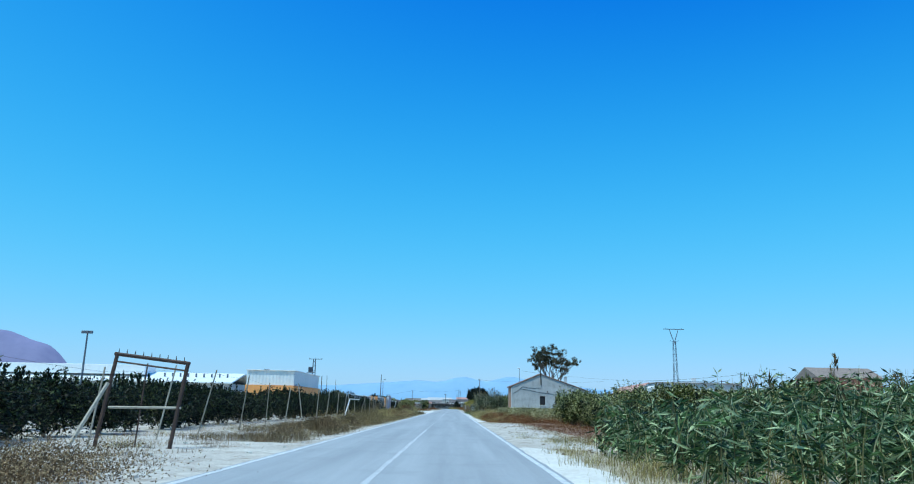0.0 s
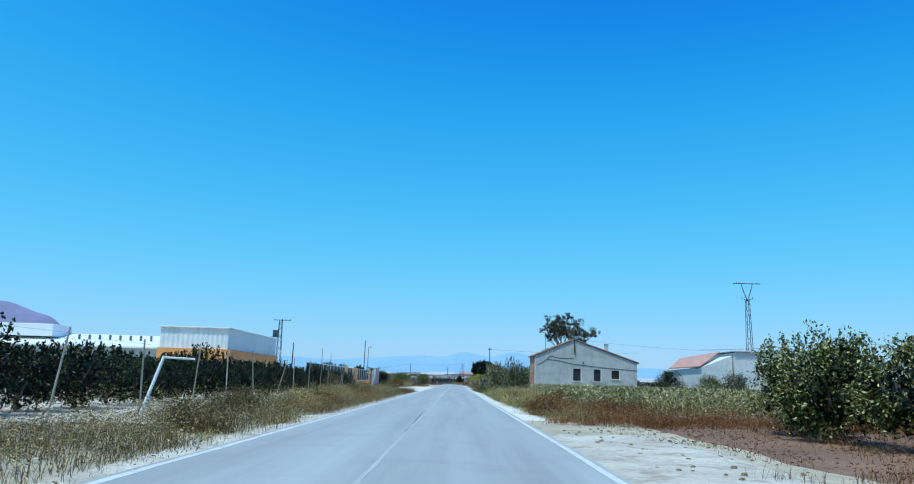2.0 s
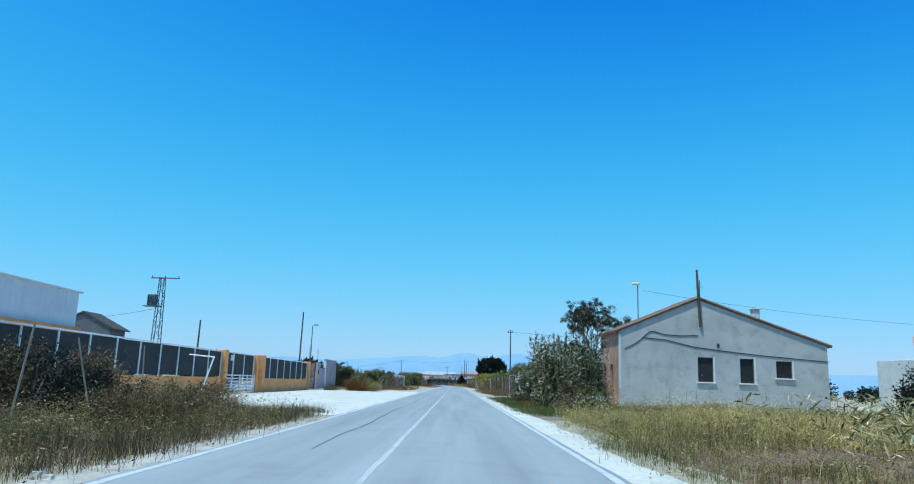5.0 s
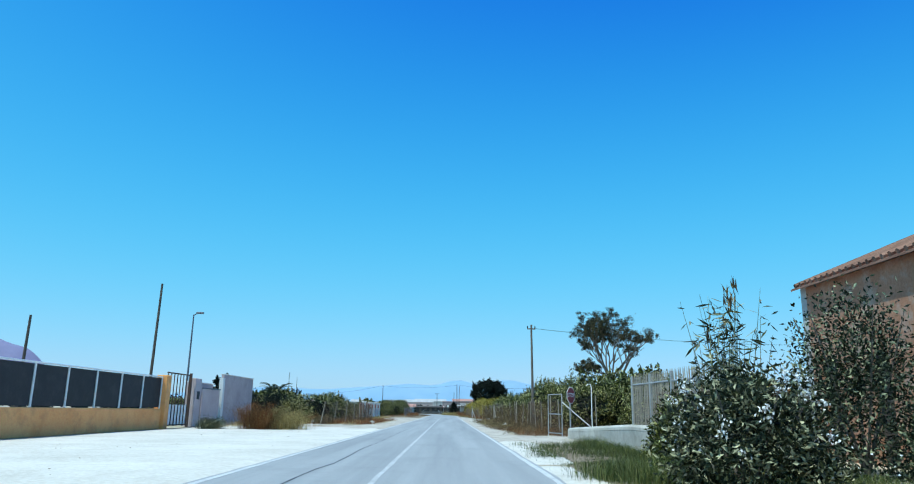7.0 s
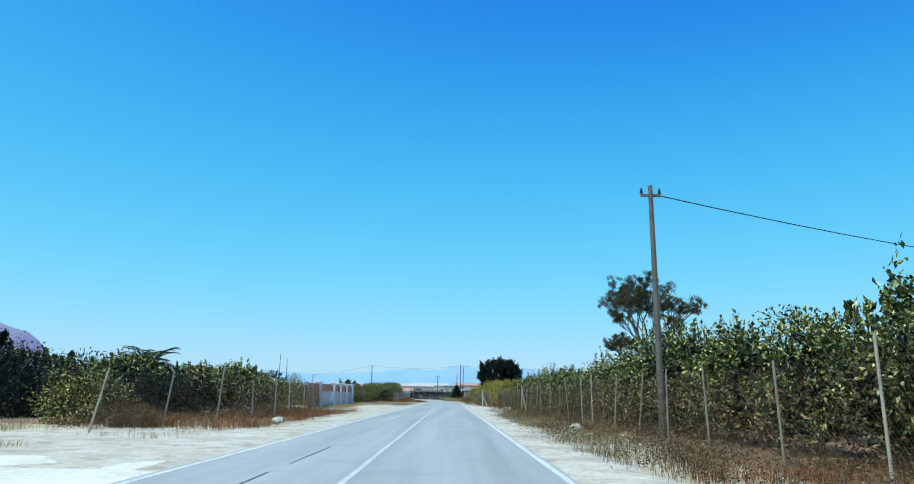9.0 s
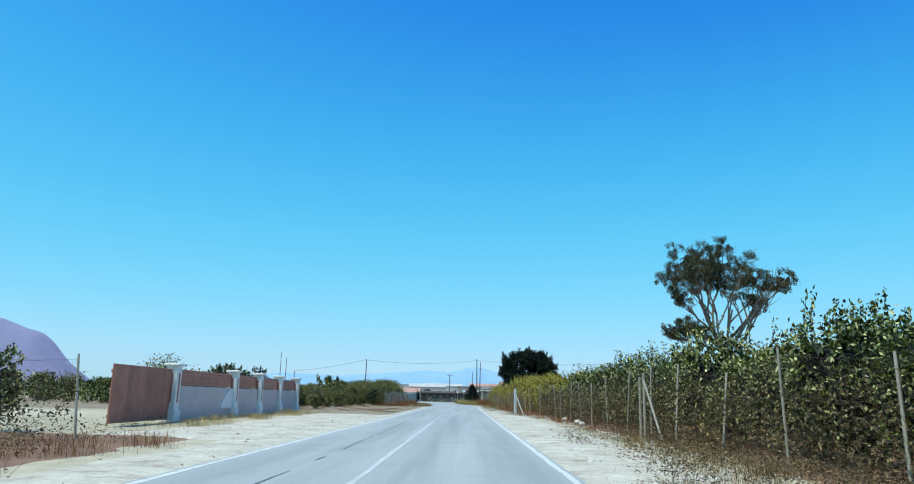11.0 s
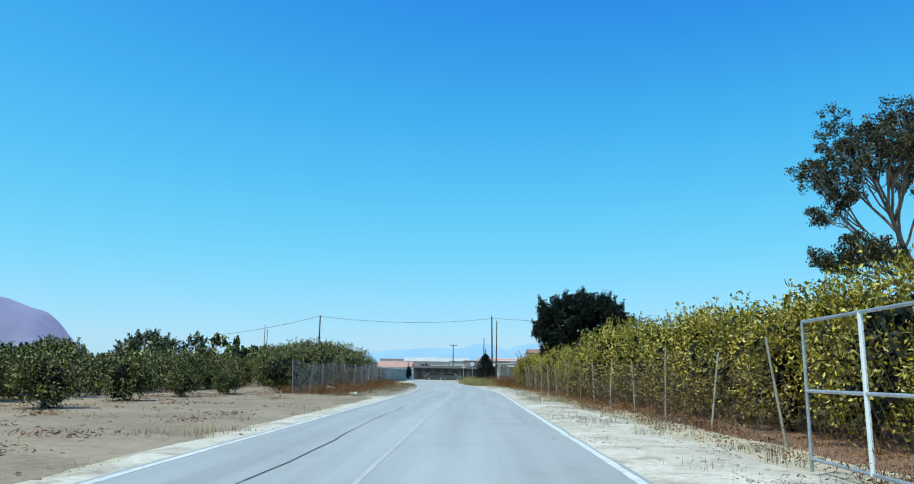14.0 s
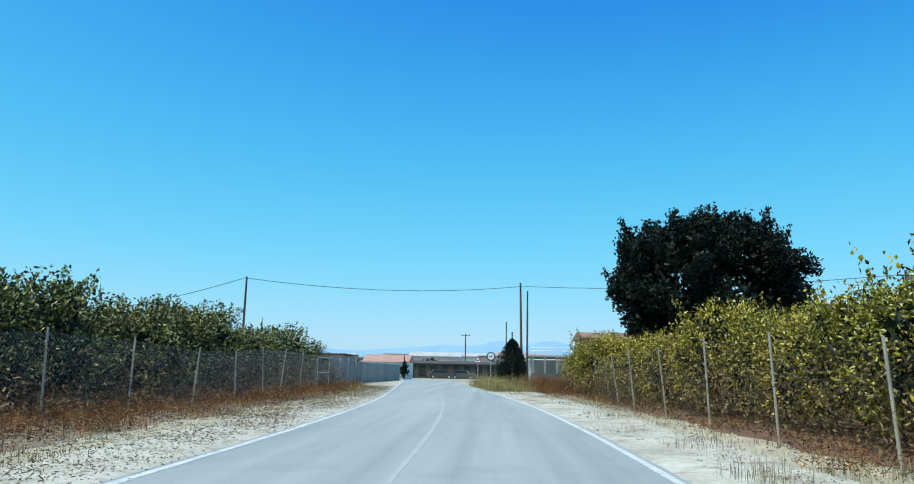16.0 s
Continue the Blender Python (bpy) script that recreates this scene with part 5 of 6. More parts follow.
vine(7.3, 8.0, 178, 206, 2.0, 4200, BROWN_WEED, "dry brown climbers hanging in the netting")
vine(6.6, 7.4, 280, 332, 1.8, 5000, BROWN_WEED, "dry brown climbers below the yellowing trees")
vine(-9.6, -8.9, 325, 350, 1.8, 3500, BROWN_WEED, "dry grey-brown climbers in the roadside netting")
vine(-9.7, -8.9, 204, 225, 1.7, 2500, BROWN_WEED, "dry brown climbers in the wire netting")
vine(6.9, 7.7, 206, 268, 1.8, 13000, BROWN_WEED, "rust-brown climbers hanging in the netting")
vine(6.2, 7.4, 274, 346, 1.5, 8000, BROWN_WEED, "rust-brown climbers below the yellowing trees")
vine(-9.2, -8.2, 306, 350, 1.6, 5000, BROWN_WEED, "grey-brown climbers in the roadside netting")


# ---- buildings ----
def wall_holes(s, x0, x1, z_top, y0, y1, holes, apex=None):
    """A wall in x and z, from y0 to y1 thick, with openings (xa, xb, za, zb) going through; apex: a gable point (x, z)."""
    xs = sorted({x0, x1, *[h[0] for h in holes], *[h[1] for h in holes]})
    zs = sorted({-0.1, z_top, *[h[2] for h in holes], *[h[3] for h in holes]})
    nx, nz = len(xs), len(zs)
    solid = lambda i, k: 0 <= i < nx - 1 and 0 <= k < nz - 1 and not any(h[0] <= xs[i] < h[1] and h[2] <= zs[k] < h[3] for h in holes)
    v = [(x, y, z) for y in (y0, y1) for z in zs for x in xs]
    at = lambda i, k, side: side * nx * nz + k * nx + i
    f = []
    for k in range(nz - 1):
        for i in range(nx - 1):
            if not solid(i, k):
                continue
            f += [(at(i, k, 0), at(i + 1, k, 0), at(i + 1, k + 1, 0), at(i, k + 1, 0)), (at(i, k, 1), at(i, k + 1, 1), at(i + 1, k + 1, 1), at(i + 1, k, 1))]
            for di, dk, a, b in ((-1, 0, (i, k), (i, k + 1)), (1, 0, (i + 1, k), (i + 1, k + 1)), (0, -1, (i, k), (i + 1, k)), (0, 1, (i, k + 1), (i + 1, k + 1))):
                if not solid(i + di, k + dk) and not (apex and dk == 1 and k == nz - 2):
                    f.append((at(*a, 0), at(*b, 0), at(*b, 1), at(*a, 1)))
    if apex:
        outline = apex if isinstance(apex, list) else [apex]
        base, k, n = len(v), nz - 1, len(outline)
        v += [(x, y0, z) for x, z in outline] + [(x, y1, z) for x, z in outline]
        f.append(tuple(at(i, k, 0) for i in range(nx)) + tuple(base + j for j in reversed(range(n))))
        f.append(tuple(at(i, k, 1) for i in reversed(range(nx))) + tuple(base + n + j for j in range(n)))
        rim0 = [at(0, k, 0)] + [base + j for j in range(n)] + [at(nx - 1, k, 0)]
        rim1 = [at(0, k, 1)] + [base + n + j for j in range(n)] + [at(nx - 1, k, 1)]
        f += [(rim0[j], rim0[j + 1], rim1[j + 1], rim1[j]) for j in range(n + 1)]
    return s.add(v, f)


def window(parent, xa, xb, za, zb, y, shutter=None, bars=0, frame_mat=WHITE_WALL, surround=True):
    """Frame, dark pane, sill and, where there are any, bars, set into a wall that faces -y at y."""
    w = part("window", Shape().box(((xa + xb) / 2, y + 0.16, (za + zb) / 2), (xb - xa, 0.03, zb - za)), shutter or DARK_GLASS, parent)
    for a, b, c, d in ((xa, xa + 0.07, za, zb), (xb - 0.07, xb, za, zb), (xa + 0.07, xb - 0.07, zb - 0.07, zb), (xa + 0.07, xb - 0.07, za, za + 0.07)):
        part("frame", Shape().box(((a + b) / 2, y + 0.11, (c + d) / 2), (b - a, 0.06, d - c), edge=0.008), frame_mat, w)
    if surround:
        part("sill", Shape().box(((xa + xb) / 2, y - 0.03, za - 0.05), (xb - xa + 0.3, 0.22, 0.09), edge=0.015), WHITE_WALL, w)
        part("jamb", Shape().box((xb + 0.06, y - 0.012, (za + zb) / 2), (0.12, 0.03, zb - za + 0.1), edge=0.008), WHITE_WALL, w)
    for k in range(bars):
        x = xa + (xb - xa) * (k + 1) / (bars + 1)
        part("bar", Shape().tube([(x, y + 0.04, za), (x, y + 0.04, zb)], 0.012, 5), RUSTY, w)
    return w


house = thing("farmhouse", "old grey rendered farmhouse with a low tiled gable roof", "house", at=pose(12.4, 149, 0, 0, 0, 1))
DEPTH, RIGHT, AP = 6.0, 15.6, (6.0, 7.95)
SKYLINE = [(0, 5.4), AP]
holes = [(5.85, 7.0, 1.85, 3.65), (9.0, 10.05, 1.85, 3.65), (11.7, 12.9, 2.3, 3.55)]
part("gable_wall", wall_holes(Shape(), 0, RIGHT, 4.75, 0, 0.35, holes, SKYLINE), GREY_WALL, house, "cracked grey cement-rendered gable wall")
BROWN_RENDER = surface("brown_render", (0.36, 0.17, 0.10), (0.46, 0.25, 0.16), (0.55, 0.50, 0.44), 0.5, 14, 0.9, amount=0.7)
for a, b, lo in ((0.35, 2.0, -0.1), (2.0, 2.9, 3.0), (2.9, 4.6, -0.1), (4.6, 5.5, 3.0), (5.5, DEPTH, -0.1)):
    part("side_wall", Shape().prism([(a, lo), (b, lo), (b, 5.38), (a, 5.38)], 0, 0.0, 0.35), BROWN_RENDER, house, "brown side wall with peeling whitewash")
for a, b in ((2.0, 2.9), (4.6, 5.5)):
    part("door", Shape().box((0.2, (a + b) / 2, 1.45), (0.06, b - a - 0.02, 3.1), edge=0.01), DARK_WOOD, house, "dark weathered timber door")
back = wall_holes(Shape(), 0, RIGHT, 4.75, DEPTH, DEPTH + 0.35, [], SKYLINE)
part("back_wall", back, GREY_WALL, house)
part("side_wall", Shape().prism([(0.35, -0.1), (DEPTH, -0.1), (DEPTH, 4.6), (0.35, 4.6)], 0, RIGHT - 0.35, RIGHT), GREY_WALL, house)
for h in holes:
    window(house, *h, 0.0, bars=6 if h[0] > 11 else 0, shutter=BLACK_SHEET, frame_mat=DARK_WOOD)
for nm, x0, z0, x1, z1 in (("roof_slope", -0.3, 5.3, AP[0], AP[1] + 0.03), ("roof_slope", AP[0], AP[1] + 0.03, RIGHT + 0.35, 4.66)):
    s, n = Shape(), 38
    roof = part(nm, Shape().prism([(x0, z0), (x1, z1), (x1, z1 + 0.07), (x0, z0 + 0.07)], 1, -0.1, DEPTH + 0.4), ROOF_TILE, house, "weathered red clay tile roof slope")
    d = Vector((x1 - x0, 0, z1 - z0))
    up = Vector((-(z1 - z0), 0, x1 - x0)).normalized()
    for k in range(19):
        y = -0.05 + k * 0.34
        p0, p1 = Vector((x0, y, z0 + 0.1)) + up * 0.03, Vector((x1, y, z1 + 0.1)) + up * 0.03
        part("roof_rib", Shape().tube([p0, p1], 0.085, 6), ROOF_TILE, roof)
    for k in range(18):
        f = (k + 0.5) / 18
        q = Vector((x0, -0.12, z0 + 0.11)) + d * f
        part("verge_tile", Shape().tube([q - d.normalized() * d.length / 36, q + d.normalized() * d.length / 36], [0.06, 0.05], 6), OLD_TILE, roof)
part("ridge", Shape().tube([(AP[0], -0.1, AP[1] + 0.16), (AP[0], DEPTH + 0.4, AP[1] + 0.16)], 0.12, 7), ROOF_TILE, house)
part("corner_trim", Shape().box((0.05, -0.012, 3.2), (0.12, 0.03, 3.9)), WHITE_WALL, house, "peeling white corner strip")
part("timber_mast", Shape().tube([(AP[0] + 0.1, -0.12, 5.9), (AP[0], -0.13, 8.2), (AP[0] - 0.05, -0.1, 10.2)], [0.11, 0.1, 0.08], 7), DARK_WOOD, house, "dark timber mast bolted to the gable")
for pts in ([(0.4, 4.1), (1.3, 4.6), (2.2, 5.35), (2.5, 5.45), (3.4, 5.25), (4.6, 5.15), (5.9, 5.3)], [(1.8, 4.95), (3.5, 4.85), (5.5, 4.4), (8.0, 4.15), (10.5, 3.95), (13, 3.8), (15.7, 3.6)]):
    part("wall_cable", Shape().tube([(x, -0.025, z + random.uniform(-0.04, 0.04)) for x, z in pts], 0.03, 5), BLACK, house, "black cable stapled to the wall")
part("bracket", Shape().box((7.4, -0.06, 4.55), (0.16, 0.1, 0.3)), RUSTY, house)
part("chimney", Shape().box((11.6, 3.0, 6.9), (0.55, 0.55, 1.5), edge=0.03), WHITE_WALL, house)
part("chimney_cap", Shape().box((11.6, 3.0, 7.72), (0.75, 0.75, 0.12), edge=0.02), WHITE_WALL, house)
ant = thing("roof_antenna", "thin roof antenna with short rods", "antenna", at=pose(19.6, 152.2, 0))
part("mast", Shape().tube([(0, 0, 7.2), (0, 0, 9.9)], 0.035, 6), STEEL, ant)
for k in range(5):
    part("rod", Shape().tube([(-0.35 + k * 0.05, 0, 9.3 + k * 0.12), (0.35 - k * 0.05, 0, 9.3 + k * 0.12)], 0.014, 4), STEEL, ant)
roof_lamp = thing("roof_lamp", "white floodlight on a thin roof mast", "lamp", at=pose(14.2, 150.4, 0))
part("mast", Shape().tube([(0, 0, 5.8), (0, 0, 9.1)], 0.04, 6), STEEL, roof_lamp)
part("lamp_head", Shape().box((-0.15, 0, 9.2), (0.6, 0.25, 0.16), edge=0.04), SIGN_WHITE, roof_lamp)

shed_right = thing("field_shed", "long low white shed with small dark windows", "building", at=pose(41.0, 144.0, 0))
sh = [(2.9, 4.7, 3.7, 4.85), (9.1, 11.0, 3.7, 4.85)]
part("front_wall", wall_holes(Shape(), 0, 16.5, 6.65, 0, 0.3, sh), WHITE_WALL, shed_right)
part("body", Shape().box((8.25, 5.5, 3.2), (16.4, 10.4, 6.6)), WHITE_WALL, shed_right)
part("roof", Shape().box((8.25, 5.4, 6.74), (16.9, 11.4, 0.16), edge=0.03), GREY_WALL, shed_right)
for h in sh:
    window(shed_right, *h, 0.0)
    part("lintel", Shape().box(((h[0] + h[1]) / 2, -0.05, h[3] + 0.1), (h[1] - h[0] + 0.5, 0.14, 0.16), edge=0.02), WHITE_WALL, shed_right)
for z in (2.9, 5.6, 6.2):
    part("joint", Shape().tube([(0, -0.012, z), (16.5, -0.012, z + 0.03)], 0.018, 4), GREY_WALL, shed_right)
part("chimney", Shape().box((8.0, 2.5, 7.3), (0.8, 0.6, 1.0), edge=0.04), WHITE_WALL, shed_right)
part("pipe", Shape().tube([(4, 0.5, 6.95), (12, 0.4, 7.0), (14, 0.3, 7.3)], 0.07, 6), STEEL, shed_right)
wing = thing("farm_wing", "low farm wing with a sloping red roof", "building", at=pose(31.6, 144.6, 0))
part("wall", Shape().prism([(0.3, -0.1), (9.2, -0.1), (9.2, 6.1), (4.4, 4.2), (0.3, 3.8)], 1, 0, 5.1), WHITE_WALL, wing)
slope = Shape()
slope.add([(-0.2, -0.3, 3.9), (4.4, -0.3, 4.35), (9.3, 5.2, 6.75), (3.2, 5.2, 5.6), (-0.2, -0.3, 4.05), (4.4, -0.3, 4.5), (9.3, 5.2, 6.9), (3.2, 5.2, 5.75)],
          [(0, 1, 2, 3), (4, 7, 6, 5), (0, 4, 5, 1), (1, 5, 6, 2), (2, 6, 7, 3), (3, 7, 4, 0)])
part("roof", slope, RED_ROOF, wing, "sun-bleached red roof")
blob_bush(pose(30.4, 141, 0), (4.6, 3.5, 4.2), DARK_LEAF, "dark evergreen bush beside the farmhouse", "bush", 120, 60, 0.2)
blob_bush(pose(36.0, 140.5, 0), (4.8, 3.0, 3.5), CITRUS, "dark green bush before the farm wing", "bush", 120, 60, 0.18)
blob_bush(pose(40.0, 141.5, 0), (4.2, 3.0, 4.4), BUSH_LEAF, "grey-green bush at the shed's corner", "bush", 120, 60, 0.18)


def corrugated(s, a, b, z0, z1, gap, out):
    """A wall sheet between two plan points, folded into upright ribs."""
    a, b, out = Vector((*a, 0)), Vector((*b, 0)), Vector((*out, 0)) * 0.05
    n = int((b - a).length / gap)
    pts = []
    for k in range(n + 1):
        p = a.lerp(b, k / n) + (out if k % 2 else Vector())
        pts.append(p)
    v = [(p.x, p.y, z) for p in pts for z in (z0, z1)]
    s.add(v, [(2 * k, 2 * k + 2, 2 * k + 3, 2 * k + 1) for k in range(n)])
    return s


wh = thing("warehouse", "white clad warehouse above an orange base", "building")
part("body", Shape().box((-30.2, 134, 3.15), (7.9, 22.4, 6.3)), CLADDING, wh)
part("cladding", corrugated(Shape(), (-34.2, 122.75), (-26.2, 122.75), 4.1, 6.5, 0.28, (0, -1)), CLADDING, wh, "ribbed white sheet cladding")
part("cladding", corrugated(Shape(), (-26.2, 122.75), (-26.2, 145.2), 4.1, 6.5, 0.3, (1, 0)), CLADDING, wh, "ribbed white sheet cladding")
base = Shape()
wall_holes(base, -34.3, -26.1, 4.1, 122.45, 122.72, [(-32.5, -31, 0, 2.6), (-29.5, -28.4, 1.2, 2.4)])
part("base", base, ORANGE_WALL, wh, "orange rendered base")
part("base", Shape().prism([(122.72, -0.1), (145.4, -0.1), (145.4, 4.1), (122.72, 4.1)], 0, -26.2, -25.85), ORANGE_WALL, wh, "orange rendered base")
for k in range(4):
    part("door", Shape().box((-25.83, 126 + k * 5, 1.5), (0.08, 1.9, 3.0), edge=0.01), DARK_WOOD, wh)
part("coping", Shape().box((-30.2, 134, 6.56), (8.3, 23.0, 0.14), edge=0.02), CLADDING, wh)
part("rooflight", Shape().box((-34.8, 138, 6.9), (0.9, 1.4, 1.0), edge=0.03), STEEL, wh)

lw = thing("long_shed", "very long low shed with a white roof and dark front", "building")
part("wall", Shape().box((-86, 163, 2.5), (78, 17.6, 5.0)), GREY_WALL, lw)
part("roof", Shape().prism([(153.6, 4.95), (153.6, 5.2), (163, 7.4), (172.5, 5.2), (172.5, 4.95), (163, 7.1)], 0, -126, -46), CLADDING, lw, "white sheet roof")
part("roof_box", Shape().box((-88, 160, 7.6), (44, 6, 2.0), edge=0.05), CLADDING, lw, "long white roof box")
for k in range(9):
    part("vent", Shape().box((-62 + k * 1.7, 158, 6.7), (0.3, 0.3, 0.8), edge=0.03), STEEL, lw)
for k in range(12):
    part("opening", Shape().box((-50 - k * 6, 154.18, 2.0), (3.6, 0.08, 3.2)), DARK_GLASS, lw)
fl_mast = thing("floodlight_mast", "tall lattice mast with floodlights on top", "lamp post")
part("shaft", Shape().tube([(-74.3, 147, -0.3), (-74.3, 147, 14.2)], [0.28, 0.16], 6), STEEL, fl_mast)
for k in (-0.8, 0, 0.8):
    part("lamp_head", Shape().box((-74.3 + k, 146.8, 14.5), (0.7, 0.35, 0.6), edge=0.05), STEEL, fl_mast)

gs = thing("barn", "dark grey barn with a gable roof", "building")
part("wall", Shape().prism([(-47.5, -0.1), (-40.6, -0.1), (-40.6, 6.2), (-44, 7.95), (-47.5, 6.2)], 1, 180.2, 184), surface("dark_cladding", (0.09, 0.09, 0.10), (0.13, 0.13, 0.14), scale=1, rough=0.7), gs)
for sx, a, b in ((-1, (-48, 6.0), (-44, 8.0)), (1, (-44, 8.0), (-40.1, 6.0))):
    part("roof", Shape().prism([a, b, (b[0], b[1] + 0.14), (a[0], a[1] + 0.14)], 1, 180, 184.3), DARK_WOOD, gs)


# ---- the walled yard on the left ----
yard = thing("yard_wall", "orange yard wall topped with dark screens between white posts", "wall")
WX = -15.7


def yard_run(y0, y1, gap):
    part("base_wall", Shape().box((WX, (y0 + y1) / 2, 0.5), (0.26, y1 - y0, 1.12), edge=0.02), ORANGE_WALL, yard, "orange rendered base wall")
    n = round((y1 - y0) / gap)
    st = (y1 - y0) / n
    for k in range(n):
        a = y0 + k * st
        part("screen", Shape().box((WX, a + st / 2, 1.93), (0.03, st - 0.1, 1.62)), BLACK_SHEET, yard)
    for k in range(n + 1):
        part("post", Shape().box((WX + 0.03, min(max(y0 + k * st, y0 + 0.05), y1 - 0.05), 1.95), (0.08, 0.08, 1.78), edge=0.01), SIGN_WHITE, yard, "white steel post")
    part("top_rail", Shape().box((WX + 0.02, (y0 + y1) / 2, 2.8), (0.09, y1 - y0, 0.07), edge=0.01), SIGN_WHITE, yard, "white steel rail")


yard_run(116.5, 144.6, 2.55)
yard_run(155.2, 173.2, 2.55)
for y, w in ((144.95, 0.7), (154.8, 0.8), (173.5, 0.6)):
    part("pillar", Shape().box((WX + 0.02, y, 1.42), (0.62, w, 3.0), edge=0.03), ORANGE_WALL, yard, "orange rendered gate pillar")
part("buttress", Shape().prism([(154.0, 2.85), (154.35, 2.85), (154.35, 0)], 0, WX - 0.15, WX + 0.25), ORANGE_WALL, yard, "orange rendered buttress")
part("pillar", Shape().box((WX - 0.1, 153.7, 1.42), (0.4, 0.5, 2.9), edge=0.03), ORANGE_WALL, yard, "orange rendered gate pillar")
gate = thing("sliding_gate", "white railed sliding gate below dark screens", "gate")
for k in range(6):
    part("rail", Shape().box((WX - 0.05, 149.4, 0.12 + k * 0.22), (0.06, 8.1, 0.09 if k else 0.13), edge=0.01), SIGN_WHITE, gate)
for k in range(5):
    part("upright", Shape().box((WX - 0.02, 145.5 + k * 1.95, 0.66), (0.08, 0.09, 1.3), edge=0.01), SIGN_WHITE, gate)
for k in range(3):
    part("screen", Shape().box((WX - 0.22, 146.7 + k * 2.68, 2.03), (0.03, 2.6, 1.5)), BLACK_SHEET, gate)
for k in range(4):
    part("post", Shape().box((WX - 0.18, 145.45 + k * 2.63, 1.4), (0.08, 0.08, 2.85), edge=0.01), SIGN_WHITE, gate)
part("top_rail", Shape().box((WX - 0.2, 149.4, 2.82), (0.09, 8.0, 0.07), edge=0.01), SIGN_WHITE, gate)
part("notice", Shape().box((WX - 0.16, 147.6, 2.45), (0.03, 0.55, 0.4)), SIGN_WHITE, gate, "small white notice plate")
blob_bush(pose(-18.5, 152, 0), (4, 3, 3.2), DARK_LEAF, "dark bush behind the screens", "bush", 50, 40, 0.2)

ig = thing("bar_gate", "tall dark iron bar gate with white lower sheets", "gate")
for k in range(8):
    part("bar", Shape().box((WX, 174.0 + k * 0.5, 1.6), (0.045, 0.045, 3.05)), RUSTY, ig)
for z in (0.12, 3.1):
    part("rail", Shape().box((WX, 175.75, z), (0.07, 3.7, 0.07), edge=0.01), RUSTY, ig)
part("sheet", Shape().box((WX - 0.04, 175.75, 0.72), (0.02, 3.6, 1.15)), SIGN_WHITE, ig, "white painted steel sheet")
part("gate_post", Shape().box((WX, 177.75, 1.6), (0.14, 0.14, 3.25), edge=0.01), RUSTY, ig)
mp = thing("meter_pillar", "grey block pillar with a dark meter box", "pillar")
part("body", Shape().box((WX, 178.6, 1.45), (0.5, 1.1, 3.0), edge=0.03), MUD_WALL, mp)
part("meter_box", Shape().box((WX + 0.26, 178.6, 1.9), (0.06, 0.4, 0.5), edge=0.01), BLACK, mp)
for nm, y0, y1, h, x in (("grey plastered block wall set back from the sand lot", 179.4, 184.1, 2.75, -16.4), ("taller grey plastered block wall with a pale edge", 184.9, 192.8, 3.5, -15.9)):
    w = thing("block_wall", nm, "wall")
    part("wall", Shape().box((x, (y0 + y1) / 2, h / 2 - 0.05), (0.22, y1 - y0, h + 0.1), edge=0.02), MUD_WALL, w)
    part("coping", Shape().box((x, (y0 + y1) / 2, h + 0.03), (0.3, y1 - y0 + 0.04, 0.07), edge=0.02), WHITE_WALL, w)
wp = thing("wall_pillar", "slim whitewashed pillar between two walls", "pillar")
part("body", Shape().box((-15.8, 184.5, 1.6), (0.3, 0.42, 3.3), edge=0.02), WHITE_WALL, wp)
grey_gate = thing("sheet_gate", "closed grey sheet gate between pillars", "gate")
part("sheet", Shape().box((-15.6, 181.6, 1.2), (0.05, 3.6, 2.3), edge=0.01), MUD_WALL, grey_gate)
part("frame", Shape().box((-15.56, 181.6, 2.38), (0.06, 3.7, 0.08)), STEEL, grey_gate)


def palm(x, y, high, label, r=2.0, fronds=26):
    root = thing("palm", label, "palm", at=pose(x, y, 0))
    part("trunk", Shape().tube([(0, 0, -0.1), (0.05, 0, high * 0.5), (0, 0, high)], [0.3, 0.26, 0.24], 9), BARK, root)
    cs, ws = [], []
    ribs = Shape()
    for k in range(fronds):
        a = k * 2.4 + random.uniform(-0.2, 0.2)
        rise = random.uniform(0.1, 1.5)
        d = Vector((math.cos(a), math.sin(a), 0))
        pts = []
        for j in range(13):
            f = j / 12
            pts.append(Vector((0, 0, high)) + d * r * f + Vector((0, 0, r * (rise * f - (0.35 + 0.3 * rise) * f * f))))
        ribs.tube(pts, [0.03 * (1 - 0.8 * j / 12) for j in range(13)], 3)
        side = Vector((-d.y, d.x, 0))
        for p, q in zip(pts[1:], pts[:-1]):
            for sgn in (-1, 1):
                for m in (0.25, 0.75):
                    w = (side * sgn + (p - q).normalized() * 0.7 + Vector((0, 0, -0.2))).normalized()
                    cs.append(tuple(q.lerp(p, m) + w * 0.17))
                    ws.append(tuple(w))
    part("ribs", ribs, PALM_LEAF, root)
    part("fronds", raw_mesh("fronds", *leaves(np.array(cs), np.array(ws), 0.42, 0.05), PALM_LEAF), PALM_LEAF, root)
    return root


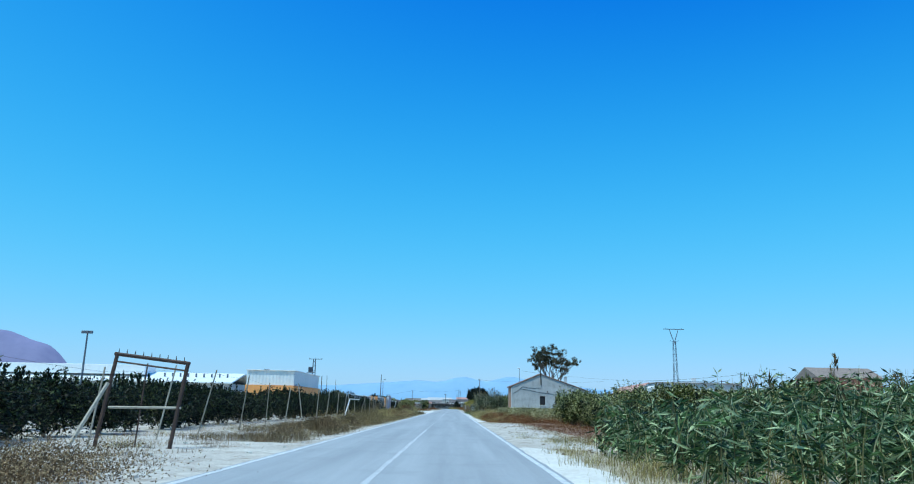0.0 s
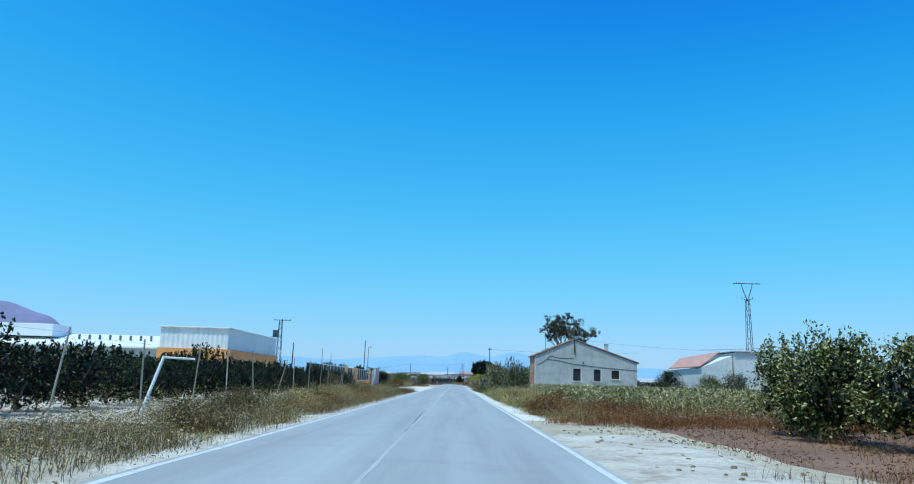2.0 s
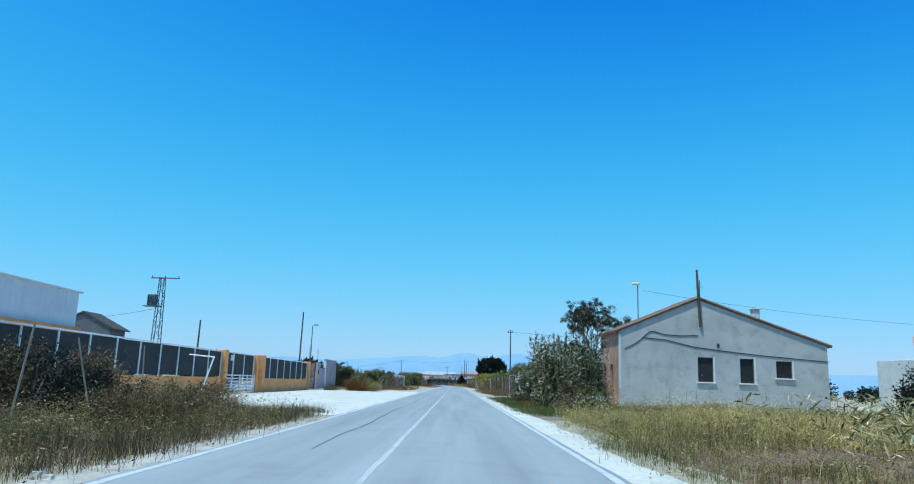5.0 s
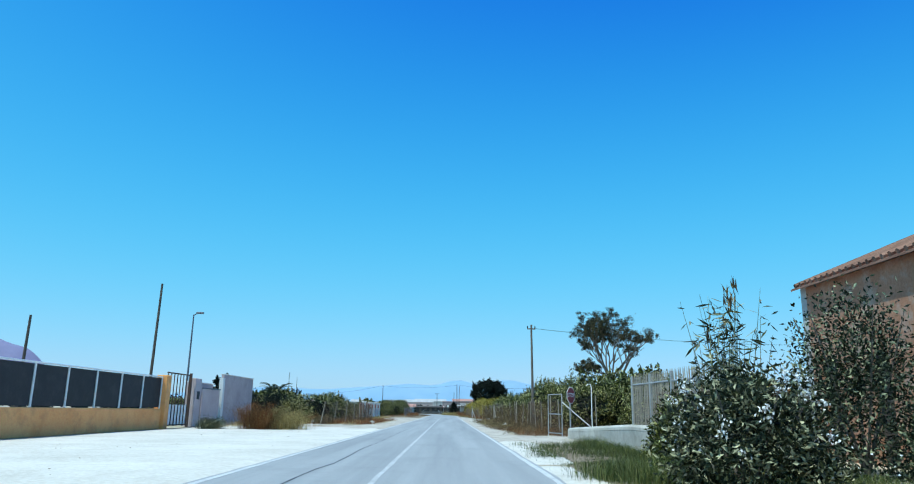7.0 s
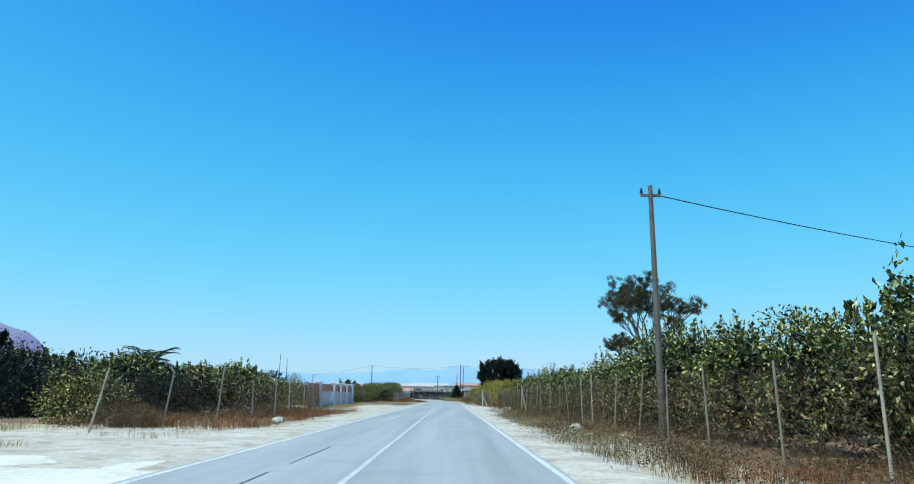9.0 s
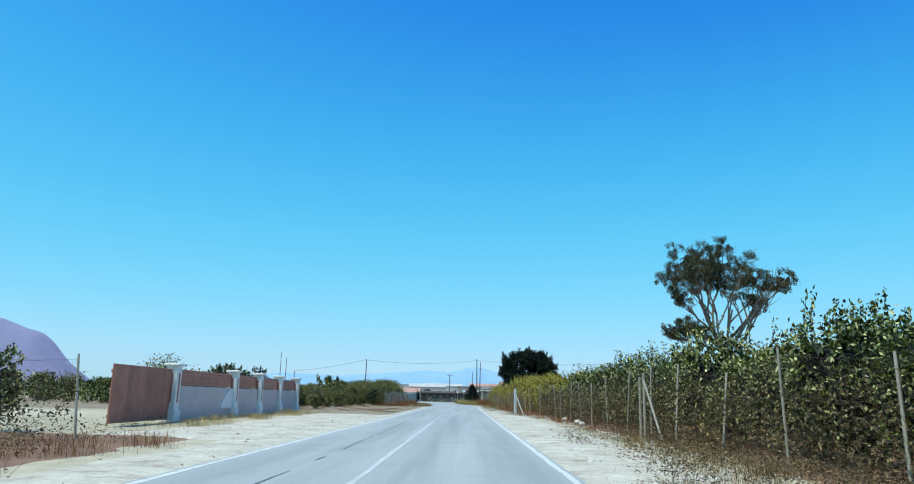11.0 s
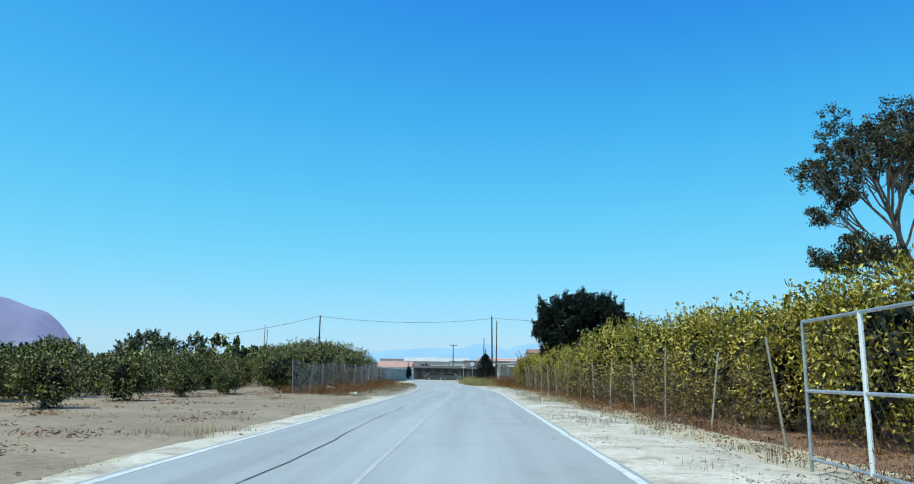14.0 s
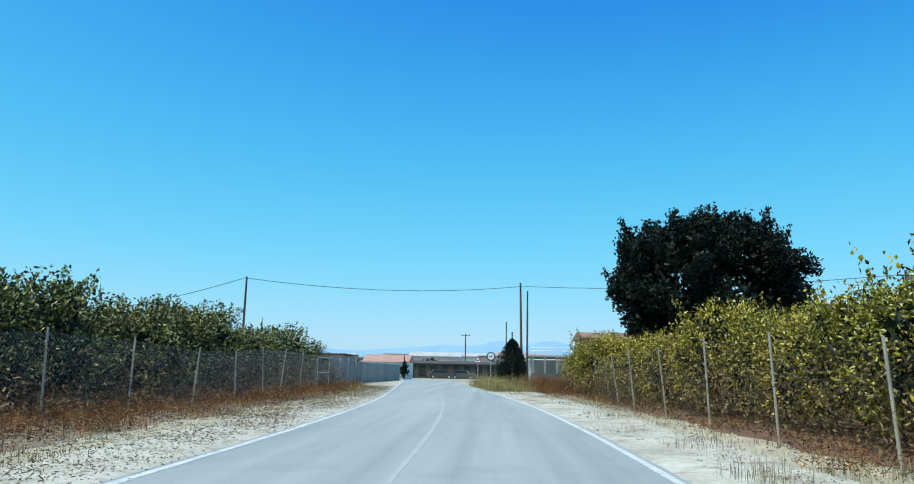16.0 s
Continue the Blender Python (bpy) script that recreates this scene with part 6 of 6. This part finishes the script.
palm(-20.0, 219.0, 2.9, "dark palm rising above the citrus trees", 1.8, 46)
blob_bush(pose(-13.0, 196.6, 0), (3.6, 3.4, 2.4), CITRUS_OLIVE, "olive-green shrub before the dark trees", "shrub", 110, 60, 0.12)
for x, y, w, h in ((-18.6, 199.5, 4.4, 3.3), (-15.8, 201.8, 3.8, 3.0), (-20.8, 206.0, 4.6, 4.2), (-17.2, 208.5, 4.0, 3.4), (-13.4, 205.0, 3.4, 2.4)):
    blob_bush(pose(x, y, 0), (w, w, h), DARK_LEAF, "dense dark evergreen bush behind the netting", "bush", 120, 60, 0.15)
palm(31, 352, 6.0, "far palm above the orchard", 2.2)
round_tree(pose(-21.5, 203, 0), 4.3, 3.6, "dark dense tree among the citrus trees", DARK_LEAF, 50, 50, 0.2)

# ---- the walled plot with white pillars ----
plot = thing("plot_wall", "grey plastered plot wall with white pillars and brown slats", "wall")
PX = -11.5
pill = (236.8, 244.8, 249.5, 254.3, 259.1)
for k, y in enumerate(pill):
    col = part("pillar", Shape().box((PX + 0.05, y, 1.1), (0.5, 0.5, 2.3), edge=0.025), WHITE_WALL, plot, "whitewashed pillar with a recessed panel")
    part("cap", Shape().box((PX + 0.05, y, 2.3), (0.68, 0.68, 0.12), edge=0.03), WHITE_WALL, col)
    part("plinth", Shape().box((PX + 0.05, y, 0.2), (0.62, 0.62, 0.5), edge=0.03), WHITE_WALL, col)
    part("panel", Shape().box((PX + 0.05, y - 0.252, 1.35), (0.16, 0.012, 1.2)), BROWN_PANEL, col)
    part("panel", Shape().box((PX + 0.302, y, 1.35), (0.012, 0.16, 1.2)), BROWN_PANEL, col)
for a, b in zip(pill, pill[1:]):
    part("wall", Shape().box((PX, (a + b) / 2, 0.68), (0.22, b - a - 0.5, 1.5), edge=0.02), PLOT_WALL, plot, "grey plastered wall")
    for k in range(9):
        part("slat", Shape().box((PX, (a + b) / 2, 1.5 + k * 0.075), (0.035, b - a - 0.5, 0.071), edge=0.006), BROWN_PANEL, plot)
part("scroll_panel", Shape().prism([(244.55, 1.4)] + [(244.5 - 1.7 * math.cos(t), 1.4 - 0.85 * math.cos(t) ** 2) for t in np.linspace(1.55, 0.0, 9)] + [(242.8, 0.42), (244.55, 0.42)], 0, PX + 0.1, PX + 0.16), WHITE_WALL, plot, "whitewashed curved panel at the pillar")
pg = thing("plank_gate", "closed dark brown plank gate", "gate")
for k in range(17):
    part("plank", Shape().box((PX, 231.6 + k * 0.3, 1.08), (0.05, 0.288, 2.05), edge=0.008), BROWN_PANEL, pg)
for z in (0.3, 1.85):
    part("rail", Shape().box((PX - 0.06, 234, z), (0.06, 5.0, 0.12), edge=0.01), BROWN_PANEL, pg)
blob_bush(pose(-16, 247, 0), (4.5, 4, 3.3), CITRUS, "leafy shrub looking over the plot wall", "shrub", 90, 60, 0.14)
blob_bush(pose(-17, 252, 0), (3.5, 4, 3.1), BUSH_LEAF, "grey-green shrub behind the plot wall", "shrub", 80, 50, 0.14)
round_tree(pose(-59.5, 402, 0), 8.2, 11.5, "far grey-green spreading tree", BUSH_LEAF, 110, 50, 0.4)
round_tree(pose(-53, 410, 0), 8.4, 7.5, "dark bushy tree behind the citrus rows", DARK_LEAF, 60, 40, 0.24)

# ---- the sign hall beyond the shed ----
hall = thing("sign_hall", "white hall with dark lettering along its front", "building", at=pose(60.5, 152, 0))
part("wall", Shape().box((9, 6, 3.0), (18, 12, 6.2)), WHITE_WALL, hall)
part("roof", Shape().box((9, 6, 6.2), (18.4, 12.4, 0.2), edge=0.03), GREY_WALL, hall)
for k, w in enumerate((0.7, 0.6, 0.0, 0.9, 0.6, 0.5, 0.5, 0.6, 0.5, 0.5)):
    if w:
        part("sign_bar", Shape().box((1.0 + k * 0.95, -0.06, 5.2), (w, 0.06, 0.8 if k == 3 else 0.55)), DARK_WOOD, hall, "dark bar of lettering")

# ---- the right side past the farmhouse ----
low = thing("low_wall", "low whitewashed wall with a rounded sloping top", "wall")
LOW_WALL = surface("dirty_whitewash", (0.40, 0.38, 0.34), (0.52, 0.50, 0.46), (0.24, 0.20, 0.17), 0.9, 20, 0.9)
for x0, y0, z0, x1, y1, z1 in ((6.98, 157.45, 0.72, 6.6, 168.2, 0.36), (7.45, 148.8, 0.72, 6.98, 157.45, 0.72)):
    run = math.hypot(x1 - x0, y1 - y0)
    side = [(0, -0.2), (run, -0.2), (run, z1 - 0.05), (run - 0.05, z1), (0.0, z0)]
    seg = part("wall", Shape().prism(side, 0, -0.15, 0.15), LOW_WALL, low)
    seg.matrix_basis = pose(x0, y0, 0, 0, 0, math.degrees(math.atan2(x0 - x1, y1 - y0)))
    cope = part("coping", Shape().tube([(0, 0.02, z0 - 0.02), (0, run, z1 - 0.02)], 0.16, 10), LOW_WALL, low, "rounded whitewashed top")
    cope.matrix_basis = seg.matrix_basis.copy()
pf = thing("picket_fence", "tall grey-brown picket fence on the low wall", "fence")
PICKET = Shape().tube([(0, 0, 0.5), (0, 0, 2.42), (0, 0, 2.56)], [0.013, 0.013, 0.003], 5).mesh("picket", POST_WOOD)


def on_line(u):
    """A plan point along the picket fence, from its free end towards the bushes."""
    return 6.98 + 0.42 * u / 8.0, 157.3 - u


for k in range(75):
    p = part("picket", PICKET, POST_WOOD, pf)
    p.matrix_basis = pose(*on_line(0.1 + k * 0.105), 0, random.gauss(0, 0.3), random.gauss(0, 0.3))
for k in range(5):
    x, y = on_line(k * 1.95)
    part("post", Shape().box((x, y, 1.45), (0.08, 0.08, 2.1), edge=0.01), GALVANISED, pf, "pale fence post")
for z in (0.72, 2.2):
    part("rail", Shape().tube([(*on_line(0), z), (*on_line(8.0), z)], 0.028, 6), GALVANISED, pf, "pale fence rail")
blob_bush(pose(6.5, 151.0, 0), (1.3, 1.7, 1.9), CITRUS, "lush green shrub before the picket fence", "shrub", 120, 60, 0.11)

vine(7.7, 9.2, 149.5, 158.5, 2.1, 22000, RUST_WEED, "rust-brown dry hedge behind the picket fence")
vine(7.7, 9.6, 149.5, 159, 2.2, 5000, CITRUS, "green shoots in the dry hedge behind the picket fence")


def tube_gate(root, a, b, high, r=0.024, mid=True, lowest=0.12):
    a, b = Vector(a), Vector(b)
    z = Vector((0, 0, 1))
    for p in (a, b):
        part("stile", Shape().tube([p - z * 0.05, p + z * high], r, 7), GALVANISED, root)
    for h in (lowest, high * 0.52, high) if mid else (lowest, high):
        part("rail", Shape().tube([a + z * h, b + z * h], r, 7), GALVANISED, root)
    net = Shape()
    n = 16
    for k in range(n):
        for j in (0, 1):
            u0, u1 = k / n, min(1, (k + 6) / n) if j == 0 else max(0, (k - 6) / n)
            net.tube([a.lerp(b, u0) + z * lowest, a.lerp(b, u1) + z * high], 0.002, 3)
    tagged(part("netting", net, NETTING, root), kind="stuff")


g1 = thing("field_gate", "narrow white tube gate with netting", "gate")
tube_gate(g1, (5.9, 171.2, 0.05), (6.4, 169.7, 0.05), 2.1)
HX, HY = 8.02, 170.05
hook = thing("gate_stay", "white tube post with a slanting brace", "post")
part("post", Shape().tube([(HX, HY, -0.1), (HX, HY, 2.55), (HX - 0.05, HY, 2.68), (HX - 0.16, HY, 2.72), (HX - 0.25, HY, 2.62)], 0.026, 7), SIGN_WHITE, hook)
part("brace", Shape().tube([(6.38, 169.5, 1.75), (HX, HY, 0.45)], 0.03, 7), SIGN_WHITE, hook)
stop = thing("stop_sign", "octagonal stop sign in shade-darkened red turned towards the drive", "sign", at=pose(6.82, 169.65, 0, 0, 0, 52))
part("post", Shape().tube([(0, 0, -0.1), (0, 0, 2.55)], 0.035, 7), GALVANISED, stop)
octo = lambda q: [(q * math.sin(math.pi / 8 + k * math.pi / 4), 2.1 + q * math.cos(math.pi / 8 + k * math.pi / 4)) for k in range(8)]
part("rim", Shape().prism(octo(0.45), 1, -0.06, -0.04), SIGN_WHITE, stop, "white sign rim")
part("plate", Shape().prism(octo(0.415), 1, -0.066, -0.061), SIGN_RED, stop, "red sign plate")
txt = bpy.data.curves.new("lettering", "FONT")
txt.body, txt.size, txt.align_x, txt.align_y, txt.extrude = "STOP", 0.3, "CENTER", "CENTER", 0.002
txt.materials.append(SIGN_WHITE)
word = new("lettering", txt)
word.parent, word.matrix_basis = stop, pose(0, -0.07, 2.1, 90, 0, 0)
g2 = thing("field_gate", "open white tube gate standing askew before the fence", "gate")
tube_gate(g2, (5.0, 270.0, 0.05), (4.9, 266.8, 0.05), 1.95)
part("upright", Shape().tube([(4.95, 268.4, 0.15), (4.95, 268.4, 2.0)], 0.03, 7), SIGN_WHITE, g2)
part("post", Shape().tube([(4.95, 266.5, -0.1), (4.9, 266.5, 2.1)], 0.055, 7), GALVANISED, g2)
part("brace", Shape().tube([(4.9, 266.5, 1.6), (5.5, 266.0, 0.0)], 0.03, 7), SIGN_WHITE, g2)
g3 = thing("field_gate", "narrow white tube gate in the wire fence", "gate")
tube_gate(g3, (-8.2, 338, 0), (-8.3, 341.5, 0), 1.9, 0.028)

# ---- the junction and the far side ----
def cypress(x, y, high, wide, label):
    root = thing("cypress", label, "tree", at=pose(x, y, 0))
    part("trunk", Shape().tube([(0, 0, -0.1), (0, 0, high * 0.7)], [0.16, 0.04], 7), BARK, root)
    n = 11000
    z = rng.uniform(0.03, 1, n)
    prof = np.sin(np.clip(z * 1.0 + 0.12, 0, 1) * np.pi) ** 0.6 * (1 - z * 0.35)
    a = rng.uniform(0, 2 * np.pi, n)
    r = prof * wide / 2 * rng.uniform(0.4, 1.08, n) * (1 + 0.14 * np.sin(a * 5 + z * 9))
    p = np.stack([np.cos(a) * r, np.sin(a) * r, z * high], 1)
    w = np.stack([np.cos(a) * 0.4, np.sin(a) * 0.4, np.ones(n)], 1) + rng.normal(size=(n, 3)) * 0.3
    part("crown", raw_mesh("crown", *leaves(p, w, 0.15, 0.06), DARK_LEAF), DARK_LEAF, root)


cypress(4.35, 356.2, 4.5, 2.7, "dark dense cypress beside the junction")


def road_sign(x, y, high, r, kind, label):
    root = thing("road_sign", label, "sign")
    part("post", Shape().tube([(x, y, -0.1), (x, y, high)], 0.035, 7), GALVANISED, root)
    n = 24 if kind == "round" else 3
    ring = lambda q: [(x + q * math.sin(2 * math.pi * k / n), high + q * math.cos(2 * math.pi * k / n)) for k in range(n)]
    part("rim", Shape().prism(ring(r), 1, y - 0.05, y - 0.03), BLACK if n > 3 else SIGN_RED, root)
    part("plate", Shape().prism(ring(r * 0.76), 1, y - 0.058, y - 0.051), SIGN_WHITE, root)
    part("symbol", Shape().box((x, y - 0.064, high), (r * 0.7, 0.008, r * 0.22)), BLACK, root)


road_sign(3.05, 366.4, 2.72, 0.42, "round", "round dark-rimmed white traffic sign on a steel post")
road_sign(2.3, 384, 2.6, 0.55, "triangle", "triangular red-rimmed warning sign on a post")
sw = thing("net_screen", "pale grey screened fence along the far plot", "fence")
for k in range(12):
    part("screen", Shape().box((-9.4 + 0.05 * k, 354.5 + k * 3.4, 0.95), (0.05, 3.3, 2.0)), SHADE_NET, sw)
    part("post", Shape().box((-9.4 + 0.05 * k, 352.8 + k * 3.4, 1.05), (0.08, 0.08, 2.3)), GALVANISED, sw)


def small_house(x, y, w, d, h, roof_mat, label, pitch=1.2, wall_mat=WHITE_WALL, doors=3, tall=0.42):
    root = thing("house", label, "house", "far houses", at=pose(x, y, 0))
    part("wall", Shape().box((0, d / 2, h / 2 - 0.1), (w, d, h + 0.1)), wall_mat, root)
    if pitch:
        part("roof", Shape().prism([(-0.3, h - 0.05), (d + 0.3, h - 0.05), (d / 2, h + pitch)], 0, -w / 2 - 0.3, w / 2 + 0.3), roof_mat, root)
    else:
        part("roof", Shape().box((0, d / 2, h + 0.08), (w + 0.4, d + 0.4, 0.16), edge=0.03), roof_mat, root)
    for k in range(doors):
        xx = -w / 2 + w * (k + 0.5) / doors
        wn_ = part("window", Shape().box((xx, -0.03, h * 0.5), (min(1.2, w / doors * 0.6), 0.08, h * tall)), BLACK_SHEET if tall > 0.5 else DARK_GLASS, root)
        part("sill", Shape().box((xx, -0.08, h * 0.28), (min(1.5, w / doors * 0.7), 0.16, 0.08)), wall_mat, wn_)
    return root


small_house(-10.6, 402, 6.4, 9, 2.5, RED_ROOF, "low white house with a faded red roof", 1.1)
small_house(-18, 380, 9, 8, 2.9, DARK_WOOD, "low dark shed with a flat roof behind screens", 0, LILAC_WALL)
shel = thing("roadside_shelter", "pale low house with a deep dark porch and flat white roof", "building", at=pose(8.9, 366, 0))
part("wall", Shape().box((0, 5, 1.2), (3.8, 6, 2.6)), GREY_WALL, shel)
part("parapet", Shape().box((0, 0.6, 0.55), (3.8, 0.2, 1.3), edge=0.03), LILAC_WALL, shel)
part("roof", Shape().box((0, 3.6, 2.85), (4.4, 9.0, 0.22), edge=0.04), GREY_WALL, shel)
for k in range(4):
    part("porch_post", Shape().box((-1.75 + k * 1.16, 0.6, 1.95), (0.18, 0.18, 1.8), edge=0.02), WHITE_WALL, shel)
for k in range(2):
    part("roof_rail", Shape().tube([(-2.0, -0.7, 3.3 + k * 0.3), (2.0, -0.7, 3.3 + k * 0.3)], 0.04, 5), SIGN_WHITE, shel)
# Dark wall and black opening sheets stand in for a deep porch's shade.
small_house(-2, 424, 26, 8, 2.6, DARK_WOOD, "long low building at the road's end, openings and porch shade painted dark", 0.5, DARK_WOOD, 13, 0.7)
small_house(14, 424, 12, 9, 3.2, GREY_WALL, "grey house with a low roof beyond the junction", 0.5, LILAC_WALL)
small_house(30, 345, 11, 8, 6.2, GREY_WALL, "pale house looking over the yellowing trees", 0.6, GREY_WALL)
small_house(88, 160, 14, 11, 9.2, OLD_TILE, "brown brick house with a dark tiled roof behind the cane", 2.4, BROWN_PANEL)
small_house(36, 395, 12, 9, 5.2, RED_ROOF, "house with a tiled roof behind the orchard", 1.4)
small_house(13.9, 356, 7, 7, 4.2, ROOF_TILE, "grey house beside the dark shade tree", 0.6, LILAC_WALL)
for k, (x, y, w, h, p) in enumerate(((-62, 470, 34, 4.6, 0), (16, 540, 20, 4.8, 1.0), (44, 500, 28, 5.2, 0),
                                     (70, 560, 30, 6.0, 1.2), (-52, 640, 40, 6.5, 0), (4, 650, 30, 6.0, 1.2), (40, 640, 30, 6.6, 0), (110, 560, 36, 6.0, 0))):
    small_house(x, y, w, 12, h, GREY_WALL if p == 0 else RED_ROOF, "far pale grey building on the plain" if p == 0 else "far grey house with a red roof", p, GREY_WALL, 5)


for k in range(26):
    w, h = random.uniform(7, 20), random.uniform(4.0, 8.5)
    small_house(-66 + k * 10.0 + random.uniform(-4, 4), random.uniform(470, 570), w, 10, h * 0.85, random.choice((RED_ROOF, GREY_WALL, GREY_WALL)), "far pale house of the distant town", random.choice((0, 0, 1.2)), random.choice((GREY_WALL, LILAC_WALL, PLOT_WALL)), 3)


def far_trees(x0, x1, y0, y1, count, high, label, wide=0.55):
    n = 260
    p = []
    for k in range(count):
        c = np.array([random.uniform(x0, x1), random.uniform(y0, y1), 0])
        h = high * random.uniform(0.6, 1.3)
        u = unit(rng.normal(size=(n, 3))) * (rng.uniform(0.2, 1, n)[:, None] ** 0.5)
        p.append(c + u * np.array([h * wide, h * wide, h * 0.48]) + np.array([0, 0, h * 0.52]) + rng.normal(size=(n, 3)) * 0.15)
    p = np.concatenate(p)
    stuff("far_trees", leaves(p, rng.normal(size=p.shape), high * 0.17, high * 0.1), DARK_LEAF, label, "trees")


far_trees(-7.6, -4.0, 396, 410, 9, 2.9, "slim dark trees at the road's end", 0.28)
far_trees(-8, 14, 434, 446, 16, 3.4, "dark bushes behind the building at the road's end", 0.5)
far_trees(-160, -14, 380, 470, 60, 3.2, "belt of dark far trees across the plain")
far_trees(8, 150, 400, 480, 46, 3.4, "belt of dark far trees behind the houses")
far_trees(-260, 260, 660, 900, 90, 5.0, "distant tree belt on the horizon")
far_trees(-150, -48, 200, 330, 60, 3.0, "distant dark orchard trees")
far_trees(60, 160, 170, 330, 50, 3.2, "distant dark trees behind the farm")


def parked_car(x, y, turn, label):
    """A small far car: lower body, cabin, dark windows, four wheels."""
    root = thing("parked_car", label, "car", "parked cars", at=pose(x, y, 0, 0, 0, turn))
    part("body", Shape().prism([(-2.0, 0.35), (2.0, 0.35), (2.05, 0.7), (1.9, 0.88), (1.0, 0.95), (0.55, 1.4), (-1.1, 1.43), (-1.85, 0.98), (-2.05, 0.75)], 1, -0.82, 0.82), CAR_PAINT, root)
    part("side_glass", Shape().prism([(0.85, 0.98), (0.5, 1.34), (-1.05, 1.36), (-1.6, 1.0)], 1, -0.83, 0.83), DARK_GLASS, root)
    for xx in (-1.3, 1.3):
        for yy in (-0.72, 0.72):
            wl = part("wheel", Shape().tube([(xx, yy - 0.11, 0.31), (xx, yy + 0.11, 0.31)], 0.31, 14), BLACK, root)
            part("rim", Shape().tube([(xx, yy - 0.118, 0.31), (xx, yy + 0.118, 0.31)], 0.18, 10), GALVANISED, wl)


parked_car(-2.6, 415, 10, "small dark grey car parked before the far building")
parked_car(1.2, 417, -8, "small dark grey car parked before the far building")


# ---- the plots follow the road's line ----
FIXED = ("camera", "sun", "ground", "road", "crossroad", "backdrop", "wire_fence", "sandy_verge", "sandy_lot", "sandy_drive", "orchard_soil", "field_soil", "gate_apron")
bpy.context.view_layer.update()
for ob in [o for o in scene.objects if not o.parent and o.name.split(".")[0] not in FIXED]:
    if ob.get("kind") == "stuff":
        co = np.empty(len(ob.data.vertices) * 3)
        ob.data.vertices.foreach_get("co", co)
        co = co.reshape(-1, 3)
        ys = np.arange(0.0, 1000.0, 4.0)
        far = np.interp(co[:, 1], ys, [drift(y) for y in ys])
        turn = np.interp(co[:, 1], ys, [bend(y) for y in ys])
        near = np.clip((np.abs(co[:, 0] + 1) - 3.1) / 4, 0, 1)
        co[:, 0] += turn + (far - turn) * near
        ob.data.vertices.foreach_set("co", co.ravel())
        continue
    pts = [o.matrix_world @ Vector(c) for o in (ob, *ob.children_recursive) if o.type == "MESH" for c in (o.bound_box[0], o.bound_box[6])]
    mid = sum(pts, Vector()) / max(1, len(pts))
    ob.matrix_basis = Matrix.Translation((aside(mid.x, mid.y) if mid.y < 300 else drift(mid.y), 0, 0)) @ ob.matrix_basis
